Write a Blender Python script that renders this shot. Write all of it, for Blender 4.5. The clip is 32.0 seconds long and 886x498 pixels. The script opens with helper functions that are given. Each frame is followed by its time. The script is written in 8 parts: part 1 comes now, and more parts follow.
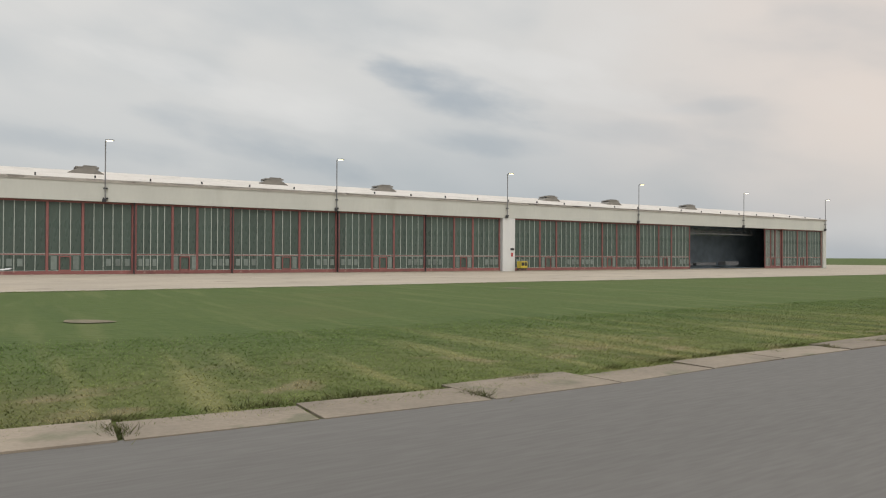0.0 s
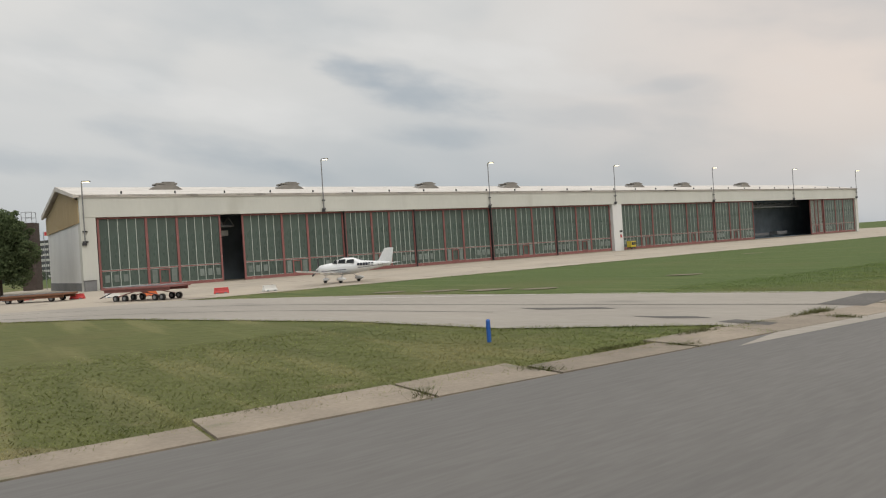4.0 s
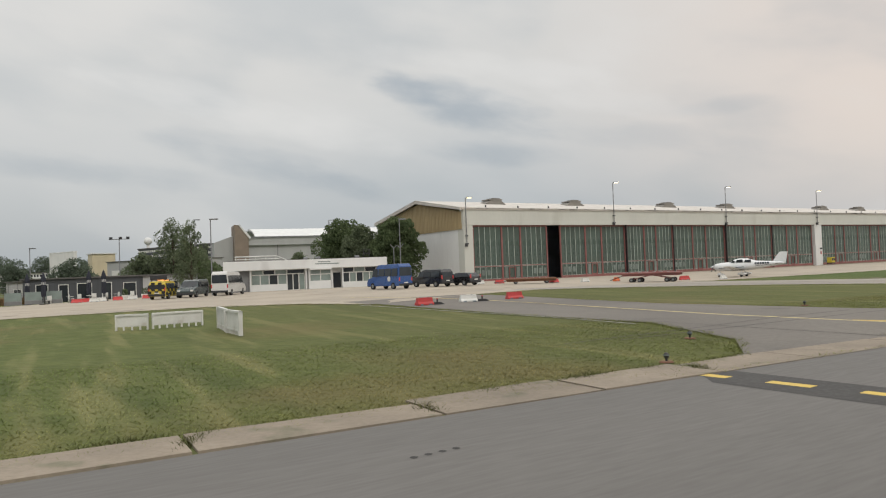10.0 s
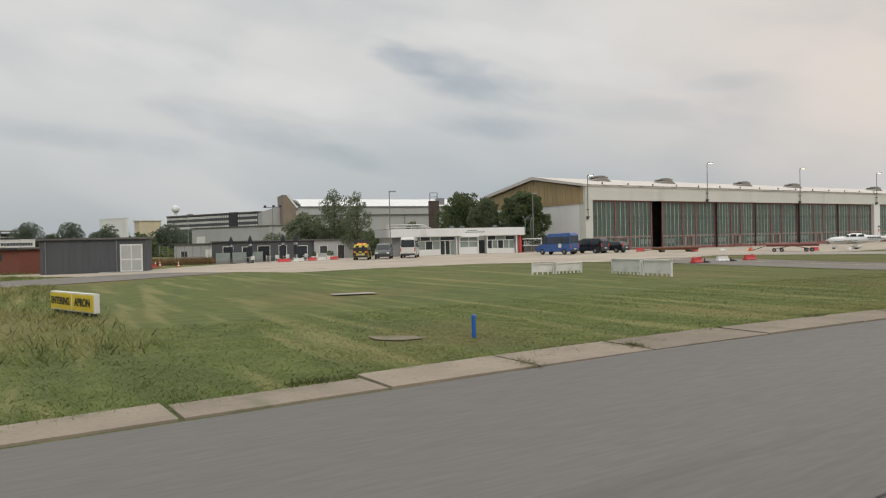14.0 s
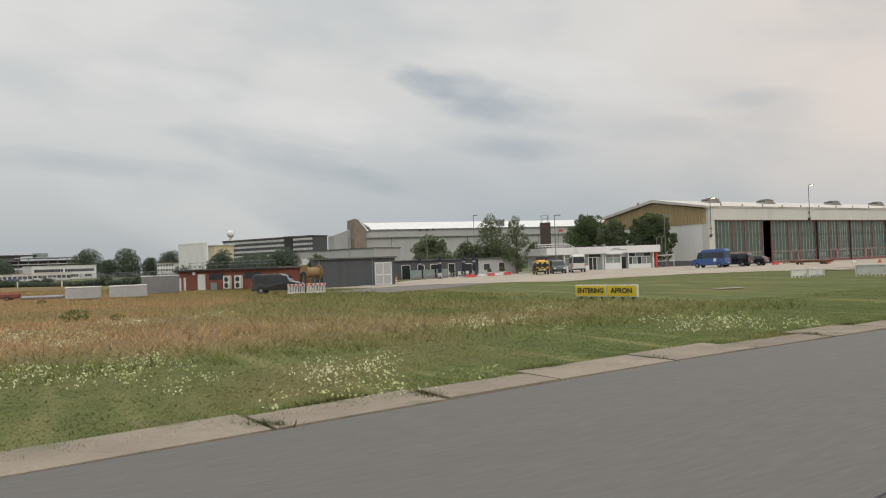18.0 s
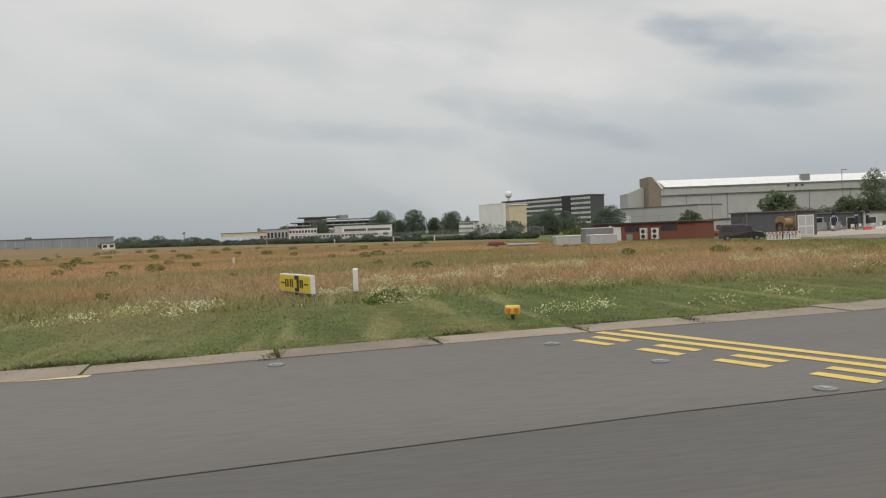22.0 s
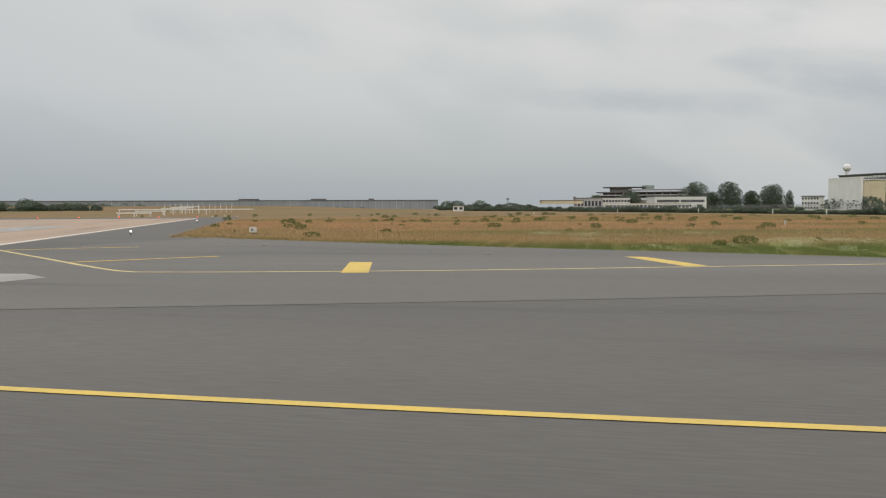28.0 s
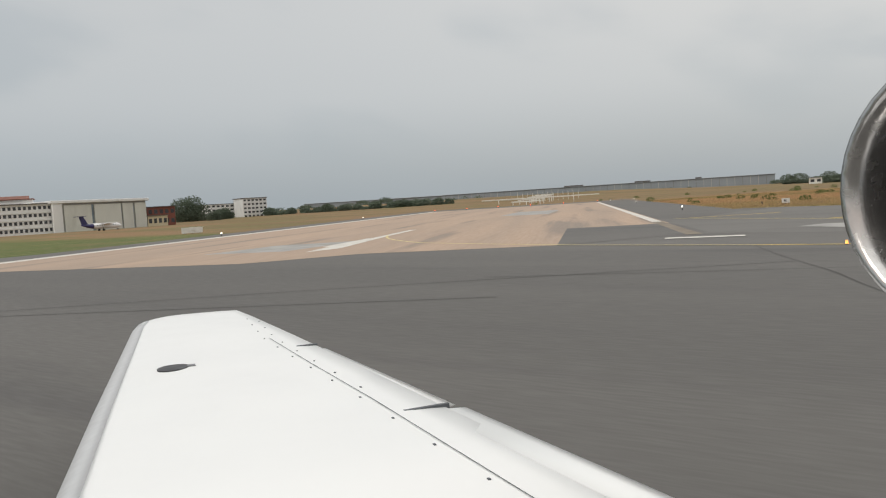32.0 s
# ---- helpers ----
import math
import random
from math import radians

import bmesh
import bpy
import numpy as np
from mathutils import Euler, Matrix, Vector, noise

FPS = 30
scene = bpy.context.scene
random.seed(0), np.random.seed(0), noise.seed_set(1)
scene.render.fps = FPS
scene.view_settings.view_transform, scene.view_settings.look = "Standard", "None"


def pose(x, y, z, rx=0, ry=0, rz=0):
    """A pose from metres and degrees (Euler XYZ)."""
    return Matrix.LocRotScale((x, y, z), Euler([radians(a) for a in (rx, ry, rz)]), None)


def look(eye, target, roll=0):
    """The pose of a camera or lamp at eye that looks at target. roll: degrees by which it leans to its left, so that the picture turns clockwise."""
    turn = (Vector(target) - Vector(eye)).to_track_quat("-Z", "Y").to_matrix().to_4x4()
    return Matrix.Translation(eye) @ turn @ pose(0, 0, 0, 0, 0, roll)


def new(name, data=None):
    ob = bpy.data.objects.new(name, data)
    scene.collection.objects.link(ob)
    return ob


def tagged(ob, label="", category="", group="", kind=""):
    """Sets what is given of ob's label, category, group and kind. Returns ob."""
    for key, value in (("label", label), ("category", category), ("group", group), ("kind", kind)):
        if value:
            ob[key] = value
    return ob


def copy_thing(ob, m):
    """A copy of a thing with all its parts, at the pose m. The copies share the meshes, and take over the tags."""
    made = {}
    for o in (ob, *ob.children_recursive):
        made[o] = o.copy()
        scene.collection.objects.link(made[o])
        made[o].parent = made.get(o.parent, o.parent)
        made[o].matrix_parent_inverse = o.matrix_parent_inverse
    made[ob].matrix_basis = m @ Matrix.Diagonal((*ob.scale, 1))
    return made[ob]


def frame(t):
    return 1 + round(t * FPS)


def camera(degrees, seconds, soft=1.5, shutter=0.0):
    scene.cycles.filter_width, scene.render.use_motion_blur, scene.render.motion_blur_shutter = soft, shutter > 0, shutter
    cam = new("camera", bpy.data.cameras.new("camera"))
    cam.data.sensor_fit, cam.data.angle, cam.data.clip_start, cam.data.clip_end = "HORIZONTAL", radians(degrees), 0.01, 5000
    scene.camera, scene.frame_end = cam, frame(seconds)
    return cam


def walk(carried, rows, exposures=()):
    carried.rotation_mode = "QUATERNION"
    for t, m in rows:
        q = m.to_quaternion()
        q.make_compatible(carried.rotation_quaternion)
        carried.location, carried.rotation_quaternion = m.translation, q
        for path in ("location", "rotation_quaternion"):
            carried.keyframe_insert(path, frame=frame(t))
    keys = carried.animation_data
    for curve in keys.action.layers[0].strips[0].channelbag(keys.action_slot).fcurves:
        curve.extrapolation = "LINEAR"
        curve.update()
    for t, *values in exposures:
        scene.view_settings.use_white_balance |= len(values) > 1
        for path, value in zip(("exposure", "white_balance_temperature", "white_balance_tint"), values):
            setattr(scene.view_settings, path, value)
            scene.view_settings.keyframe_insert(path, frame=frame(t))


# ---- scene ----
cam = camera(63.2, 32.0, soft=1.15)
PATH = [
    (0, -0.01, 0.00, 2.37, 90.59, -0.21, 15.54),
    (0.5, -3.20, -2.82, 2.37, 89.46, -0.08, 12.85),
    (1, -6.29, -5.62, 2.37, 89.30, 0.71, 11.33),
    (1.5, -9.17, -8.34, 2.37, 89.16, 1.45, 11.95),
    (2, -11.97, -11.07, 2.37, 89.13, 2.68, 11.26),
    (2.5, -14.78, -13.83, 2.37, 89.47, 3.26, 10.67),
    (4.5, -25.55, -24.62, 2.37, 90.32, 3.86, 13.75),
    (5, -28.14, -27.26, 2.37, 90.71, 3.78, 14.39),
    (5.5, -30.74, -29.87, 2.37, 91.02, 3.55, 15.22),
    (6, -33.35, -32.62, 2.37, 91.22, 2.87, 15.62),
    (6.5, -36.05, -35.44, 2.37, 91.18, 2.35, 16.10),
    (7, -38.75, -38.06, 2.37, 91.15, 2.38, 16.41),
    (7.5, -41.53, -40.80, 2.37, 91.12, 3.02, 16.09),
    (8, -44.12, -43.50, 2.37, 91.27, 3.07, 16.33),
    (8.5, -46.66, -46.19, 2.37, 91.58, 3.31, 16.21),
    (9, -48.93, -48.65, 2.37, 91.88, 3.45, 16.42),
    (9.5, -51.11, -51.07, 2.37, 91.95, 2.89, 16.88),
    (10, -53.26, -53.45, 2.37, 91.57, 2.22, 16.71),
    (10.5, -55.34, -55.88, 2.37, 90.26, 1.78, 15.38),
    (11, -57.39, -58.14, 2.37, 90.04, 1.03, 14.12),
    (11.5, -59.41, -60.45, 2.37, 89.70, 0.48, 14.62),
    (12, -61.42, -62.71, 2.37, 89.45, 0.74, 15.57),
    (12.5, -63.37, -64.82, 2.37, 89.51, 0.98, 16.40),
    (13, -65.34, -66.84, 2.37, 89.50, 1.07, 16.65),
    (13.5, -67.32, -68.99, 2.37, 89.41, 1.21, 16.37),
    (14, -69.30, -71.29, 2.37, 89.39, 1.28, 16.50),
    (14.5, -71.28, -73.68, 2.37, 89.57, 1.34, 16.88),
    (16.5, -79.36, -83.28, 2.37, 90.34, 0.75, 16.30),
    (17, -81.35, -86.13, 2.37, 90.38, 0.93, 16.98),
    (17.5, -83.42, -89.09, 2.37, 90.50, 0.93, 17.68),
    (18, -85.51, -92.12, 2.37, 91.15, 2.02, 18.19),
    (18.5, -87.61, -95.27, 2.37, 92.00, 4.13, 18.52),
    (19, -89.60, -98.63, 2.37, 92.80, 4.50, 19.31),
    (19.5, -91.48, -102.13, 2.37, 92.88, 3.58, 21.80),
    (20, -93.27, -105.57, 2.37, 91.64, 1.27, 24.38),
    (20.5, -95.02, -108.86, 2.37, 90.14, 0.31, 25.93),
    (21, -96.63, -111.95, 2.37, 89.61, 0.56, 30.61),
    (21.5, -98.04, -114.87, 2.37, 89.17, 1.38, 34.12),
    (22, -99.38, -117.85, 2.37, 88.66, 2.26, 37.61),
    (22.5, -100.60, -120.73, 2.37, 87.41, 3.57, 40.02),
    (23, -101.71, -123.63, 2.37, 87.83, 4.78, 38.62),
    (23.5, -102.62, -126.52, 2.37, 87.70, 3.67, 37.86),
    (24, -103.36, -129.49, 2.37, 87.17, 2.16, 41.04),
    (24.5, -104.09, -132.66, 2.37, 86.92, 1.98, 43.90),
    (25, -104.67, -135.78, 2.37, 87.23, 2.03, 47.37),
    (25.5, -105.16, -139.05, 2.37, 87.17, 1.39, 49.69),
    (26, -105.33, -142.50, 2.37, 87.22, 1.49, 51.92),
    (26.5, -105.55, -146.04, 2.37, 87.39, 1.17, 53.99),
    (28.5, -105.60, -158.77, 2.37, 86.60, 0.29, 61.00),
    (29, -105.39, -162.03, 2.37, 86.78, 0.53, 62.54),
    (29.5, -104.94, -165.27, 2.37, 87.09, 0.99, 63.99),
    (30, -104.40, -168.67, 2.37, 87.36, 1.89, 65.42),
    (30.5, -103.70, -172.09, 2.37, 87.63, 2.19, 68.77),
    (31, -102.89, -175.45, 2.37, 87.32, 2.31, 73.69),
    (31.5, -102.13, -178.65, 2.37, 86.54, 2.93, 78.28),
    (32, -101.32, -181.74, 2.37, 86.34, 3.57, 83.18),
]
walk(cam, [(t, pose(x, y, z, rx, ry, rz)) for t, x, y, z, rx, ry, rz in PATH])

# ---- sky and sun: thin overcast with grey-blue bands ----
world = bpy.data.worlds.new("overcast_sky")
scene.world = world
world.use_nodes = True
wn, wl = world.node_tree.nodes, world.node_tree.links
wn.clear()


def wmath(op, a, b=None, c=None):
    n = wn.new("ShaderNodeMath")
    n.operation = op
    for i, val in enumerate((a, b, c)):
        if val is None:
            continue
        if isinstance(val, (int, float)):
            n.inputs[i].default_value = val
        else:
            wl.new(val, n.inputs[i])
    return n.outputs[0]


def wmix(fac, a, b):
    n = wn.new("ShaderNodeMix")
    n.data_type = "RGBA"
    for sock, val in ((n.inputs[0], fac), (n.inputs[6], a), (n.inputs[7], b)):
        if isinstance(val, (tuple, float, int)):
            sock.default_value = val
        else:
            wl.new(val, sock)
    return n.outputs[2]


def wramp(val, lo, hi):
    n = wn.new("ShaderNodeMapRange")
    n.interpolation_type = "SMOOTHSTEP"
    wl.new(val, n.inputs[0])
    n.inputs[1].default_value, n.inputs[2].default_value = lo, hi
    return n.outputs[0]


sky = wn.new("ShaderNodeTexSky")
sky.sky_type = "NISHITA"
sky.sun_disc = False
sky.sun_elevation, sky.sun_rotation = radians(42), radians(-60)
sky.dust_density = 4.0
way = wn.new("ShaderNodeTexCoord").outputs["Generated"]
sep = wn.new("ShaderNodeSeparateXYZ")
wl.new(way, sep.inputs[0])
az = wmath("ARCTAN2", wmath("MULTIPLY", sep.outputs[0], -1.0), sep.outputs[1])  # turn to the left from +y
el = wmath("ARCSINE", sep.outputs[2])
flat = wn.new("ShaderNodeCombineXYZ")  # cloud layer seen as streaks, stretched along the horizon
wl.new(wmath("MULTIPLY", az, 2.6), flat.inputs[0])
wl.new(wmath("ADD", wmath("MULTIPLY", el, 6.0), wmath("MULTIPLY", az, -0.9)), flat.inputs[1])
big = wn.new("ShaderNodeTexNoise")
wl.new(flat.outputs[0], big.inputs["Vector"])
big.inputs["Scale"].default_value, big.inputs["Detail"].default_value = 0.9, 2.0
big.inputs["Roughness"].default_value = 0.5
fine = wn.new("ShaderNodeTexNoise")
wl.new(flat.outputs[0], fine.inputs["Vector"])
fine.inputs["Scale"].default_value, fine.inputs["Detail"].default_value = 4.2, 3.0
puff = wn.new("ShaderNodeTexNoise")  # ragged edges of the darker clouds
plain = wn.new("ShaderNodeCombineXYZ")
wl.new(wmath("MULTIPLY", az, 3.0), plain.inputs[0])
wl.new(wmath("ADD", wmath("MULTIPLY", el, 8.0), wmath("MULTIPLY", az, -1.2)), plain.inputs[1])
wl.new(plain.outputs[0], puff.inputs["Vector"])
puff.inputs["Scale"].default_value, puff.inputs["Detail"].default_value, puff.inputs["Roughness"].default_value = 4.0, 4.0, 0.5
streak = wmath("ADD", wmath("MULTIPLY", big.outputs[0], 0.86), wmath("MULTIPLY", fine.outputs[0], 0.14))


def cloud_spot(a0, e0, wide, high, tilt):
    """A soft darker cloud about one direction, ragged by the fine noise."""
    da = wmath("ADD", az, -a0)
    de = wmath("ADD", wmath("ADD", el, -e0), wmath("MULTIPLY", da, -tilt))
    q = wmath("ADD", wmath("POWER", wmath("ABSOLUTE", wmath("DIVIDE", da, wide)), 2.0), wmath("POWER", wmath("ABSOLUTE", wmath("DIVIDE", de, high)), 2.0))
    q = wmath("ADD", q, wmath("MULTIPLY", wmath("ADD", puff.outputs[0], -0.5), 2.6))
    return wramp(q, 1.5, -0.5)


light = wmix(wramp(el, -0.02, 0.30), (0.375, 0.415, 0.45, 1), (0.60, 0.595, 0.575, 1))
light = wmix(wmath("MULTIPLY", wramp(az, 0.25, -0.35), wramp(el, -0.05, 0.18)), light, (0.70, 0.62, 0.56, 1))
light = wmix(wmath("MULTIPLY", wramp(az, 0.4, 1.3), 0.55), light, (0.44, 0.47, 0.49, 1))
light = wmix(wmath("MULTIPLY", wramp(az, 0.35, 1.2), wmath("MULTIPLY", wramp(el, 0.16, 0.0), 0.75)), light, (0.30, 0.345, 0.375, 1))
light = wmix(wmath("MULTIPLY", wramp(streak, 0.52, 0.34), 0.45), light, (0.345, 0.39, 0.42, 1))
light = wmix(wmath("MULTIPLY", wmath("MULTIPLY", wramp(streak, 0.52, 0.66), wramp(az, 1.0, 0.45)), 0.35), light, (0.70, 0.69, 0.67, 1))
for weight, *spot in ((0.74, 0.257, 0.221, 0.115, 0.036, 0.26), (0.45, 0.325, 0.243, 0.045, 0.022, 0.30), (0.50, 0.215, 0.157, 0.105, 0.018, 0.10), (0.50, 0.53, 0.150, 0.145, 0.024, 0.25), (0.35, 0.43, 0.122, 0.09, 0.016, 0.28), (0.35, 0.73, 0.138, 0.13, 0.022, 0.12), (0.30, 0.83, 0.143, 0.15, 0.016, 0.08), (0.25, 0.01, 0.165, 0.12, 0.020, 0.15), (0.22, -0.08, 0.195, 0.06, 0.012, 0.0)):
    light = wmix(wmath("MULTIPLY", cloud_spot(*spot), weight), light, (0.30, 0.35, 0.395, 1))
for weight, *spot in ((0.35, 0.55, 0.215, 0.22, 0.025, 0.22), (0.35, 0.20, 0.268, 0.20, 0.02, 0.15), (0.30, 0.05, 0.215, 0.12, 0.02, 0.2)):
    light = wmix(wmath("MULTIPLY", cloud_spot(*spot), weight), light, (0.72, 0.71, 0.69, 1))
light = wmix(wramp(el, 0.30, 1.0), light, (1.25, 1.24, 1.2, 1))
skyc = wn.new("ShaderNodeVectorMath")
skyc.operation = "SCALE"
wl.new(sky.outputs[0], skyc.inputs[0])
skyc.inputs["Scale"].default_value = 0.10
bg = wn.new("ShaderNodeBackground")
wl.new(wmix(0.93, skyc.outputs[0], light), bg.inputs[0])
bg.inputs[1].default_value = 1.13
wl.new(bg.outputs[0], wn.new("ShaderNodeOutputWorld").inputs[0])

sun = new("sun", bpy.data.lights.new("sun", "SUN"))
sun.data.energy, sun.data.angle, sun.data.color = 0.9, radians(25), (1.0, 0.95, 0.88)
sun.matrix_world = look((60, -80, 90), (0, 0, 0))

# ---- materials ----


def leafy(n, l, b, colour, gain):
    """Thin leaves: half of the light is thrown back, half passes through."""
    h = n.new("ShaderNodeHueSaturation")
    h.inputs["Value"].default_value = gain
    l.new(colour, h.inputs["Color"])
    l.new(h.outputs[0], b.inputs["Base Color"])
    b.inputs["Specular IOR Level"].default_value = 0.12
    t = n.new("ShaderNodeBsdfTranslucent")
    l.new(h.outputs[0], t.inputs[0])
    m = n.new("ShaderNodeMixShader")
    m.inputs[0].default_value = 0.5
    l.new(b.outputs[0], m.inputs[1])
    l.new(t.outputs[0], m.inputs[2])
    l.new(m.outputs[0], n["Material Output"].inputs[0])


def material(name, colour, rough=0.7, metal=0.0, second=None, scale=1.0, fine_scale=14.0, amount=0.35, bump=0.0, spread=0.0, stain=None, stain_scale=0.3, stain_at=0.62, coat=0.0, island=False, stretch=(1, 1, 1), turn=0.0):
    """Base colour varied at two scales, with fine relief, stains and a spread from object to object."""
    m = bpy.data.materials.new(name)
    m.use_nodes = True
    n, l = m.node_tree.nodes, m.node_tree.links
    b = n["Principled BSDF"]
    b.inputs["Roughness"].default_value, b.inputs["Metallic"].default_value = rough, metal
    b.inputs["Coat Weight"].default_value = coat
    tc = n.new("ShaderNodeTexCoord")
    mp = n.new("ShaderNodeMapping")
    mp.vector_type = "TEXTURE"
    mp.inputs["Rotation"].default_value = (0, 0, radians(turn))
    mp.inputs["Scale"].default_value = tuple(1 / q for q in stretch)
    l.new(tc.outputs["Object"], mp.inputs[0])

    def tex(s, detail):
        t = n.new("ShaderNodeTexNoise")
        t.inputs["Scale"].default_value, t.inputs["Detail"].default_value = s, detail
        l.new(mp.outputs[0], t.inputs["Vector"])
        return t.outputs[0]

    def mix(fac, a, c):
        x = n.new("ShaderNodeMix")
        x.data_type = "RGBA"
        for sock, val in ((x.inputs[0], fac), (x.inputs[6], a), (x.inputs[7], c)):
            if isinstance(val, (tuple, float)):
                sock.default_value = val
            else:
                l.new(val, sock)
        return x.outputs[2]

    def rng(val, lo, hi, a=0.0, c=1.0):
        x = n.new("ShaderNodeMapRange")
        l.new(val, x.inputs[0])
        for i, q in enumerate((lo, hi, a, c)):
            x.inputs[i + 1].default_value = q
        return x.outputs[0]

    second = second or tuple(v * (1 - amount) for v in colour)
    big_n, small_n = tex(scale, 5.0), tex(fine_scale, 3.0)
    c = mix(rng(big_n, 0.36, 0.66), (*colour, 1), (*second, 1))
    c = mix(rng(small_n, 0.35, 0.7, 0.0, amount), c, (*[v * 0.6 for v in colour], 1))
    if stain:
        c = mix(rng(tex(stain_scale, 6.0), stain_at, stain_at + 0.1, 0.0, 0.8), c, (*stain, 1))
    if spread:
        if island:
            r = n.new("ShaderNodeNewGeometry").outputs["Random Per Island"]
        else:
            r = n.new("ShaderNodeObjectInfo").outputs["Random"]
        h = n.new("ShaderNodeHueSaturation")
        l.new(rng(r, 0, 1, 1 - spread, 1 + spread), h.inputs["Value"])
        l.new(c, h.inputs["Color"])
        c = h.outputs[0]
    if island:
        leafy(n, l, b, c, 1.45)
    else:
        l.new(c, b.inputs["Base Color"])
    if bump:
        u = n.new("ShaderNodeBump")
        u.inputs["Strength"].default_value, u.inputs["Distance"].default_value = bump, 0.02
        l.new(small_n, u.inputs["Height"])
        l.new(u.outputs[0], b.inputs["Normal"])
    l.new(rng(small_n, 0.3, 0.7, max(rough - 0.08, 0.03), min(rough + 0.08, 1.0)), b.inputs["Roughness"])
    return m


def glow(name, colour, strength):
    m = bpy.data.materials.new(name)
    m.use_nodes = True
    b = m.node_tree.nodes["Principled BSDF"]
    b.inputs["Base Color"].default_value = (*colour, 1)
    b.inputs["Emission Color"].default_value, b.inputs["Emission Strength"].default_value = (*colour, 1), strength
    return m


def land_material(name, blades):
    """Meadow: mown green by the taxiway, dry orange-brown hay further out and further along, worn patches."""
    m = bpy.data.materials.new(name)
    m.use_nodes = True
    n, l = m.node_tree.nodes, m.node_tree.links
    b = n["Principled BSDF"]
    b.inputs["Roughness"].default_value = 0.9
    b.inputs["Specular IOR Level"].default_value = 0.15
    pos = n.new("ShaderNodeNewGeometry").outputs["Position"]

    def dot(ax):
        d = n.new("ShaderNodeVectorMath")
        d.operation = "DOT_PRODUCT"
        l.new(pos, d.inputs[0])
        d.inputs[1].default_value = ax
        return d.outputs["Value"]

    def mth(op, a, c):
        x = n.new("ShaderNodeMath")
        x.operation = op
        for i, val in enumerate((a, c)):
            if isinstance(val, float):
                x.inputs[i].default_value = val
            else:
                l.new(val, x.inputs[i])
        return x.outputs[0]

    def tex(s, detail, stretch=None, rot=0.0):
        t = n.new("ShaderNodeTexNoise")
        t.inputs["Scale"].default_value, t.inputs["Detail"].default_value = s, detail
        mp = n.new("ShaderNodeMapping")
        mp.vector_type = "TEXTURE"
        mp.inputs["Scale"].default_value = tuple(1 / q for q in (stretch or (1, 1, 1)))
        mp.inputs["Rotation"].default_value = (0, 0, rot)
        l.new(pos, mp.inputs[0])
        l.new(mp.outputs[0], t.inputs["Vector"])
        return t.outputs[0]

    def rng(val, lo, hi, a=0.0, c=1.0):
        x = n.new("ShaderNodeMapRange")
        x.interpolation_type = "SMOOTHSTEP"
        l.new(val, x.inputs[0])
        for i, q in enumerate((lo, hi, a, c)):
            x.inputs[i + 1].default_value = q
        return x.outputs[0]

    def mix(fac, a, c):
        x = n.new("ShaderNodeMix")
        x.data_type = "RGBA"
        for sock, val in ((x.inputs[0], fac), (x.inputs[6], a), (x.inputs[7], c)):
            if isinstance(val, (tuple, float)):
                sock.default_value = val
            else:
                l.new(val, sock)
        return x.outputs[2]

    along, across = dot((-0.66, -0.75, 0)), dot((-0.75, 0.66, 0))
    patch, small, row = tex(0.09, 5.0), tex(1.3, 5.0), tex(0.9, 4.0, (0.10, 1, 1), radians(-44))
    green = mix(rng(small, 0.3, 0.7), (0.080, 0.101, 0.031, 1), (0.112, 0.133, 0.044, 1))
    green = mix(rng(row, 0.50, 0.66, 0.0, 0.8), green, (0.190, 0.186, 0.080, 1))
    green = mix(rng(tex(0.5, 4.0, (0.14, 1, 1), radians(-40)), 0.52, 0.66, 0.0, 0.6), green, (0.062, 0.084, 0.028, 1))
    green = mix(rng(patch, 0.50, 0.72, 0.0, 0.85), green, (0.150, 0.125, 0.055, 1))
    green = mix(mth("MULTIPLY", rng(along, 18.0, 0.0, 0.0, 0.65), rng(mth("ADD", across, mth("MULTIPLY", tex(0.2, 4.0), 8.0)), 17.0, 25.0)), green, (0.066, 0.104, 0.031, 1))
    green = mix(mth("MULTIPLY", rng(along, 12.0, 26.0), rng(along, 80.0, 55.0, 0.0, 0.42)), green, (0.105, 0.098, 0.040, 1))
    k = 1.0 if blades else 0.78  # ground hay darkened in colour for the shade that stalks would cast
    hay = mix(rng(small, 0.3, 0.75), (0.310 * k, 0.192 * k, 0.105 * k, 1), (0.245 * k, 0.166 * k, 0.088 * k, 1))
    hay = mix(rng(tex(0.05, 4.0, (1, 0.35, 1), radians(-40)), 0.46, 0.66, 0.0, 0.8), hay, (0.140, 0.140, 0.056, 1))
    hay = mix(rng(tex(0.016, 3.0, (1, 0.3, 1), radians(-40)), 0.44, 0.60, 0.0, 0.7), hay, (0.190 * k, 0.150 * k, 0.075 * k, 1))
    wob = mth("MULTIPLY", mth("ADD", tex(0.06, 4.0), -0.5), 38.0)
    dry = mth("MULTIPLY", rng(mth("ADD", along, wob), 92.0, 128.0), rng(mth("ADD", across, mth("MULTIPLY", wob, 0.5)), 19.0, 33.0))
    beyond = rng(mth("ADD", mth("ADD", across, mth("MULTIPLY", along, -0.3)), mth("MULTIPLY", wob, 0.4)), -28.0, 0.0)
    dry = mth("MAXIMUM", dry, mth("MULTIPLY", rng(mth("ADD", along, wob), 190.0, 215.0), beyond))
    c = mix(dry, green, hay)
    edge = mth("MULTIPLY", rng(tex(0.7, 5.0), 0.55, 0.68), mth("MULTIPLY", rng(across, 17.5, 12.5), rng(across, -10.0, 0.0)))
    c = mix(mth("MULTIPLY", edge, 0.6), c, (0.21, 0.17, 0.105, 1))
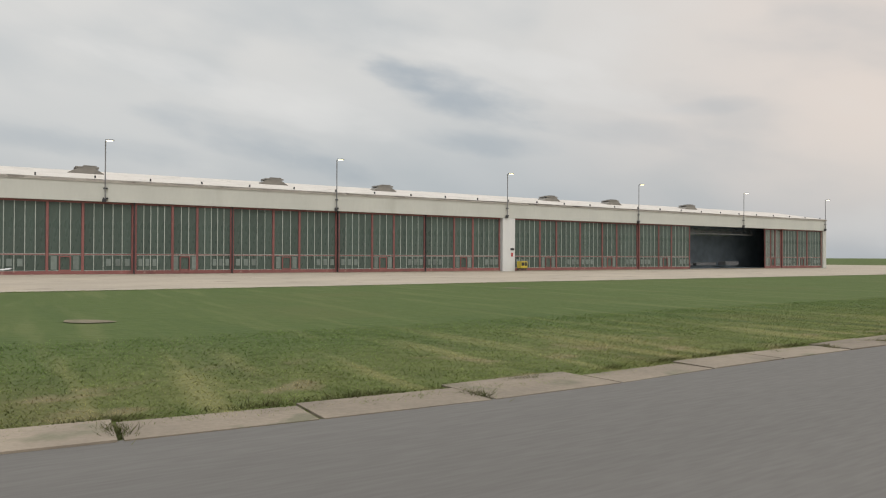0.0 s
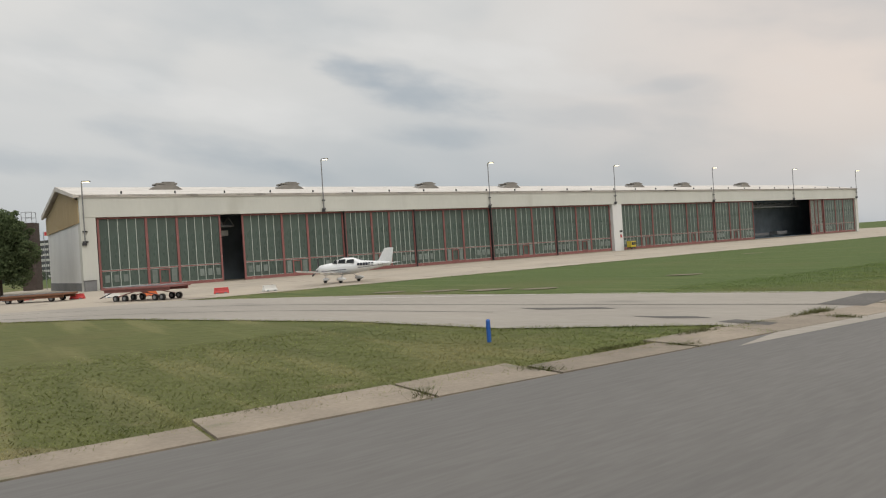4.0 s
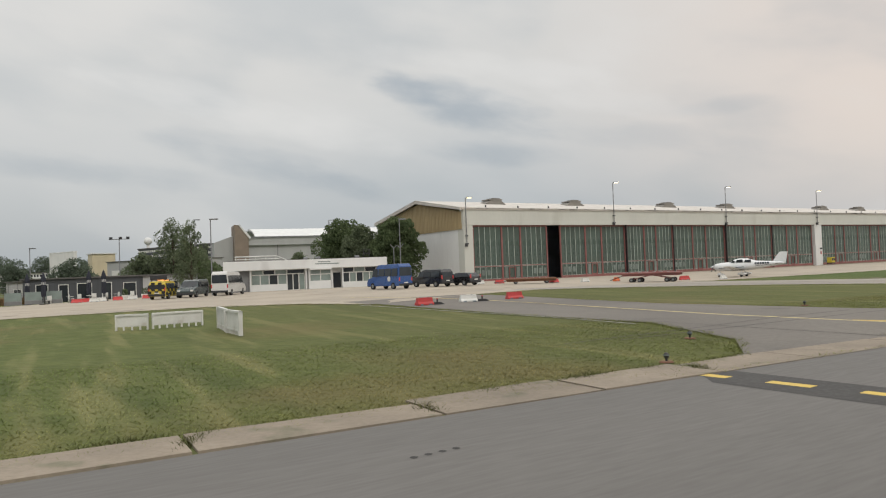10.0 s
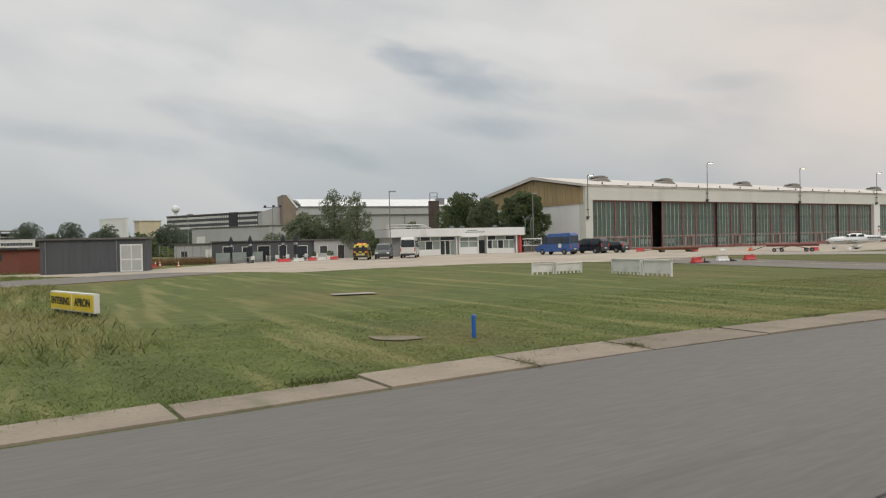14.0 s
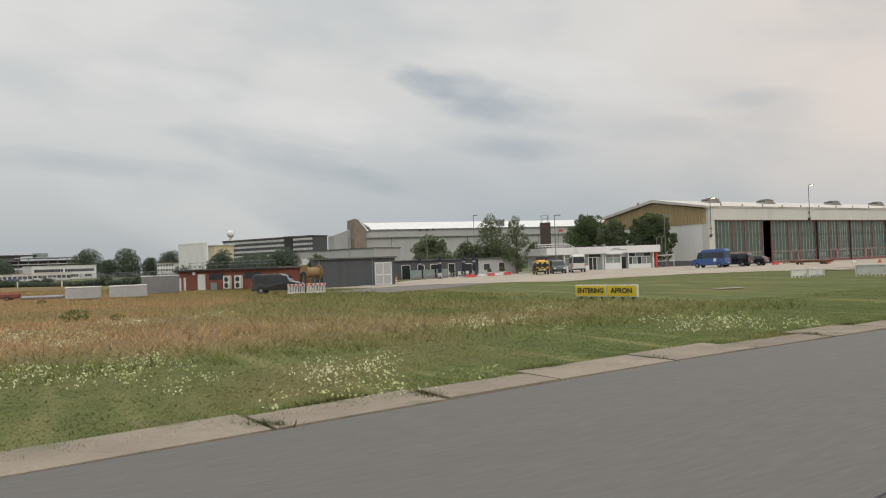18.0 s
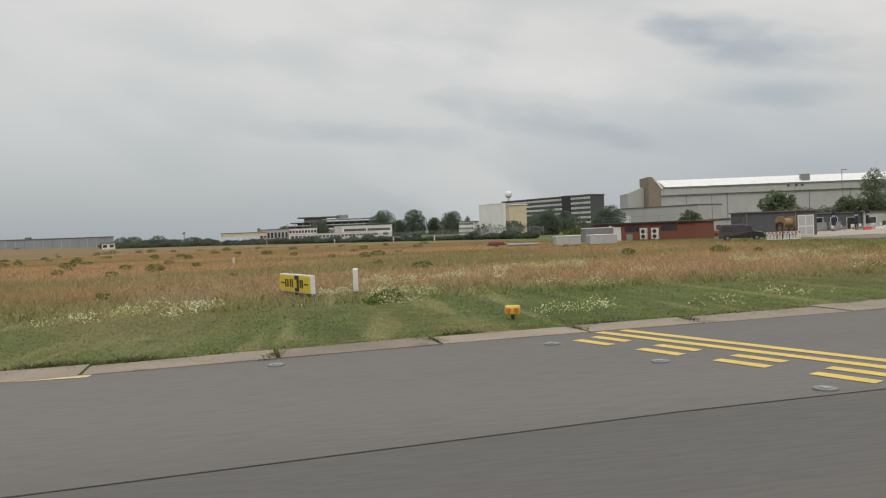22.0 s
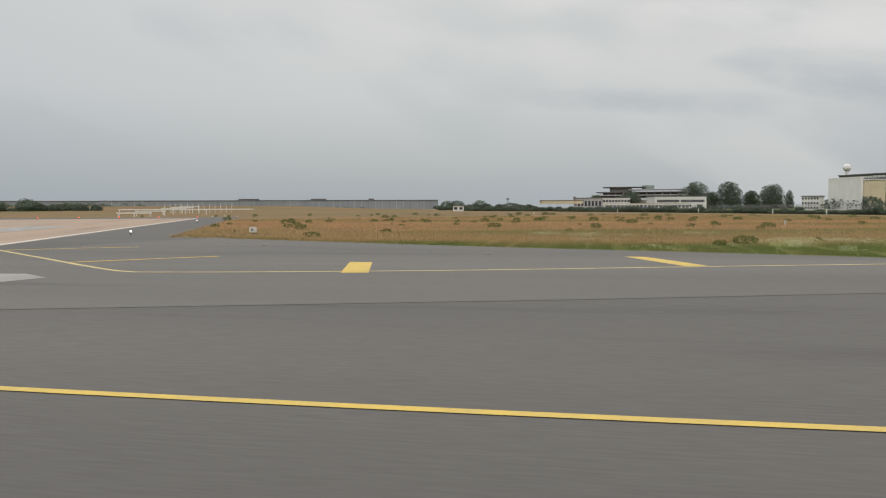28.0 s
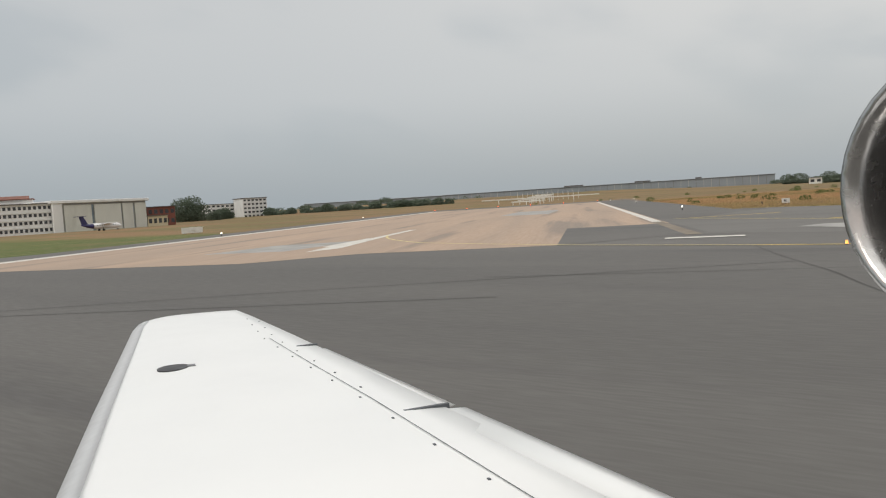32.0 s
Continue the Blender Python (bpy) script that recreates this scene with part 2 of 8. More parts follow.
    if blades:
        hs = n.new("ShaderNodeHueSaturation")
        l.new(rng(n.new("ShaderNodeNewGeometry").outputs["Random Per Island"], 0, 1, 1.0, 1.22), hs.inputs["Value"])
        l.new(c, hs.inputs["Color"])
        leafy(n, l, b, hs.outputs[0], 2.2)
        return m
    else:
        bp = n.new("ShaderNodeBump")
        bp.inputs["Strength"].default_value, bp.inputs["Distance"].default_value = 0.8, 0.15
        l.new(tex(2.6, 6.0), bp.inputs["Height"])
        l.new(bp.outputs[0], b.inputs["Normal"])
    l.new(c, b.inputs["Base Color"])
    return m


M = {
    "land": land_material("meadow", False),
    "blade": land_material("grass_blades", True),
    "asphalt": material("asphalt", (0.118, 0.113, 0.106), 0.85, second=(0.086, 0.083, 0.079), scale=0.10, fine_scale=14, amount=0.2, bump=0.12, stain=(0.074, 0.071, 0.069), stain_scale=0.35, stain_at=0.56, stretch=(0.12, 1, 1), turn=48.7),
    "asphalt_old": material("weathered_asphalt", (0.172, 0.157, 0.138), 0.88, second=(0.140, 0.128, 0.114), scale=0.2, fine_scale=8, amount=0.25, bump=0.25, stain=(0.10, 0.095, 0.085), stain_scale=0.4),
    "asphalt_lane": material("paler_asphalt_lane", (0.138, 0.132, 0.124), 0.85, second=(0.106, 0.102, 0.096), scale=0.12, fine_scale=14, amount=0.18, bump=0.12, stain=(0.086, 0.083, 0.080), stain_scale=0.35, stain_at=0.6, stretch=(0.12, 1, 1), turn=48.7),
    "stub_pale": material("pale_worn_paving", (0.315, 0.287, 0.248), 0.88, second=(0.26, 0.238, 0.207), scale=0.2, fine_scale=6, amount=0.2, bump=0.15, stain=(0.19, 0.175, 0.155), stain_scale=0.4, stretch=(0.3, 1, 1), turn=-28),
    "faded_yellow": material("faded_yellow_marking", (0.60, 0.49, 0.22), 0.75, second=(0.50, 0.42, 0.22), scale=2, amount=0.25, stain=(0.22, 0.19, 0.13), stain_scale=1.6, stain_at=0.64),
    "concrete": material("apron_concrete", (0.40, 0.345, 0.275), 0.85, second=(0.33, 0.29, 0.235), scale=0.15, fine_scale=6, amount=0.2, bump=0.15, stain=(0.20, 0.175, 0.145), stain_scale=0.35, stain_at=0.6),
    "edge_slab": material("edge_concrete", (0.265, 0.222, 0.172), 0.9, second=(0.205, 0.172, 0.135), scale=0.8, fine_scale=12, amount=0.3, bump=0.4, stain=(0.13, 0.125, 0.08), stain_scale=0.9, stain_at=0.58, spread=0.18),
    "runway": material("runway_concrete", (0.385, 0.280, 0.205), 0.85, second=(0.315, 0.240, 0.185), scale=0.25, fine_scale=5, amount=0.2, bump=0.12, stain=(0.20, 0.165, 0.14), stain_scale=0.35, stain_at=0.56, stretch=(0.07, 1, 1), turn=162.8),
    "patch": material("pale_concrete_patch", (0.34, 0.335, 0.32), 0.9, scale=0.6, amount=0.25),
    "tar": material("tar_joint", (0.042, 0.040, 0.039), 0.8, scale=2, amount=0.3),
    "tyre_marks": material("repaired_asphalt", (0.112, 0.104, 0.095), 0.85, scale=0.5, amount=0.3),
    "wing_white": material("white_wing_paint", (0.72, 0.73, 0.73), 0.42, second=(0.705, 0.715, 0.715), scale=0.4, fine_scale=2, amount=0.01),
    "yellow_paint": material("yellow_marking", (0.64, 0.46, 0.10), 0.75, second=(0.55, 0.41, 0.12), scale=2, amount=0.2, stain=(0.28, 0.22, 0.11), stain_scale=1.6, stain_at=0.68),
    "white_paint": material("white_marking", (0.62, 0.60, 0.55), 0.75, second=(0.5, 0.48, 0.44), scale=1.5, amount=0.25, stain=(0.2, 0.18, 0.16), stain_scale=1.2, stain_at=0.66),
    "red_paint": material("red_marking", (0.44, 0.10, 0.115), 0.75, second=(0.37, 0.09, 0.10), scale=1.5, amount=0.2),
    "steel_panel": material("grey_white_cladding", (0.55, 0.56, 0.515), 0.6, second=(0.51, 0.52, 0.48), scale=0.25, fine_scale=3, amount=0.08, stain=(0.45, 0.455, 0.41), stain_scale=0.2, stretch=(1, 1, 0.3)),
    "white_wall": material("white_render", (0.70, 0.71, 0.70), 0.7, second=(0.64, 0.65, 0.645), scale=0.4, fine_scale=5, amount=0.08, stain=(0.54, 0.54, 0.53), stain_scale=0.3, stretch=(1, 1, 0.3)),
    "roof_white": material("pale_roof_sheet", (0.60, 0.565, 0.52), 0.6, second=(0.52, 0.49, 0.45), scale=0.35, fine_scale=4, amount=0.2, stain=(0.30, 0.28, 0.25), stain_scale=0.5),
    "ochre": material("ochre_corrugated_cladding", (0.42, 0.325, 0.175), 0.7, second=(0.345, 0.265, 0.14), scale=0.5, fine_scale=3, amount=0.25, stretch=(6, 6, 0.15)),
    "red_frame": material("faded_red_steel", (0.26, 0.100, 0.092), 0.6, second=(0.20, 0.082, 0.076), scale=0.8, amount=0.25, stain=(0.34, 0.21, 0.18), stain_scale=1.4, spread=0.12),
    "mullion": material("pale_glazing_bar", (0.40, 0.45, 0.41), 0.55, scale=1.0, amount=0.2),
    "green_glass": material("dirty_green_glass", (0.062, 0.092, 0.078), 0.30, second=(0.085, 0.115, 0.095), scale=0.25, fine_scale=2, amount=0.3, spread=0.16, stretch=(1, 1, 0.25)),
    "hatch_pane": material("pale_hatch", (0.19, 0.23, 0.21), 0.5, scale=2, amount=0.2, spread=0.2),
    "dark": material("dark_inside", (0.20, 0.25, 0.29), 0.8, scale=0.4, amount=0.3),
    "dark_steel": material("dark_steel", (0.055, 0.056, 0.06), 0.5, metal=0.4, scale=2, amount=0.3),
    "galv": material("galvanised_steel", (0.30, 0.31, 0.32), 0.45, metal=0.7, scale=3, amount=0.25),
    "brick": material("red_brick_wall", (0.215, 0.075, 0.052), 0.9, second=(0.175, 0.062, 0.045), scale=2.0, fine_scale=20, amount=0.3, bump=0.4, stretch=(1, 1, 3)),
    "brick_dark": material("dark_brown_brick", (0.085, 0.065, 0.055), 0.9, scale=1.5, fine_scale=16, amount=0.35, stretch=(1, 1, 3)),
    "roof_felt": material("grey_roof_felt", (0.135, 0.13, 0.125), 0.9, scale=0.8, amount=0.3),
    "anthracite": material("anthracite_cladding", (0.072, 0.078, 0.087), 0.55, second=(0.062, 0.067, 0.075), scale=0.6, fine_scale=4, amount=0.2, stretch=(5, 5, 0.2)),
    "grey_wall": material("grey_panel_wall", (0.40, 0.405, 0.405), 0.75, second=(0.365, 0.37, 0.37), scale=0.3, fine_scale=4, amount=0.15, stretch=(1, 1, 0.3)),
    "mid_grey": material("mid_grey_cladding", (0.20, 0.205, 0.21), 0.7, scale=0.5, fine_scale=4, amount=0.2),
    "tan_wall": material("brown_concrete_gable", (0.255, 0.205, 0.165), 0.85, second=(0.22, 0.175, 0.14), scale=0.3, amount=0.2),
    "yellow_wall": material("pale_yellow_wall", (0.60, 0.53, 0.37), 0.8, scale=0.2, amount=0.12),
    "tile_roof": material("red_brown_roof", (0.22, 0.10, 0.075), 0.85, scale=0.6, amount=0.25),
    "window": material("window_glass", (0.030, 0.036, 0.042), 0.12, scale=0.8, amount=0.3, spread=0.35),
    "window_soft": material("far_window_glass", (0.055, 0.060, 0.068), 0.25, scale=0.5, amount=0.3, spread=0.3),
    # pale green base colour, partly standing in for reflection in the panes
    "pale_green": material("pale_green_gloss", (0.26, 0.32, 0.30), 0.18, scale=0.6, amount=0.3),
    "white_plastic": material("white_plastic", (0.66, 0.66, 0.63), 0.5, scale=1.5, amount=0.12, stain=(0.45, 0.43, 0.38), stain_scale=1.3, spread=0.08),
    "red_plastic": material("red_plastic", (0.52, 0.045, 0.045), 0.45, second=(0.46, 0.055, 0.05), scale=1.5, amount=0.2, spread=0.12),
    "orange_plastic": material("orange_plastic", (0.60, 0.13, 0.03), 0.5, scale=2, amount=0.2),
    "blue_plastic": material("blue_plastic", (0.02, 0.11, 0.42), 0.4, scale=2, amount=0.2),
    "yellow_steel": material("yellow_enamel", (0.60, 0.47, 0.05), 0.45, scale=1.5, amount=0.2, stain=(0.25, 0.2, 0.06), stain_scale=2.0),
    "white_gloss": material("white_aircraft_paint", (0.72, 0.73, 0.73), 0.25, second=(0.68, 0.69, 0.70), scale=0.6, fine_scale=5, amount=0.05, coat=0.4),
    "bare_metal": material("polished_metal", (0.62, 0.61, 0.60), 0.22, metal=1.0, scale=1.2, amount=0.15),
    "dark_stripe": material("dark_blue_grey_paint", (0.045, 0.05, 0.065), 0.4, scale=1.5, amount=0.2),
    "sign_yellow": material("sign_yellow", (0.66, 0.50, 0.03), 0.4, scale=1.5, amount=0.1),
    "sign_black": material("sign_black", (0.015, 0.015, 0.015), 0.5, scale=1.5, amount=0.2),
    "tyre": material("tyre_rubber", (0.018, 0.018, 0.018), 0.85, scale=4, amount=0.3),
    "blue_car": material("blue_vehicle_paint", (0.028, 0.085, 0.27), 0.28, scale=0.8, amount=0.15, coat=0.6),
    "black_car": material("black_vehicle_paint", (0.016, 0.017, 0.020), 0.25, scale=0.8, amount=0.2, coat=0.7),
    "green_car": material("dark_green_vehicle_paint", (0.035, 0.055, 0.055), 0.28, scale=0.8, amount=0.15, coat=0.6),
    "white_car": material("white_vehicle_paint", (0.62, 0.62, 0.60), 0.3, scale=0.8, amount=0.08, coat=0.5),
    "rust": material("rusty_brown_steel", (0.22, 0.105, 0.06), 0.85, scale=2, amount=0.35),
    "bark": material("bark", (0.10, 0.075, 0.055), 0.95, scale=3, amount=0.4, bump=0.5),
    # leaf colours lifted and greyed for haze in the air, leaf_far the most
    "leaf": material("oak_leaves", (0.078, 0.104, 0.052), 0.8, second=(0.095, 0.122, 0.060), scale=0.5, fine_scale=2, amount=0.2, spread=0.35, island=True),
    "leaf_birch": material("birch_leaves", (0.108, 0.132, 0.080), 0.8, second=(0.118, 0.142, 0.086), scale=0.5, fine_scale=2, amount=0.2, spread=0.3, island=True),
    "leaf_far": material("hazed_far_foliage", (0.088, 0.110, 0.082), 0.9, second=(0.100, 0.122, 0.090), scale=0.1, fine_scale=1, amount=0.2, spread=0.25, island=True),
    "shrub": material("meadow_shrub_leaves", (0.085, 0.115, 0.038), 0.9, second=(0.11, 0.125, 0.045), scale=0.7, amount=0.25, spread=0.35, island=True),
    "flower": material("pale_meadow_flowers", (0.58, 0.58, 0.42), 0.8, second=(0.42, 0.45, 0.20), scale=0.3, amount=0.15, spread=0.25, island=True),
    # distance haze put into the hall's paler blue-grey base colour
    "hall_hazed": material("hazed_blue_grey_cladding", (0.25, 0.285, 0.31), 0.6, second=(0.22, 0.25, 0.275), scale=0.05, amount=0.1, stretch=(1, 1, 0.2)),
    "vent_grey": material("weathered_ventilator", (0.25, 0.235, 0.21), 0.8, scale=0.8, amount=0.3, stain=(0.15, 0.12, 0.10), stain_scale=0.8),
    "drum_wood": material("weathered_drum", (0.30, 0.20, 0.095), 0.85, scale=2, amount=0.3),
    "wing_grey": material("grey_leading_edge", (0.46, 0.47, 0.48), 0.4, scale=1, amount=0.04),
    "duct": material("dark_inlet_duct", (0.07, 0.068, 0.066), 0.45, metal=0.3, scale=2, amount=0.3),
    "weed": material("joint_weeds", (0.10, 0.115, 0.045), 0.9, second=(0.13, 0.125, 0.06), scale=1.2, amount=0.25, spread=0.3, island=True),
    "soil": material("bare_soil", (0.20, 0.165, 0.115), 0.95, second=(0.15, 0.13, 0.085), scale=1.0, fine_scale=9, amount=0.35, bump=0.3, stain=(0.10, 0.11, 0.045), stain_scale=1.5, stain_at=0.55),
    "straw": material("straw_brown_grass", (0.24, 0.155, 0.085), 0.9, second=(0.19, 0.135, 0.07), scale=0.6, amount=0.2, spread=0.25, island=True),
    "tar_band": material("darker_asphalt", (0.062, 0.060, 0.058), 0.85, scale=0.5, amount=0.25),
    "seam": material("panel_seam", (0.10, 0.11, 0.12), 0.6, scale=3, amount=0.2),
    "navy_cloth": material("folded_parasol_cloth", (0.024, 0.028, 0.042), 0.85, scale=2, amount=0.3),
    "purple": material("dark_blue_tail_paint", (0.03, 0.03, 0.12), 0.35, scale=1, amount=0.2),
    "lamp_on": glow("lit_lamp", (1.0, 0.86, 0.52), 3.0),
    "red_light": glow("red_signal_light", (1.0, 0.06, 0.02), 5.0),
    "white_light": glow("white_signal_light", (1.0, 0.93, 0.8), 4.0),
    "amber_light": glow("amber_signal_light", (1.0, 0.42, 0.10), 1.4),
}

# ---- building blocks ----


def far_rise(x, y):
    """The open field climbs a little towards the horizon beyond the runway."""
    a, b = np.clip((-x - 600) / 350, 0, 1), np.clip((240 - y) / 140, 0, 1)
    return 5.6 * a * a * (3 - 2 * a) * b * b * (3 - 2 * b)


def gz(x, y):
    """Height of the ground: level by the taxiway, slightly higher at the apron."""
    return 0.42 * math.exp(-((x + 88) ** 2 + (y - 25) ** 2) / 2048) - 0.35 * math.exp(-((x + 150) ** 2 + (y - 8) ** 2) / 1250) + 0.16 * math.exp(-((x + 70) ** 2 + (y + 8) ** 2) / 260) + far_rise(x, y)


def mesh_of(name, bm, mat, smooth=False):
    me = bpy.data.meshes.new(name)
    bm.to_mesh(me)
    bm.free()
    me.materials.append(M[mat])
    if smooth:
        for p in me.polygons:
            p.use_smooth = True
    return me


def part(name, bm, mat, parent, label="", smooth=False):
    ob = new(name, bm if isinstance(bm, bpy.types.Mesh) else mesh_of(name, bm, mat, smooth))
    ob.parent = parent
    return tagged(ob, label)


def thing(name, x, y, turn=0.0, label="", category="", group="", kind="", z=None):
    ob = new(name)
    ob.matrix_world = pose(x, y, gz(x, y) if z is None else z, 0, 0, turn)
    return tagged(ob, label, category, group, kind)


def box(bm, x0, x1, y0, y1, z0, z1, bevel=0.0):
    g = bmesh.ops.create_cube(bm, size=1.0, matrix=Matrix.Translation(((x0 + x1) / 2, (y0 + y1) / 2, (z0 + z1) / 2)) @ Matrix.Diagonal((abs(x1 - x0), abs(y1 - y0), abs(z1 - z0), 1)))
    if bevel:
        bmesh.ops.bevel(bm, geom=list({e for q in g["verts"] for e in q.link_edges}), offset=bevel, segments=2, affect="EDGES", profile=0.5)
    return bm


def boxes(*specs, bevel=0.0):
    bm = bmesh.new()
    for s in specs:
        box(bm, *s, bevel=bevel)
    return bm


def tube(bm, a, b, r0, r1=None, seg=8):
    a, b = Vector(a), Vector(b)
    d = b - a
    m = Matrix.Translation((a + b) / 2) @ d.to_track_quat("Z", "Y").to_matrix().to_4x4()
    bmesh.ops.create_cone(bm, cap_ends=True, segments=seg, radius1=r0, radius2=r0 if r1 is None else r1, depth=d.length, matrix=m)
    return bm


def tubes(*specs, seg=8):
    bm = bmesh.new()
    for s in specs:
        tube(bm, *s, seg=seg)
    return bm


def prism(pts, y0, y1):
    """A profile in x and z, drawn out along y."""
    bm = bmesh.new()
    a = [bm.verts.new((x, y0, z)) for x, z in pts]
    b = [bm.verts.new((x, y1, z)) for x, z in pts]
    bm.faces.new(a[::-1])
    bm.faces.new(b)
    n = len(pts)
    for i in range(n):
        bm.faces.new((a[i], a[(i + 1) % n], b[(i + 1) % n], b[i]))
    bmesh.ops.recalc_face_normals(bm, faces=bm.faces[:])
    return bm


def loft(rings, closed_ends=True):
    """Skins rings of equal length."""
    bm = bmesh.new()
    rows = [[bm.verts.new(p) for p in ring] for ring in rings]
    n = len(rings[0])
    for a, b in zip(rows, rows[1:]):
        for i in range(n):
            bm.faces.new((a[i], a[(i + 1) % n], b[(i + 1) % n], b[i]))
    if closed_ends:
        bm.faces.new(rows[0][::-1])
        bm.faces.new(rows[-1])
    bmesh.ops.recalc_face_normals(bm, faces=bm.faces[:])
    return bm


def inside(poly, x, y):
    hit = False
    for (x0, y0), (x1, y1) in zip(poly, poly[1:] + poly[:1]):
        if (y0 > y) != (y1 > y) and x < (x1 - x0) * (y - y0) / (y1 - y0) + x0:
            hit = not hit
    return hit


def sheet(name, poly, lift, mat, depth=0.0, label="", category="", kind="structure", step=9.0):
    """A level piece of paving that follows the lie of the land."""
    bm = bmesh.new()
    bm.faces.new([bm.verts.new((x, y, 0)) for x, y in poly])
    xs, ys = [p[0] for p in poly], [p[1] for p in poly]
    for axis, lo, hi in ((0, min(xs), max(xs)), (1, min(ys), max(ys))):
        q = max(lo, -240) + step
        while q < min(hi, 60):
            co, no = [0, 0, 0], [0, 0, 0]
            co[axis], no[axis] = q, 1
            bmesh.ops.bisect_plane(bm, geom=bm.verts[:] + bm.edges[:] + bm.faces[:], plane_co=co, plane_no=no)
            q += step
    bmesh.ops.triangulate(bm, faces=[f for f in bm.faces if len(f.verts) > 4])
    if depth:
        ext = bmesh.ops.extrude_face_region(bm, geom=bm.faces[:])
        for q in ext["geom"]:
            if isinstance(q, bmesh.types.BMVert):
                q.co.z += depth
    for q in bm.verts:
        q.co.z += gz(q.co.x, q.co.y) + lift
    bmesh.ops.recalc_face_normals(bm, faces=bm.faces[:])
    up = sum(f.normal.z * f.calc_area() for f in bm.faces)
    if not depth and up < 0:
        bmesh.ops.reverse_faces(bm, faces=bm.faces[:])
    ob = new(name, mesh_of(name, bm, mat))
    return tagged(ob, label, category, kind=kind)


def ribbon_poly(pts, width):
    """The outline of a painted line along pts."""
    left, right = [], []
    for i, p in enumerate(pts):
        a, b = Vector(pts[max(i - 1, 0)]), Vector(pts[min(i + 1, len(pts) - 1)])
        d = (b - a).normalized()
        nrm = Vector((-d.y, d.x)) * width / 2
        left.append(tuple(Vector(p) + nrm))
        right.append(tuple(Vector(p) - nrm))
    return left + right[::-1]


def smooth_line(pts, n=6):
    """Catmull-Rom through pts."""
    out, P = [], [Vector(p) for p in pts]
    for i in range(len(P) - 1):
        p0, p1, p2, p3 = P[max(i - 1, 0)], P[i], P[i + 1], P[min(i + 2, len(P) - 1)]
        for k in range(n):
            t = k / n
            out.append(tuple(0.5 * (2 * p1 + (p2 - p0) * t + (2 * p0 - 5 * p1 + 4 * p2 - p3) * t * t + (3 * p1 - p0 - 3 * p2 + p3) * t ** 3)))
    return out + [tuple(P[-1])]


def marking(name, pts, width, mat, lift, label):
    return sheet(name, ribbon_poly(pts, width), lift, mat, label=label, category="marking", step=12.0)


def soft_normals(me, vec):
    """Rounded shading for many thin leaves: one free normal at each vertex."""
    at = me.attributes.new("custom_normal", "FLOAT_VECTOR", "POINT")
    at.data.foreach_set("vector", (vec / np.linalg.norm(vec, axis=1)[:, None]).astype(np.float32).ravel())


def leaf_cloud(name, lobes, count, size, mat, parent, seed, label=""):
    """Many small leaf clumps scattered through the outer part of uneven lobes (x, y, z, rx, ry, rz)."""
    r = np.random.RandomState(seed)
    vol = np.array([l[3] * l[4] * l[5] for l in lobes]) ** 0.67
    pick = r.choice(len(lobes), count, p=vol / vol.sum())
    L = np.array(lobes)[pick]
    d = r.normal(size=(count, 3))
    d /= np.linalg.norm(d, axis=1)[:, None]
    rad = r.uniform(0.35, 1.12, count) ** 0.5
    c = L[:, :3] + d * L[:, 3:] * rad[:, None]
    a = r.normal(size=(count, 3))
    a /= np.linalg.norm(a, axis=1)[:, None]
    b = np.cross(a, r.normal(size=(count, 3)))
    b /= np.linalg.norm(b, axis=1)[:, None] + 1e-9
    s = size * r.uniform(0.5, 1.3, count)[:, None]
    v = np.stack([c - a * s, c + b * s * 0.7, c + a * s, c - b * s * 0.7 + 0.2 * s], 1).reshape(-1, 3)
    me = bpy.data.meshes.new(name)
    me.from_pydata(v.tolist(), [], [(4 * i, 4 * i + 1, 4 * i + 2, 4 * i + 3) for i in range(count)])
    soft_normals(me, np.repeat(d * 0.9 + a * 0.35 + np.array((0, 0, 0.35)), 4, axis=0))
    me.materials.append(M[mat])
    ob = new(name, me)
    ob.parent = parent
    return tagged(ob, label)


# ---- ground, paving and markings ----
EDGE = [(75, 100), (30, 49), (4.6, 20), (-3.4, 10.6), (-20, -5.2), (-36.8, -22.0), (-53, -38.6), (-69.6, -56.0), (-85.7, -75.2), (-95, -88), (-102, -97.3), (-108, -105.0), (-113, -112.0)]
RW_R, RW_D, RW_N = Vector((-135.3, -164.6)), Vector((-0.955, 0.296)), Vector((-0.296, -0.955))  # runway's near corner, its direction, and across it


def rw(s, c):
    return tuple(RW_R + RW_D * s + RW_N * c)


TURN = [(-117.4, -118.0), (-124, -121.8), (-130.7, -125.2), (-142, -131.5), (-154, -137.0), (-165, -141.8), rw(38, -9), rw(60, -9), rw(190, -9)]
ASPHALT = EDGE + TURN + [rw(190, 54), rw(20, 54), (-140, -235), (-60, -260), (20, -120), (70, -10), (110, 70)]
STUB_A = [(-70, 6), (-62, 12), (-49.5, 19.5), (-35, 15.8), (-23.6, 9.6), (-15.5, 5.2), (-11.0, 3.2), (-9.2, 4.6), (-20.5, -6.5), (-19.4, -4.6), (-20.4, -2.9), (-26.0, -1.9), (-32.0, 1.9), (-45.4, 7.1), (-55.0, 7.6), (-60.0, 7.0), (-63.6, 5.8)]
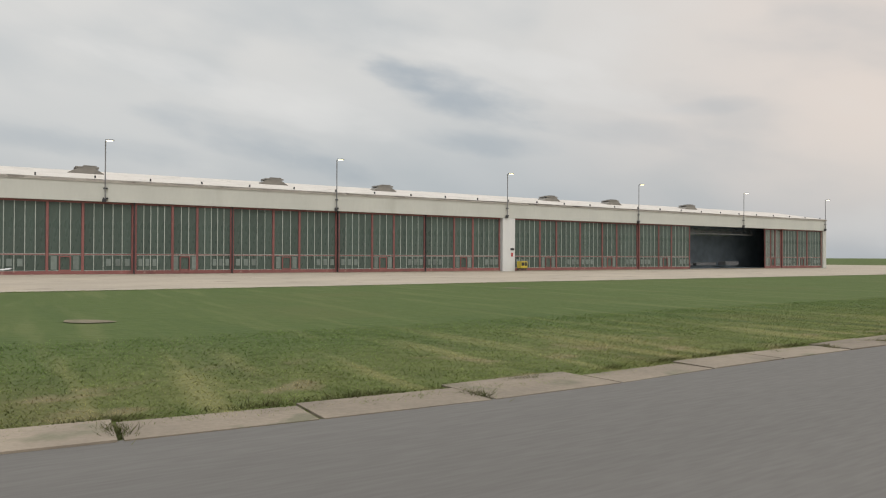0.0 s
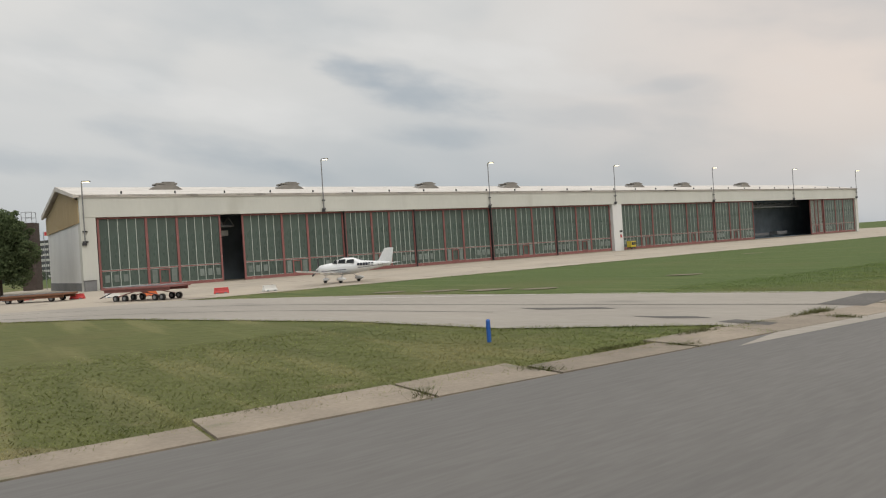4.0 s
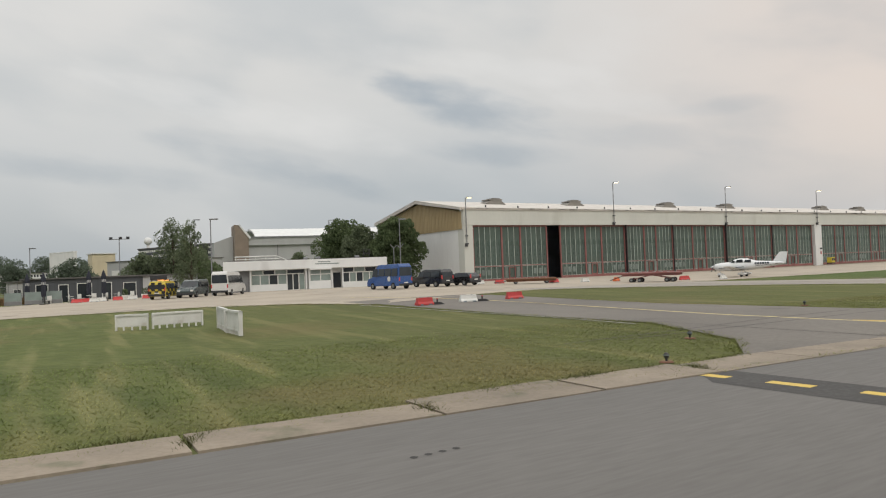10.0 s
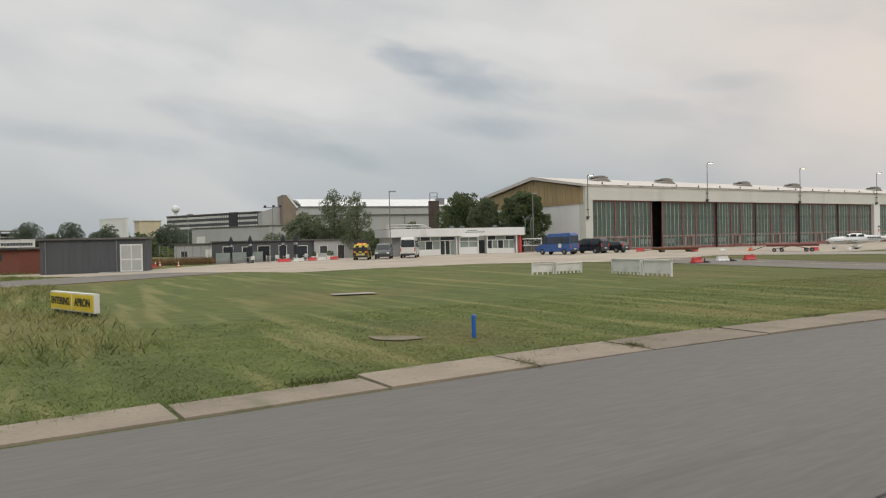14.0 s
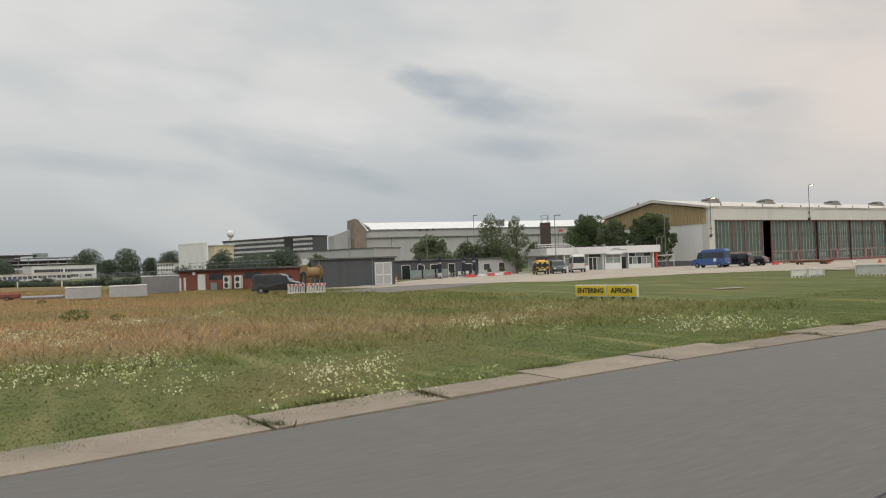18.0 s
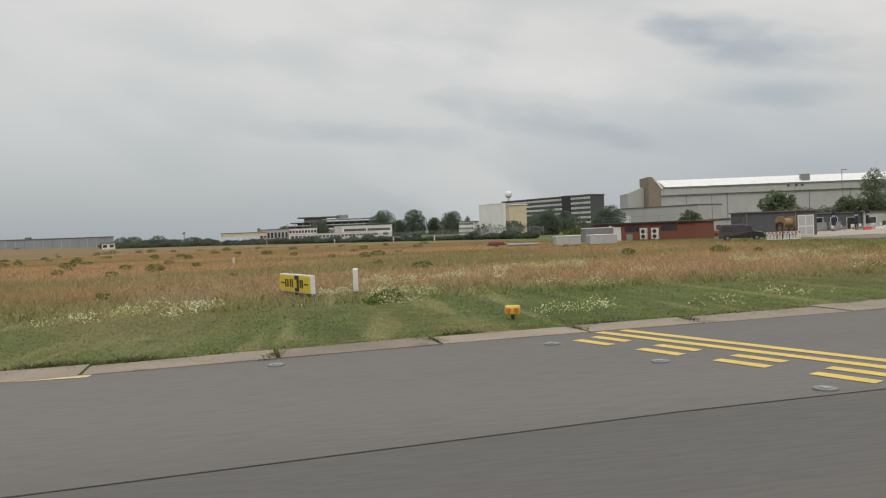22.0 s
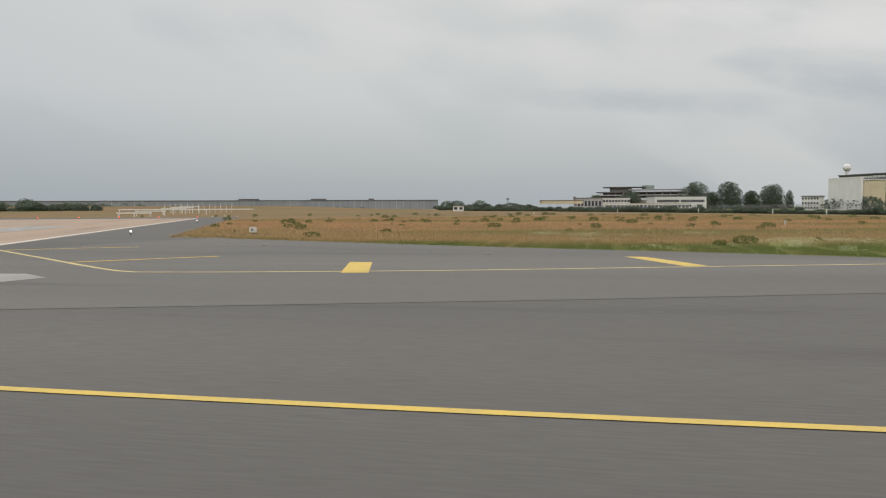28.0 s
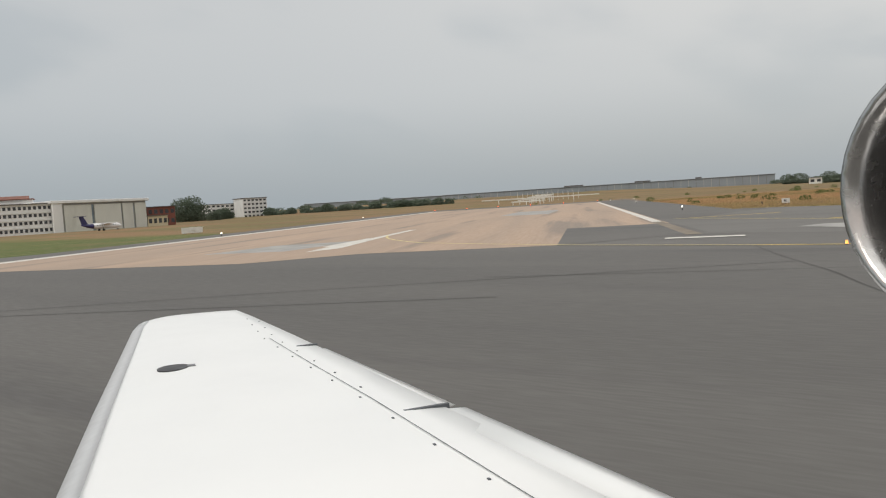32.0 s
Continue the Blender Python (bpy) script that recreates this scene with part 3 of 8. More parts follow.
STUB_B = [(-74, -8.5), (-67.5, -1.2), (-64.8, -2.8), (-61.2, -6.4), (-57.0, -10.8), (-53.3, -14.6), (-48.4, -17.8), (-45.2, -20.1), (-43.2, -20.7), (-38.4, -20.9), (-36.5, -21.8), (-53.0, -38.6), (-52.9, -36.9), (-51.4, -34.6), (-51.3, -31.5), (-53.6, -25.8), (-59.0, -21.6), (-69.9, -12.3)]
HC, HU, HV = Vector((-79.4, 49.0)), Vector((0.6628, 0.7488)), Vector((-0.7488, 0.6628))  # hangar corner, along its front, and into its depth


def hang(a, b):
    return tuple(HC + HU * a + HV * b)


APRON = [hang(260, -39.5), hang(130, -39.5), hang(60, -39.3), (-38, 33.5), (-48.5, 20.5), (-56.5, 13.5), (-63.4, 5.6), (-65.2, 1.5), (-66.6, -2.2), (-68.4, -7.0), (-70.5, -12.0), (-76.6, -9.4), (-84, -9.5), (-91.5, -14.0), (-97, -19.8), (-103.5, -17.1), (-110.9, -18.2), (-116.3, -21.4), (-138, -16), (-122, -7), (-124, 10), (-118, 36), (-112, 60), hang(0, 60), hang(260, 60)]
ROAD = [(-118.5, -29.5), (-108.6, -35.6), (-106.2, -27.5), (-103.9, -17.3), (-112.0, -15.5), (-115.0, -19.0)]
PAVED = [ASPHALT, STUB_A, STUB_B, APRON, ROAD]

bm = bmesh.new()
xs = [-4000, -1500, -1000, -950, -900, -850, -800, -750, -700, -650, -600, -500, -420] + list(np.arange(-330, 131, 8.0)) + [220, 500, 1500, 4000]
ys = [-4000, -1500, -700, -400] + list(np.arange(-270, 181, 8.0)) + [300, 500, 800, 1600, 4000]
grid = [[bm.verts.new((x, y, float(gz(x, y)) - 0.02)) for y in ys] for x in xs]
for i in range(len(xs) - 1):
    for j in range(len(ys) - 1):
        bm.faces.new((grid[i][j], grid[i + 1][j], grid[i + 1][j + 1], grid[i][j + 1]))
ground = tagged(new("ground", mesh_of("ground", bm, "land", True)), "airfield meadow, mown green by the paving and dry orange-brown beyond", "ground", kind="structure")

sheet("taxiway", ASPHALT, 0.0, "asphalt", label="dark grey asphalt taxiway and turning area, streaked and patched", category="taxiway")
sheet("apron", APRON, 0.006, "concrete", label="pale sandy concrete apron in front of the hangar", category="apron")
sheet("taxiway_stub", STUB_A, 0.009, "stub_pale", label="worn pale grey taxiway stub to the apron", category="taxiway")
sheet("taxiway_stub", STUB_B, 0.009, "asphalt_old", label="weathered grey taxiway stub closed by plastic barriers", category="taxiway")
sheet("runway", [rw(3, 0), rw(-2.7, 7.3), rw(-1.7, 17.4), rw(-4.7, 22.6), rw(-1.6, 39), rw(1, 48.6), rw(163, 46.2), rw(163, 0)], 0.008, "runway", label="reddish concrete runway with worn white edge lines", category="runway")
LANE = EDGE[1:] + TURN[:6] + [(-160, -150), (-150, -160), (-137, -164.5)]
lane_in = [(34.9, 44.6), (9.5, 15.6), (1.6, 6.2), (-15.2, -10.4), (-32.2, -27.0), (-48.3, -43.5), (-64.7, -60.8), (-80.4, -79.6), (-89.6, -92.3), (-96.6, -101.4), (-102.6, -109.0), (-107.6, -116.0), (-110.5, -120.0), (-112.4, -125.5), (-115.2, -133.0), (-119.5, -143.0), (-126.0, -157.0)]
sheet("asphalt_lane", LANE + lane_in[::-1], 0.004, "asphalt_lane", label="paler asphalt lane along the taxiway edge", category="lane")
marking("lane_seam", lane_in[1:], 0.028, "tar", 0.007, "fine dark seam between two asphalt lanes")
sheet("asphalt_patch", [rw(2, -0.4), rw(14.4, -0.2), rw(14.4, 7.0), rw(-3.0, 7.3)], 0.0105, "asphalt", label="dark asphalt patch at the runway's end", category="patch")


# edge slabs between asphalt and grass, each its own piece, worn and slightly uneven
edge_strip = tagged(new("edge_strip"), "row of worn concrete slabs along the taxiway edge, weeds in the joints", "edge strip", kind="structure")
line = smooth_line(EDGE[1:] + TURN[:6], 8)
random.seed(4)
dist, seg_a = 0.0, None
lengths = [0.0]
for a, b in zip(line, line[1:]):
    lengths.append(lengths[-1] + (Vector(b) - Vector(a)).length)


def on_edge(s):
    s = min(max(s, 0), lengths[-1] - 0.01)
    i = max(k for k in range(len(lengths)) if lengths[k] <= s)
    a, b = Vector(line[i]), Vector(line[min(i + 1, len(line) - 1)])
    d = (b - a).normalized()
    return a + d * (s - lengths[i]), d


s, joints = 0.0, []
SLAB_END = next(q for q, p in zip(lengths, line) if p[1] < -116.5)
while s < SLAB_END:
    n = random.uniform(2.6, 4.2)
    (a, d), (b, _) = on_edge(s + 0.04), on_edge(s + n - 0.04)
    out = Vector((d.y, -d.x))
    mid = (a + b) / 2 + out * 0.7
    mouth = inside(STUB_A, *(mid + out)) or inside(STUB_B, *(mid + out))
    if s < SLAB_END:
        wdt = random.uniform(1.0, 1.55)
        bm = bmesh.new()
        dz = -0.006 if mouth else random.uniform(-0.012, 0.004)
        low = [bm.verts.new((p.x, p.y, gz(p.x, p.y) - 0.05)) for p in (a, b, b + out * wdt, a + out * (wdt + random.uniform(-0.15, 0.15)))]
        top = [bm.verts.new((q.co.x, q.co.y, gz(q.co.x, q.co.y) + 0.022 + dz + (0 if mouth else random.uniform(0, 0.010)))) for q in low]
        bm.faces.new(top)
        for k in range(4):
            bm.faces.new((low[k], low[(k + 1) % 4], top[(k + 1) % 4], top[k]))
        bmesh.ops.recalc_face_normals(bm, faces=bm.faces[:])
        part("slab", bm, "edge_slab", edge_strip)
        joints.append(s)
    s += n

# taxiway markings
L1 = 0.0125
marking("white_line", smooth_line([(-37, 14.2), (-29, 11.6), (-22.9, 9.4), (-16.6, 6.0), (-13.2, 4.0), (-8.3, 1.2), (-2, -2.5), (6, -7)]), 0.14, "white_paint", L1, "thin white painted line across the taxiway mouth")
marking("yellow_line", smooth_line([(-77.5, -0.8), (-70, -5.2), (-63.8, -9.6), (-55.2, -17.9), (-51.1, -22.2), (-49.4, -23.7), (-47.4, -25.5), (-46.2, -26.5), (-44.8, -27.5), (-43.4, -29.2), (-42.5, -31.1), (-42.1, -33.6), (-42.8, -37), (-45.5, -41.5)]), 0.20, "faded_yellow", L1, "yellow taxiway line curving off the stub")
marking("yellow_line", smooth_line([(-47.0, -25.7), (-45.9, -26.25), (-44.4, -27.0), (-43.2, -27.6), (-41.2, -28.4), (-39.6, -28.8), (-38.0, -29.0), (-34, -28.2), (-28, -24)]), 0.14, "yellow_paint", L1 + 0.004, "yellow taxiway line curving off the stub")
marking("yellow_line", smooth_line([(-46.8, -25.95), (-45.6, -26.75), (-44.4, -27.5), (-43.0, -28.6), (-41.3, -30.0), (-39.1, -31.7), (-35, -34.8)]), 0.14, "yellow_paint", L1 + 0.008, "yellow taxiway line crossing the asphalt")
for k in range(5):
    p = Vector((-52.4, -38.15)) + Vector((1.32, -0.98)) * k
    d = Vector((0.80, -0.60)) * 0.42
    q = Vector((0.60, 0.80)) * 0.14
    sheet("yellow_dash", [tuple(p - d - q), tuple(p + d - q), tuple(p + d + q), tuple(p - d + q)], L1, "yellow_paint", label="short yellow dash across the taxiway", category="marking")
# dark bands across the first stub
for quad in (((-17.1, 1.1), (-16.1, 0.1), (-13.8, 3.5), (-14.9, 4.0)), ((-26.2, 4.1), (-23.3, 3.1), (-22.8, 2.4), (-25.4, 3.2)), ((-22.4, -0.1), (-20.7, -0.8), (-20.3, -1.4), (-21.5, -1.0)), ((-20.3, -2.3), (-19.8, -1.9), (-19.0, -3.0), (-19.3, -3.4))):
    sheet("repaired_band", list(quad), 0.019, "tyre_marks", label="dark repaired asphalt band", category="patch")

# painted hold position and red mandatory sign near the runway
H0, HA, HB = Vector((-106.1, -102.65)), Vector((0.953, -0.304)), Vector((-0.304, -0.953))
for k in (0, 1):
    p = H0 + HB * (k * 0.56) - HA * (0.2 * k)
    sheet("hold_line", ribbon_poly([tuple(p), tuple(p + HA * 13.0)], 0.26), L1, "yellow_paint", label="solid yellow runway holding line", category="marking")
for k in (2, 3):
    for j in range(8):
        p = H0 + HB * (k * 0.56) + HA * (j * 1.66 + 0.18 + 0.05 * (k - 2))
        sheet("hold_dash", ribbon_poly([tuple(p), tuple(p + HA * 0.95)], 0.26), L1, "yellow_paint", label="broken yellow runway holding line", category="marking")
RED = [(-99.2, -103.9), (-97.4, -99.7), (-91.8, -101.7), (-93.6, -105.9)]
sheet("red_board", RED, L1, "red_paint", label="red painted mandatory marking on the asphalt", category="marking")
for k, bow in enumerate((((-97.4, -103.3), (-97.9, -103.6), (-98.2, -103.5), (-98.3, -103.2), (-98.2, -102.7), (-97.8, -102.3), (-97.4, -101.9)), ((-97.6, -102.3), (-97.5, -101.6), (-97.2, -101.0), (-96.8, -100.6), (-96.5, -100.8), (-96.4, -101.3)), ((-96.2, -102.2), (-96.1, -101.8), (-95.8, -101.4), (-95.4, -101.1)))):
    marking("painted_numeral", smooth_line(bow, 5), 0.34, "white_paint", L1 + 0.006 + 0.004 * k, "white numeral bow painted on the red board")
# edge line and dashes beside the turning area
marking("yellow_line", smooth_line([(-112.5, -111.5), (-115.5, -114.8), (-118.5, -119.0), (-121.6, -125.5), (-125.0, -133.0), (-128.2, -140.4), (-131.4, -146.6), (-134.0, -150.9), (-135.3, -152.2), (-139.0, -153.2), (-145.6, -154.6), (-156, -156.8)]), 0.24, "faded_yellow", L1, "thin yellow edge line on the turning area")
for quad in (((-130.7, -130.8), (-130.0, -130.1), (-124.9, -131.9), (-125.3, -132.8)), ((-134.8, -143.1), (-134.2, -142.3), (-129.6, -144.6), (-130.1, -145.5))):
    sheet("yellow_dash", list(quad), L1, "yellow_paint", label="wide yellow dash beside the edge line", category="marking")
marking("yellow_line", [(-141.6, -153.6), (-142.0, -147.0)], 0.36, "yellow_paint", L1 + 0.004, "short yellow lead line")
marking("yellow_line", [(-154.6, -156.2), (-153.9, -149.1)], 0.36, "yellow_paint", L1 + 0.004, "short yellow lead line")
marking("yellow_line", smooth_line([(-160, -179.4), (-154.5, -179.6), (-148, -178.6), (-143.5, -177.0), (-134.5, -171.8), (-127.4, -166.6)]), 0.19, "faded_yellow", L1 + 0.004, "faded lead-on line curving onto the runway")
marking("yellow_line", smooth_line([(-127.4, -166.6), (-121.8, -161.2), (-118.8, -158.2), (-112.3, -150.9), (-104, -141)]), 0.19, "yellow_paint", L1, "yellow lead-on line through the turning area")
sheet("pale_patch", [(-136.4, -159.0), (-137.2, -157), (-136.2, -155.4), (-134.0, -154.8), (-132.9, -156.4), (-133.4, -158.4)], 0.012, "patch", label="pale concrete patch in the asphalt", category="patch")
marking("white_line", smooth_line([(-70.8, -12.8), (-64.0, -18.0), (-58.0, -22.6), (-54.2, -26.2)]), 0.12, "patch", L1, "pale worn kerb line beside the stub")
for pts in (((-66.0, 9.5), (-52, 13.2), (-40, 11.8), (-28, 6.4), (-16, 0.6)), ((-64.0, 7.6), (-50, 9.6), (-38, 8.0), (-27, 3.0))):
    marking("tar_joint", smooth_line(pts, 5), 0.10, "tyre_marks", 0.016, "dark sealed joint along the pale stub")
for pts in (((-64, -9), (-58, -15.4), (-53, -21)), ((-60.5, -7.8), (-55.5, -13.3), (-50.5, -17.8)), ((-53.4, -25.4), (-49, -29.4), (-46.8, -31.5))):
    marking("tar_joint", smooth_line(pts, 5), 0.05, "tar", 0.016, "thin open crack in the weathered stub")
# runway paint
marking("runway_edge_line", [rw(17.5, 0.5), rw(160, 0.5)], 0.65, "white_paint", L1, "worn white runway edge line")
sheet("worn_strip", [rw(0.5, 0.1), rw(17.4, 0.15), rw(17.4, 0.85), rw(0.5, 0.9)], 0.0145, "edge_slab", label="pale worn strip where the edge line ends", category="strip")
marking("runway_edge_line", [rw(3, 47.6), rw(160, 45.0)], 1.7, "white_paint", L1, "worn white runway edge line")
sheet("white_bar", [(-134.7, -167.0), (-133.0, -163.9), (-132.2, -164.3), (-133.9, -167.4)], L1 + 0.01, "white_paint", label="short white bar at the runway corner", category="marking")
sheet("white_arrow_head", [(-143.8, -184.9), (-145.6, -182.9), (-158.0, -179.7), (-169.4, -176.3), (-169.2, -177.0), (-157.5, -180.6), (-150.0, -183.2)], L1, "white_paint", label="worn white arrow head on the runway", category="marking")
sheet("white_arrow_bar", ribbon_poly([(-148.4, -183.9), (-156.6, -180.9)], 0.5), L1 + 0.004, "white_paint", label="worn white arrow stroke on the runway", category="marking")
sheet("pale_patch", [rw(4, 24), rw(13, 21.5), rw(12, 28), rw(5, 30)], 0.011, "patch", label="pale worn patch at the runway's edge", category="patch")
sheet("pale_patch", [rw(60, 10), rw(85, 9), rw(86, 16), rw(64, 17)], 0.011, "patch", label="pale worn patch on the runway", category="patch")
for k, pts in enumerate((((-124.6, -205), (-123.7, -191.4), (-123.2, -184.1), (-122.4, -177.6), (-121.2, -169)), ((-122.5, -192), (-120.5, -185.2), (-118.5, -178.5)), ((-123.2, -178), (-122.1, -175.8), (-120.1, -171.5), (-118, -167)))):
    marking("tar_joint", smooth_line(pts, 5), 0.05, "tar", 0.008 + 0.002 * k, "thin dark sealed joint in the asphalt")
for k, pts in enumerate((((-56, -32.5), (-52.1, -27.9), (-49.3, -24.3), (-46.0, -20.9)), ((-54.5, -31.6), (-51.9, -28.8), (-48.4, -25.0), (-44.2, -20.7)))):
    marking("tar_joint", pts, 0.07, "tar", 0.015, "thin dark joint across the stub")
sheet("asphalt_band", [(-52.6, -37.6), (-51.9, -37.5), (-48.5, -40.3), (-42, -46), (-43.2, -47.4), (-48.9, -42.0), (-52.4, -39.0)], 0.008, "tar_band", label="darker asphalt band under yellow dashes", category="patch")
for k in range(4):
    x, y = -56.3 + 0.135 * k, -44.9 + 0.17 * k
    sheet("dark_spot", [(x + 0.055 * math.cos(a), y + 0.055 * math.sin(a)) for a in np.linspace(0, 5.6, 9)], 0.009, "tar", label="small round dark core mark in the asphalt", category="marking")
marking("tar_joint", smooth_line([(-127.3, -166.7), (-122.8, -168.4), (-118.6, -169.7), (-115.6, -170.9), (-112.5, -171.9), (-109.9, -172.9), (-104, -176)]), 0.024, "tar", 0.014, "dark open crack running across the asphalt")

# ---- the long hangar ----
hangar = thing("hangar", HC.x, HC.y, 48.49, "long pale hangar with green-glazed sliding doors in faded red frames", "hangar", z=gz(-70, 60) - 0.05)
HL, HD, DOOR, FAS = 181.0, 27.0, 8.45, 10.95
part("plinth", boxes((-0.4, HL, 0.1, 1.0, -0.4, 0.0)), "edge_slab", hangar)
part("fascia", boxes((-1.6, HL, -0.35, 0.6, DOOR, FAS)), "steel_panel", hangar, "broad plain pale fascia over the doors")
part("gutter", boxes((-1.6, HL, -0.5, -0.352, FAS - 0.18, FAS + 0.06)), "roof_white", hangar)
part("corner_pier", boxes((-1.6, 0.0, -0.3, 1.2, -0.4, DOOR - 0.003)), "steel_panel", hangar)
part("middle_pier", boxes((86.7, 89.2, -0.32, 1.2, -0.4, DOOR - 0.003)), "white_wall", hangar, "white pier between the two door fronts")
part("end_pier", boxes((179.8, HL, -0.3, 1.2, -0.4, DOOR - 0.003)), "steel_panel", hangar)
part("rear_wall", boxes((-1.5, HL, HD - 0.3, HD, -0.4, 10.2)), "mid_grey", hangar)
part("gable_wall", boxes((-1.55, -1.25, 1.2, HD - 0.3, -0.4, 7.9)), "white_wall", hangar, "plain off-white gable wall")
part("gable_base", boxes((-1.62, -1.552, 1.2, HD - 0.3, -0.4, 1.1)), "mid_grey", hangar)
bm = bmesh.new()
for q in np.arange(0.2, HD - 0.3, 0.42):
    zt = FAS - 0.1 + (13.2 - FAS) * (1 - abs(q - 12.6) / 12.8) - 0.45
    zt2 = max(zt, 8.1)
    box(bm, -1.70, -1.55, q, q + 0.30, 7.9, zt2)
box(bm, -1.58, -1.25, 0.6, HD - 0.3, 7.9, 10.4)
part("gable_cladding", bm, "ochre", hangar, "ochre ribbed cladding in the gable")
part("gable_back", prism([(-HD + 0.3, 7.9), (-0.6, 7.9), (-0.6, 10.7), (-12.6, 12.9), (-HD + 0.3, 10.4)], 1.24, 1.54), "ochre", hangar).matrix_basis = pose(0, 0, 0, 0, 0, -90)
for nm, y0, z0, y1, z1 in (("roof_front", -0.5, FAS + 0.06, 12.6, 13.25), ("roof_back", 12.6, 13.25, HD + 0.4, 10.7)):
    bm = bmesh.new()
    a = [bm.verts.new(p) for p in ((-2.0, y0, z0), (HL, y0, z0), (HL, y1, z1), (-2.0, y1, z1))]
    bm.faces.new(a)
    g = bmesh.ops.extrude_face_region(bm, geom=bm.faces[:])
    for q in g["geom"]:
        if isinstance(q, bmesh.types.BMVert):
            q.co.z -= 0.3
    bmesh.ops.recalc_face_normals(bm, faces=bm.faces[:])
    part(nm, bm, "roof_white", hangar, "shallow weathered pale roof")
part("verge", prism([(-0.5, FAS - 0.3), (-0.5, FAS + 0.1), (12.6, 13.3), (HD + 0.4, 10.75), (HD + 0.4, 10.2), (12.6, 12.75)], 1.9, 2.2), "roof_white", hangar).matrix_basis = Matrix(((0, -1, 0, 0), (1, 0, 0, 0), (0, 0, 1, 0), (0, 0, 0, 1)))
for x in np.arange(3.0, HL, 6.1):
    part("roof_peg", boxes((x, x + 0.16, 0.5, 0.66, FAS + 0.05, FAS + 0.55)), "dark_steel", hangar)
vent_mesh = prism([(-2.6, -0.1), (-1.0, 0.75), (1.0, 0.85), (2.2, 0.1), (2.2, -0.1)], 0, 2.4)
box(vent_mesh, -1.15, 1.5, 0.1, 2.3, 0.82, 1.02)
box(vent_mesh, -0.2, 1.3, 0.5, 1.9, 1.02, 1.22)
vent_mesh = mesh_of("roof_vent", vent_mesh, "vent_grey")
for x in (10, 27.3, 51.5, 69.5, 104, 120, 143):
    v = part("roof_vent", vent_mesh, "roof_felt", hangar, "weathered grey-brown roof ventilator")
    v.matrix_basis = pose(x, 7.5, 12.25)
# inside of the hangar
part("inside_floor", boxes((0, 179, 1.0, HD - 0.3, -0.3, 0.02)), "dark", hangar)
# unseen end wall, added to keep daylight from leaking into the open bay
part("end_gable", boxes((HL - 0.3, HL - 0.01, 1.2, HD - 0.35, -0.4, 10.5)), "mid_grey", hangar)
part("inside_partition", boxes((-1.2, HL - 1, 9.0, 9.2, 0.0, 8.9)), "dark", hangar)
part("inside_ceiling", boxes((-1.2, HL - 1, 0.7, 9.0, 8.9, 9.0)), "dark", hangar)
for k in range(6):
    part("clerestory_pane", boxes((134 + k * 4.1, 137.4 + k * 4.1, 8.85, 8.95, 6.9, 8.3)), "pale_green", hangar)
part("clerestory_pane", boxes((14.6, 16.8, 8.85, 8.95, 6.8, 8.3)), "pale_green", hangar)
for x0, x1 in ((14.4, 17.1), (133.3, 158.0)):
    part("inside_beam", boxes((x0, x1, 3.0, 3.3, 7.0, 7.25), (x0, x1, 6.0, 6.3, 7.6, 7.85)), "galv", hangar)
    n = max(2, int((x1 - x0) / 1.8))
    for k in range(n):
        xa, xb = x0 + (x1 - x0) * k / n, x0 + (x1 - x0) * (k + 1) / n
        part("truss_brace", tubes(((xa, 3.15, 7.2), ((xa + xb) / 2, 3.15, 8.3), 0.05), (((xa + xb) / 2, 3.15, 8.3), (xb, 3.15, 7.2), 0.05), seg=5), "galv", hangar)
part("stored_load", boxes((14.9, 16.6, 4.0, 6.0, 5.9, 6.6), bevel=0.05), "white_plastic", hangar)
for k, (a, b) in enumerate(((136, 141), (143.5, 150), (152, 156.5))):
    part("stored_wing", boxes((a, b, 5.5 + k % 2, 7.5, 0.5, 0.95 + 0.2 * k), bevel=0.1), "mid_grey", hangar)
pane_m = {}


def pane(wd, ht):
    key = (round(wd, 2), round(ht, 2))
    if key not in pane_m:
        pane_m[key] = mesh_of("pane", boxes((0.03, wd - 0.03, 0.0, 0.05, 0.03, ht - 0.03)), "green_glass")
    return pane_m[key]


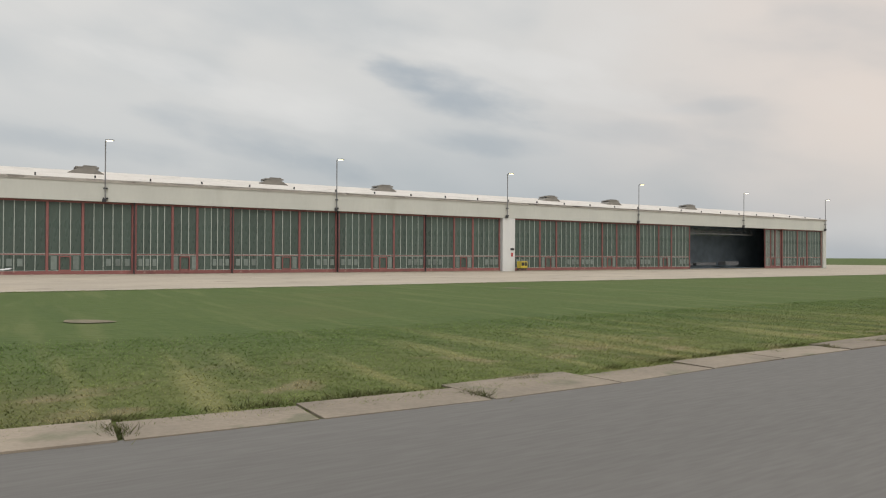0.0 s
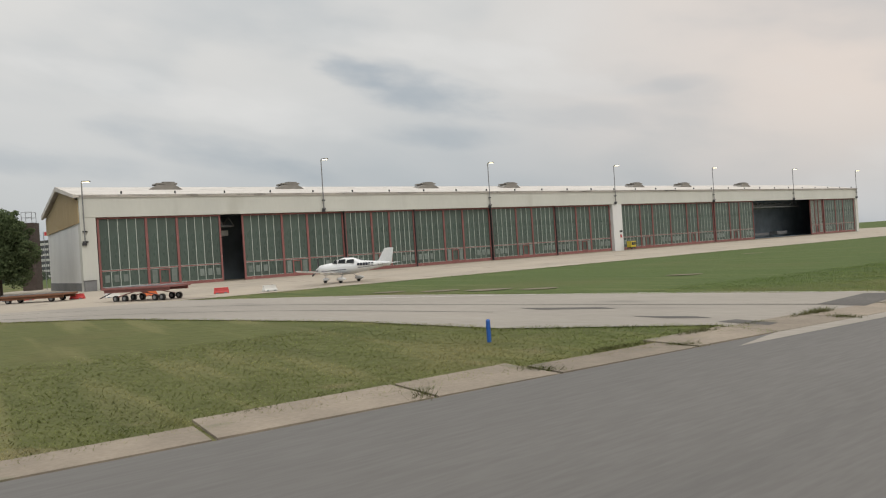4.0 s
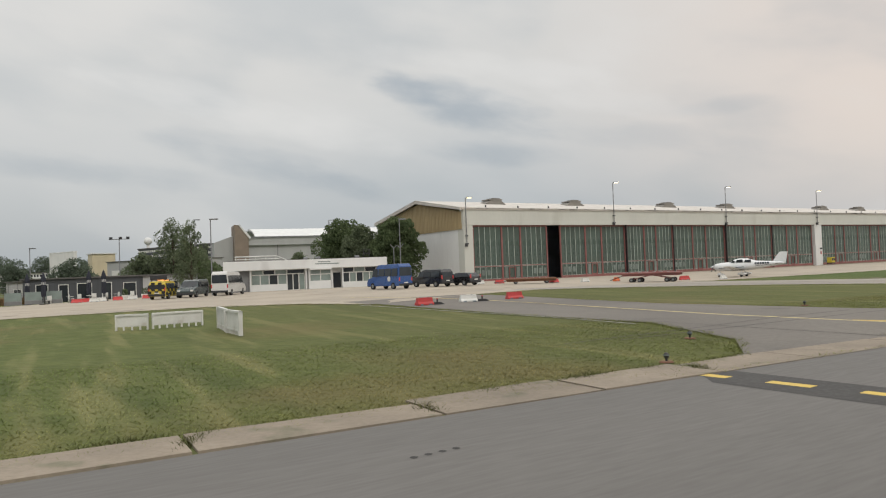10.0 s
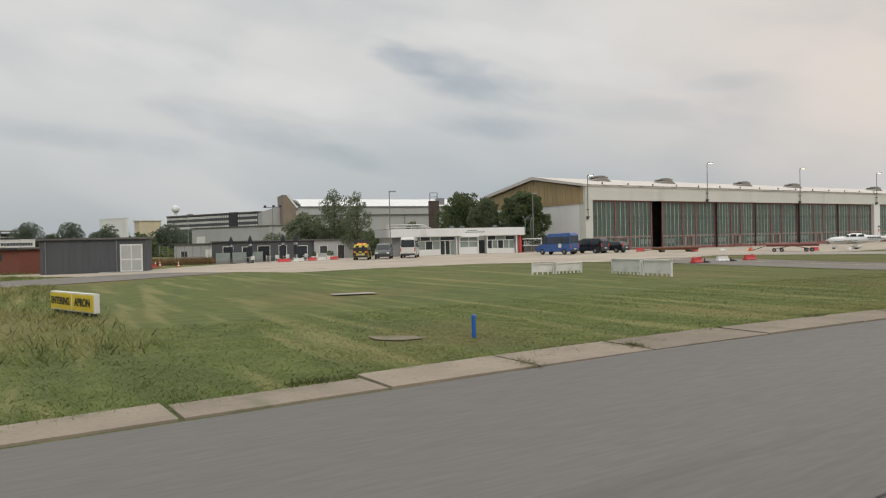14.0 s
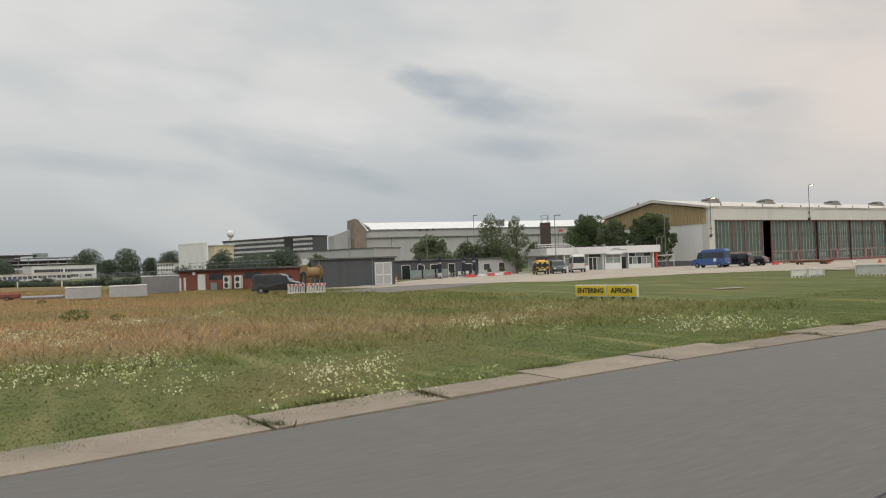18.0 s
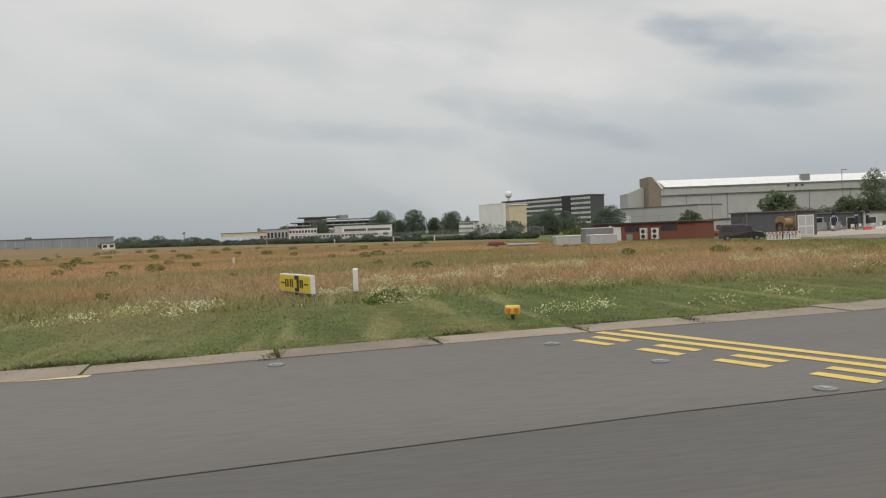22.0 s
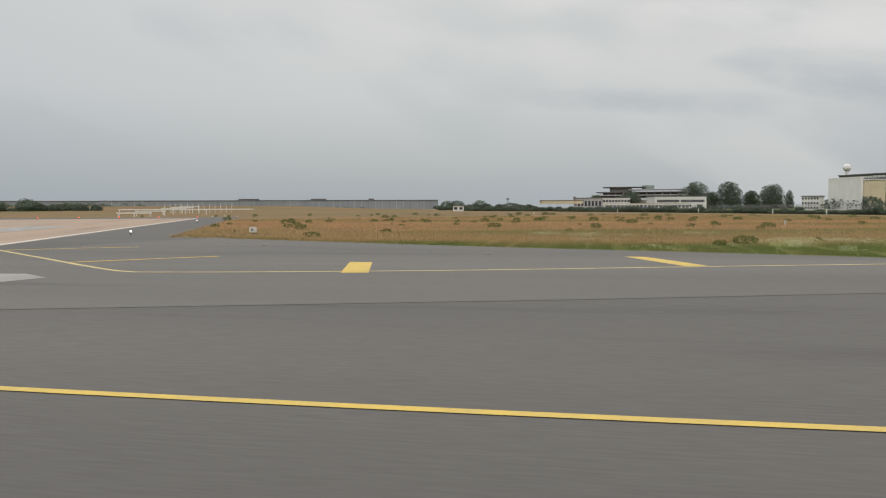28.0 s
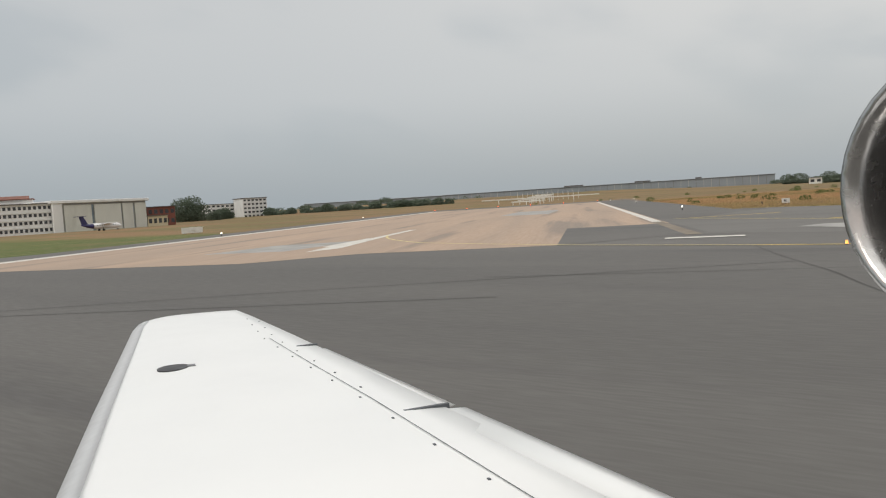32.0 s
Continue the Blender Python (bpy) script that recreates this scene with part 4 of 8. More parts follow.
def door_panel(x0, x1, back, door_at=True):
    """One sliding door: three glazed fields between red posts, a wicket door in the middle field, a low band of hatches."""
    wd = x1 - x0
    e = new("sliding_door")
    e.parent = hangar
    e.matrix_basis = pose(x0, back, 0)
    tagged(e, "tall sliding hangar door, green glazing in faded red steel frame")
    a, b = wd * 0.385, wd * 0.615
    posts = [(0, 0.22), (a - 0.28, a), (b, b + 0.28), (wd - 0.22, wd)]
    part("frame", boxes(*[(p, q, -0.06, 0.14, 0.0, DOOR - 0.02) for p, q in posts], (0.22, wd - 0.22, -0.05, 0.14, 0.0, 0.42), (0.22, wd - 0.22, -0.05, 0.14, 2.24, 2.36), (0.22, wd - 0.22, -0.05, 0.14, DOOR - 0.22, DOOR - 0.02)), "red_frame", e)
    for lo, hi, cols in ((0.22, a - 0.28, 5), (a, b, 3), (b + 0.28, wd - 0.22, 5)):
        st = (hi - lo) / cols
        bars = []
        for c in range(cols):
            x = lo + c * st
            q = part("pane", pane(st, 5.85), "green_glass", e)
            q.matrix_basis = pose(x, 0.03, 2.38)
            middle = cols == 3
            q = part("pane", pane(st, 1.80), "green_glass", e)
            q.matrix_basis = pose(x, 0.03, 0.43)
            if c:
                bars.append((x - 0.045, x + 0.045, -0.035, 0.03, 2.36, DOOR - 0.22))
                if not middle:
                    bars.append((x - 0.045, x + 0.045, -0.035, 0.03, 0.42, 2.24))
            if not middle and ((c >= 2) if lo > 1 else (c <= 2)):
                part("hatch", boxes((x + st * 0.3, x + st * 0.82, -0.03, 0.03, 0.95, 1.8)), "hatch_pane", e)
        bars.append((lo, hi, -0.045, 0.03, 2.365, 2.41))
        bars.append((lo, hi, -0.045, 0.03, 2.19, 2.235))
        bars.append((lo, hi, -0.045, 0.03, 0.425, 0.47))
        for bar in bars:
            part("glazing_bar", boxes(bar), "mullion", e)
    m0 = (a + b) / 2
    part("wicket_door", boxes((m0 - 0.62, m0 - 0.48, -0.09, 0.03, 0.1, 2.12), (m0 + 0.48, m0 + 0.62, -0.09, 0.03, 0.1, 2.12), (m0 - 0.48, m0 + 0.48, -0.09, 0.03, 1.99, 2.12), (m0 - 0.48, m0 + 0.48, -0.08, 0.02, 0.1, 0.55)), "red_frame", e, "red-framed wicket door in the sliding door")
    for sgn in (-1, 1):
        part("side_hatch", boxes((m0 + sgn * 1.12 - 0.3, m0 + sgn * 1.12 + 0.3, -0.05, 0.03, 0.55, 2.1)), "hatch_pane", e)
    return e


for k, (x0, x1) in enumerate(((0.15, 14.35), (17.15, 31.65), (31.75, 43.35), (43.45, 58.05), (58.15, 72.35), (72.45, 86.6), (89.3, 104.0), (104.1, 118.6), (118.7, 133.2), (158.1, 164.0), (164.1, 179.7))):
    door_panel(x0, x1, 0.12 + 0.22 * (k % 2))
for x in (31.62, 43.32, 58.02, 72.32):
    part("door_edge", boxes((x, x + 0.11, -0.15, 0.1, 0, DOOR - 0.01)), "dark_steel", hangar)

# lamps on poles along the hangar's front
lamp = thing("pole_lamp", -80.2, 48.2, 0, "lit lamp on a tall thin pole fixed to the hangar fascia", "lamp", "hangar lamps", z=0)
part("pole", tubes(((0, 0, 8.5), (0, 0, 15.5), 0.07)), "mid_grey", lamp)
part("bracket", boxes((-0.25, 0.25, -0.05, 0.3, 8.7, 8.9)), "dark_steel", lamp)
part("bracket", boxes((-0.2, 0.2, -0.05, 0.3, 9.9, 10.05)), "dark_steel", lamp)
part("switch_box", boxes((-0.3, 0.12, -0.1, 0.1, 8.4, 8.75)), "dark_steel", lamp)
part("arm", tubes(((0, 0, 15.45), (0.55, -0.2, 15.55), 0.05)), "mid_grey", lamp)
part("lamp_head", boxes((0.1, 1.0, -0.42, 0.05, 15.5, 15.62), bevel=0.04), "galv", lamp)
part("lamp_glass", boxes((0.2, 0.85, -0.34, -0.04, 15.42, 15.495)), "lamp_on", lamp)
hz = gz(-70, 60) - 0.05
for a in (28.4, 57.6, 87.4, 117.9, 149.4, 180.1):
    p = hang(a, -0.62)
    copy_thing(lamp, pose(p[0], p[1], hz, 0, 0, 20))
p = hang(-1.24, -0.5)
lamp.matrix_world = pose(p[0], p[1], hz - 3.1, 0, 0, 20)

# ---- vehicles ----


def wheel(parent, x, y, r, wd):
    t = part("wheel", tubes(((x, y - wd / 2, r), (x, y + wd / 2, r), r), seg=18), "tyre", parent)
    part("rim", tubes(((x, y - wd / 2 - 0.012, r), (x, y + wd / 2 + 0.012, r), r * 0.55), seg=12), "mid_grey", t)


def motor_vehicle(name, x, y, turn, paint, profile, wd, glass, axles, wheel_r, label, category, rear_glass=None, front_glass=None, extra=None):
    """A road vehicle: body drawn from its side profile with tucked-in upper half, panes, lights, bumpers and wheels."""
    v = thing(name, x, y, turn, label, category)
    n = len(profile)
    zs = [p[1] for p in profile]
    z_mid = min(zs) + 0.45 * (max(zs) - min(zs))

    def half(z):
        return wd / 2 * (1 - 0.16 * max(0.0, (z - z_mid) / (max(zs) - z_mid)) ** 1.3)

    bm = bmesh.new()
    a = [bm.verts.new((px, -half(pz), pz)) for px, pz in profile]
    b = [bm.verts.new((px, half(pz), pz)) for px, pz in profile]
    bm.faces.new(a[::-1])
    bm.faces.new(b)
    for i in range(n):
        bm.faces.new((a[i], a[(i + 1) % n], b[(i + 1) % n], b[i]))
    bmesh.ops.recalc_face_normals(bm, faces=bm.faces[:])
    bmesh.ops.bevel(bm, geom=bm.edges[:], offset=0.05, segments=2, affect="EDGES", profile=0.5)
    part("body", bm, paint, v, smooth=False)
    for lo, hi, z0, z1, z2 in glass:  # side panes: z1 at the front edge, z2 at the rear edge
        for sgn in (-1, 1):
            bm = bmesh.new()
            pts = [(lo, z0), (hi, z0), (hi - (0.25 if z1 < 0 else 0.0), abs(z1)), (lo, z2)]
            ring = [[bm.verts.new((px, sgn * (half(pz) + o), pz)) for px, pz in pts] for o in (-0.02, 0.012)]
            bm.faces.new(ring[0])
            bm.faces.new(ring[1])
            for i in range(4):
                bm.faces.new((ring[0][i], ring[0][(i + 1) % 4], ring[1][(i + 1) % 4], ring[1][i]))
            bmesh.ops.recalc_face_normals(bm, faces=bm.faces[:])
            part("side_window", bm, "window", v)
    for nm, gl in (("rear_window", rear_glass), ("windscreen", front_glass)):
        if gl:
            (x0, z0), (x1, z1) = gl
            o = 0.015 if nm == "windscreen" else -0.015
            bm = bmesh.new()
            w0, w1 = half(z0) - 0.14, half(z1) - 0.10
            ring = [[bm.verts.new(p) for p in ((x0 + q, -w0, z0), (x0 + q, w0, z0), (x1 + q, w1, z1), (x1 + q, -w1, z1))] for q in (o, o * -1.5)]
            bm.faces.new(ring[0])
            bm.faces.new(ring[1])
            for i in range(4):
                bm.faces.new((ring[0][i], ring[0][(i + 1) % 4], ring[1][(i + 1) % 4], ring[1][i]))
            bmesh.ops.recalc_face_normals(bm, faces=bm.faces[:])
            part(nm, bm, "window", v)
    x_r, x_f = min(p[0] for p in profile), max(p[0] for p in profile)
    for sgn in (-1, 1):
        part("tail_light", boxes((x_r - 0.03, x_r + 0.05, sgn * wd * 0.44 - 0.06, sgn * wd * 0.44 + 0.06, 0.85, 1.25)), "red_plastic", v)
        part("headlight", boxes((x_f - 0.30, x_f + 0.01, sgn * wd * 0.36 - 0.16, sgn * wd * 0.36 + 0.16, 0.68, 0.86)), "white_plastic", v)
        for ax in axles:
            wheel(v, ax, sgn * (wd / 2 - 0.10), wheel_r, 0.22)
    part("rear_bumper", boxes((x_r - 0.06, x_r + 0.1, -wd * 0.47, wd * 0.47, 0.35, 0.58), bevel=0.03), "dark_steel", v)
    part("front_bumper", boxes((x_f - 0.1, x_f + 0.04, -wd * 0.46, wd * 0.46, 0.3, 0.55), bevel=0.03), "dark_steel", v)
    part("number_plate", boxes((x_r - 0.075, x_r - 0.055, -0.26, 0.26, 0.62, 0.73)), "white_plastic", v)
    if extra:
        extra(v)
    return v


TALL_VAN = [(-2.95, 0.35), (2.95, 0.35), (3.0, 0.75), (2.75, 1.12), (1.95, 1.32), (1.25, 2.35), (0.9, 2.62), (-2.7, 2.68), (-2.92, 2.4)]
LOW_VAN = [(-2.45, 0.32), (2.45, 0.32), (2.48, 0.72), (2.2, 1.0), (1.4, 1.15), (0.65, 1.82), (0.2, 1.94), (-2.2, 1.93), (-2.42, 1.6)]
ESTATE = [(-2.3, 0.28), (2.3, 0.28), (2.32, 0.66), (2.0, 0.85), (0.95, 0.98), (0.1, 1.42), (-0.5, 1.48), (-1.75, 1.42), (-2.2, 1.0)]
tall_glass = [(0.9, 1.95, 1.35, -2.2, 2.2), (-0.35, 0.78, 1.4, 2.2, 2.2), (-1.55, -0.45, 1.4, 2.2, 2.2), (-2.7, -1.65, 1.4, 2.2, 2.2)]
low_glass = [(0.45, 1.25, 1.12, -1.7, 1.7), (-0.75, 0.35, 1.12, 1.7, 1.7), (-2.1, -0.85, 1.12, 1.7, 1.7)]


def emblem(v):
    for sgn in (-1, 1):
        part("emblem", tubes(((-1.2, sgn * 1.0, 1.1), (-1.2, sgn * 1.035, 1.1), 0.27), seg=16), "white_plastic", v, "round white emblem on the side")


def roof_beacons(v):
    part("light_bar", boxes((-0.6, -0.25, -0.6, 0.6, 1.98, 2.12), bevel=0.03), "amber_light", v)
    part("roof_rack", boxes((-2.1, 0.1, -0.75, -0.68, 2.05, 2.1), (-2.1, 0.1, 0.68, 0.75, 2.05, 2.1), *[(-2.0 + k, -1.94 + k, -0.75, 0.75, 2.03, 2.08) for k in (0, 0.7, 1.4)], *[(-2.0 + k, -1.94 + k, s, s + 0.06, 1.9, 2.05) for k in (0, 1.4) for s in (-0.72, 0.66)]), "dark_steel", v)
    part("rack_board", boxes((-1.9, -1.84, -0.9, 0.9, 2.1, 2.55)), "dark_steel", v)
    for sgn in (-1, 1):  # black squares on yellow
        for k in range(9):
            for r in (0, 1):
                if (k + r) % 2 == 0:
                    x0 = -2.35 + k * 0.5
                    part("black_square", boxes((x0, x0 + 0.48, sgn * 0.955 - 0.02, sgn * 0.955 + 0.02, 0.42 + r * 0.40, 0.81 + r * 0.40)), "sign_black", v)
    for k in range(5):
        for r in range(4):
            if (k + r) % 2 == 0:
                part("black_square", boxes((-2.50, -2.40, -0.86 + k * 0.36, -0.50 + k * 0.36, 0.6 + r * 0.3, 0.9 + r * 0.3)), "sign_black", v)


bx, by = -81.2, 19.4
blue = motor_vehicle("van", bx, by, 153, "blue_car", TALL_VAN, 2.02, tall_glass, (-1.9, 1.9), 0.36, "blue high-roof van with a round white emblem, parked on the apron", "van", ((-2.95, 1.4), (-2.94, 2.3)), ((1.93, 1.36), (1.3, 2.28)), emblem)
blue.matrix_world = pose(bx, by, gz(bx, by), 0, 0, 153) @ Matrix.Diagonal((0.86, 1, 1, 1))
bx, by = -77.7, 23.5
motor_vehicle("van", bx, by, 152, "black_car", LOW_VAN, 1.95, low_glass, (-1.55, 1.6), 0.34, "black passenger van parked beside the blue van", "van", ((-2.45, 1.1), (-2.43, 1.58)), ((1.38, 1.17), (0.7, 1.78)))
bx, by = -75.1, 26.2
motor_vehicle("car", bx, by, 152, "black_car", ESTATE, 1.84, [(0.1, 0.85, 0.98, -1.33, 1.36), (-0.85, 0.02, 0.98, 1.38, 1.38), (-1.85, -0.92, 0.98, 1.38, 1.32)], (-1.35, 1.4), 0.33, "black estate car parked by the hangar's gable", "car", ((-2.16, 1.02), (-1.82, 1.36)), ((0.93, 1.0), (0.16, 1.38)))
bx, by = -100.4, 18.3
motor_vehicle("minibus", bx, by, 104, "white_car", TALL_VAN, 2.02, tall_glass, (-1.9, 1.9), 0.36, "white high-roof minibus parked before the low white building", "minibus", ((-2.95, 1.4), (-2.94, 2.3)), ((1.93, 1.36), (1.3, 2.28)))
bx, by = -102.8, 15.1
motor_vehicle("van", bx, by, 286, "green_car", LOW_VAN, 1.95, low_glass, (-1.55, 1.6), 0.34, "dark green van parked nose to the taxiway", "van", ((-2.45, 1.1), (-2.43, 1.58)), ((1.38, 1.17), (0.7, 1.78)))
bx, by = -105.0, 13.2
motor_vehicle("marshalling_car", bx, by, 108, "yellow_steel", LOW_VAN, 1.9, low_glass, (-1.55, 1.6), 0.34, "yellow and black chequered marshalling car with amber roof lights", "marshalling car", ((-2.45, 1.1), (-2.43, 1.58)), ((1.38, 1.17), (0.7, 1.78)), roof_beacons)
bx, by = -123.3, -29.4
motor_vehicle("van", bx, by, 18, "black_car", LOW_VAN, 1.95, low_glass, (-1.55, 1.6), 0.34, "black van parked in front of the brick shed", "van", ((-2.45, 1.1), (-2.43, 1.58)), ((1.38, 1.17), (0.7, 1.78)))

# ---- light aircraft ----


def light_aircraft(x, y, turn):
    p = thing("light_aircraft", x, y, turn, "white single-engined low-wing aircraft with dark stripes, parked", "aircraft")

    def ring(cx, rz, ry, cz, n=14):
        return [(cx, ry * math.cos(a), cz + rz * math.sin(a)) for a in np.linspace(0, 2 * math.pi, n, endpoint=False)]

    part("fuselage", loft([ring(3.55, 0.22, 0.22, 1.22), ring(3.3, 0.40, 0.42, 1.20), ring(2.6, 0.50, 0.55, 1.20), ring(1.7, 0.56, 0.62, 1.22), ring(0.9, 0.62, 0.65, 1.28), ring(-0.3, 0.60, 0.63, 1.32), ring(-1.5, 0.46, 0.44, 1.36), ring(-2.8, 0.30, 0.26, 1.42), ring(-3.8, 0.20, 0.13, 1.46), ring(-4.2, 0.14, 0.07, 1.48)]), "white_gloss", p, smooth=True)
    part("cabin", loft([ring(1.75, 0.12, 0.40, 1.62), ring(1.2, 0.34, 0.50, 1.68), ring(0.6, 0.46, 0.54, 1.70), ring(-0.3, 0.44, 0.52, 1.68), ring(-1.0, 0.28, 0.40, 1.62), ring(-1.7, 0.1, 0.2, 1.60)]), "white_gloss", p, smooth=True)
    for sgn in (-1, 1):
        for a, b, z0, z1 in ((0.15, 0.95, 1.66, 2.02), (-0.75, 0.03, 1.66, 1.98), (1.05, 1.45, 1.66, 1.90)):
            bm = prism([(a, z0), (b, z0 + 0.02), (b - 0.18, z1 - 0.03), (a + 0.02, z1)], sgn * 0.42, sgn * 0.565)
            part("cabin_window", bm, "window", p)
    part("windscreen", loft([[(1.72, -0.36, 1.70), (1.72, 0.36, 1.70), (1.66, 0.36, 1.72), (1.66, -0.36, 1.72)], [(1.28, -0.44, 1.98), (1.28, 0.44, 1.98), (1.20, 0.44, 1.97), (1.20, -0.44, 1.97)]]), "window", p)

    def foil(chord, thick, x0, yy, zz):
        return [(x0 - chord * f, yy, zz + chord * thick * h) for f, h in ((0, 0), (0.1, 0.42), (0.35, 0.55), (0.7, 0.28), (1, 0.02), (0.7, -0.14), (0.35, -0.3), (0.1, -0.3))]

    for nm, sgn in (("wing", 1), ("wing", -1)):
        part(nm, loft([foil(1.5, 0.14, 1.35, sgn * 0.45, 0.82), foil(1.25, 0.13, 1.20, sgn * 3.0, 1.02), foil(0.95, 0.12, 1.02, sgn * 5.6, 1.24), foil(0.6, 0.1, 0.85, sgn * 5.85, 1.32)]), "white_gloss", p, smooth=True)
        part("tailplane", loft([foil(0.95, 0.1, -3.15, sgn * 0.08, 1.46), foil(0.6, 0.1, -3.35, sgn * 1.95, 1.50)]), "white_gloss", p, smooth=True)
        part("wheel_leg", tubes(((0.3, sgn * 0.55, 0.85), (0.25, sgn * 1.2, 0.35), 0.05)), "white_gloss", p)
        part("wheel_fairing", loft([ring(0.62, 0.05, 0.04, 0.34, 8), ring(0.35, 0.18, 0.11, 0.34, 8), ring(-0.1, 0.16, 0.1, 0.34, 8), ring(-0.42, 0.04, 0.03, 0.38, 8)]), "white_gloss", p, smooth=True).matrix_basis = pose(0, sgn * 1.22, 0)
        part("wheel", tubes(((0.2, sgn * 1.16, 0.17), (0.2, sgn * 1.28, 0.17), 0.17), seg=14), "tyre", p)
    part("tail_fin", loft([[(-2.9, -0.06, 1.55), (-2.9, 0.06, 1.55), (-4.35, 0.04, 1.42), (-4.35, -0.04, 1.42)], [(-3.75, -0.03, 2.75), (-3.75, 0.03, 2.75), (-4.62, 0.02, 2.75), (-4.62, -0.02, 2.75)]]), "white_gloss", p)
    part("fin_root", loft([[(-1.9, -0.03, 1.62), (-1.9, 0.03, 1.62), (-3.2, 0.03, 1.5), (-3.2, -0.03, 1.5)], [(-3.1, -0.02, 1.75), (-3.1, 0.02, 1.75), (-3.3, 0.02, 1.85), (-3.3, -0.02, 1.85)]]), "white_gloss", p)
    part("nose_leg", tubes(((2.75, 0, 0.8), (2.95, 0, 0.35), 0.04)), "white_gloss", p)
    part("nose_wheel", tubes(((2.95, -0.06, 0.16), (2.95, 0.06, 0.16), 0.16), seg=14), "tyre", p)
    part("nose_fairing", loft([ring(3.25, 0.04, 0.03, 0.32, 8), ring(3.05, 0.15, 0.09, 0.32, 8), ring(2.7, 0.13, 0.08, 0.32, 8), ring(2.45, 0.03, 0.03, 0.34, 8)]), "white_gloss", p, smooth=True)
    part("spinner", tubes(((3.55, 0, 1.22), (3.95, 0, 1.22), 0.22, 0.03), seg=12), "white_gloss", p)
    for a in (90, 210, 330):
        q = part("propeller_blade", boxes((3.62, 3.68, -0.07, 0.07, 0.15, 0.98)), "dark_steel", p)
        q.matrix_basis = Matrix.Translation((0, 0, 1.22)) @ pose(0, 0, 0, a - 90, 0, 0)
    for sgn in (-1, 1):
        part("stripe", loft([[(2.9, sgn * 0.50, 1.02), (2.9, sgn * 0.545, 1.02), (2.9, sgn * 0.545, 1.07), (2.9, sgn * 0.50, 1.07)], [(0.5, sgn * 0.60, 1.10), (0.5, sgn * 0.655, 1.10), (0.5, sgn * 0.655, 1.16), (0.5, sgn * 0.60, 1.16)], [(-1.5, sgn * 0.36, 1.24), (-1.5, sgn * 0.43, 1.24), (-1.5, sgn * 0.43, 1.29), (-1.5, sgn * 0.36, 1.29)], [(-3.6, sgn * 0.08, 1.40), (-3.6, sgn * 0.15, 1.40), (-3.6, sgn * 0.15, 1.43), (-3.6, sgn * 0.08, 1.43)]]), "dark_stripe", p)
        for k in range(6):  # registration, as plain bars
            x0 = -1.15 - k * 0.26
            part("lettering_bar", boxes((x0 - 0.20, x0, sgn * (0.52 - k * 0.048) - 0.03, sgn * (0.52 - k * 0.048) + 0.03, 1.42, 1.64)), "dark_stripe", p)
    return p


light_aircraft(-43.9, 34.8, 161).matrix_world = pose(-43.9, 34.8, gz(-43.9, 34.8), 0, 0, 161) @ Matrix.Scale(0.97, 4)

# ---- trailers and ground gear on the apron ----


def flat_trailer(x, y, turn, ln, wd, ht, paint, wheels, label):
    t = thing("baggage_trailer", x, y, turn, label, "trailer")
    part("bed", boxes((-ln / 2, ln / 2, -wd / 2, wd / 2, ht - 0.14, ht), bevel=0.02), paint, t)
    part("bed_frame", boxes((-ln / 2 + 0.1, ln / 2 - 0.1, -wd / 2 + 0.15, -wd / 2 + 0.25, ht - 0.34, ht - 0.143), (-ln / 2 + 0.1, ln / 2 - 0.1, wd / 2 - 0.25, wd / 2 - 0.15, ht - 0.34, ht - 0.143)), paint, t)
    for k in range(int(ln / 0.7)):
        x0 = -ln / 2 + 0.3 + k * 0.7
        part("side_roller", tubes(((x0, -wd / 2 + 0.05, ht + 0.03), (x0, wd / 2 - 0.05, ht + 0.03), 0.03), seg=6), "galv", t)
    for ax in wheels:
        for sgn in (-1, 1):
            wheel(t, ax, sgn * (wd / 2 - 0.3), 0.22, 0.18)
    part("drawbar", tubes(((-ln / 2, 0, ht - 0.3), (-ln / 2 - 1.3, 0, 0.25), 0.04)), "dark_steel", t)
    for k in (-1, 1):
        part("brace", tubes(((wheels[0] if k < 0 else wheels[-1], -wd / 2 + 0.3, 0.3), (k * 0.2, -wd / 2 + 0.3, ht - 0.3), 0.035), ((wheels[0] if k < 0 else wheels[-1], wd / 2 - 0.3, 0.3), (k * 0.2, wd / 2 - 0.3, ht - 0.3), 0.035)), paint, t)
    return t


tx, ty = -67.0, 26.1
flat_trailer(tx, ty, 12, 5.6, 2.2, 0.62, "rust", (-1.7, 1.7), "empty low brown flatbed trailer on the apron")
tx, ty = -54.0, 21.7
flat_trailer(tx, ty, -8, 5.8, 2.2, 0.98, "red_frame", (-1.9, -1.1, 1.5, 2.1), "empty red flatbed trailer on small black wheels")


def barrier(x, y, turn, paint, label, group):
    b = thing("barrier", x, y, turn, label, "barrier", group)
    part("body", loft([[(-x, -y, z), (x, -y, z), (x, y, z), (-x, y, z)] for x, y, z in ((0.54, 0.22, 0.02), (0.54, 0.22, 0.10), (0.52, 0.13, 0.21), (0.49, 0.10, 0.41))]), paint, b)
    part("top_lip", boxes((-0.50, 0.50, -0.11, 0.11, 0.405, 0.44), bevel=0.012), paint, b)
    part("filler_cap", tubes(((0.25, 0, 0.44), (0.25, 0, 0.465), 0.05), seg=10), "dark_steel", b)
    for k in (-1, 1):
        part("fork_slot", boxes((k * 0.3 - 0.1, k * 0.3 + 0.1, -0.225, 0.225, 0.02, 0.08)), "dark", b)
    return b


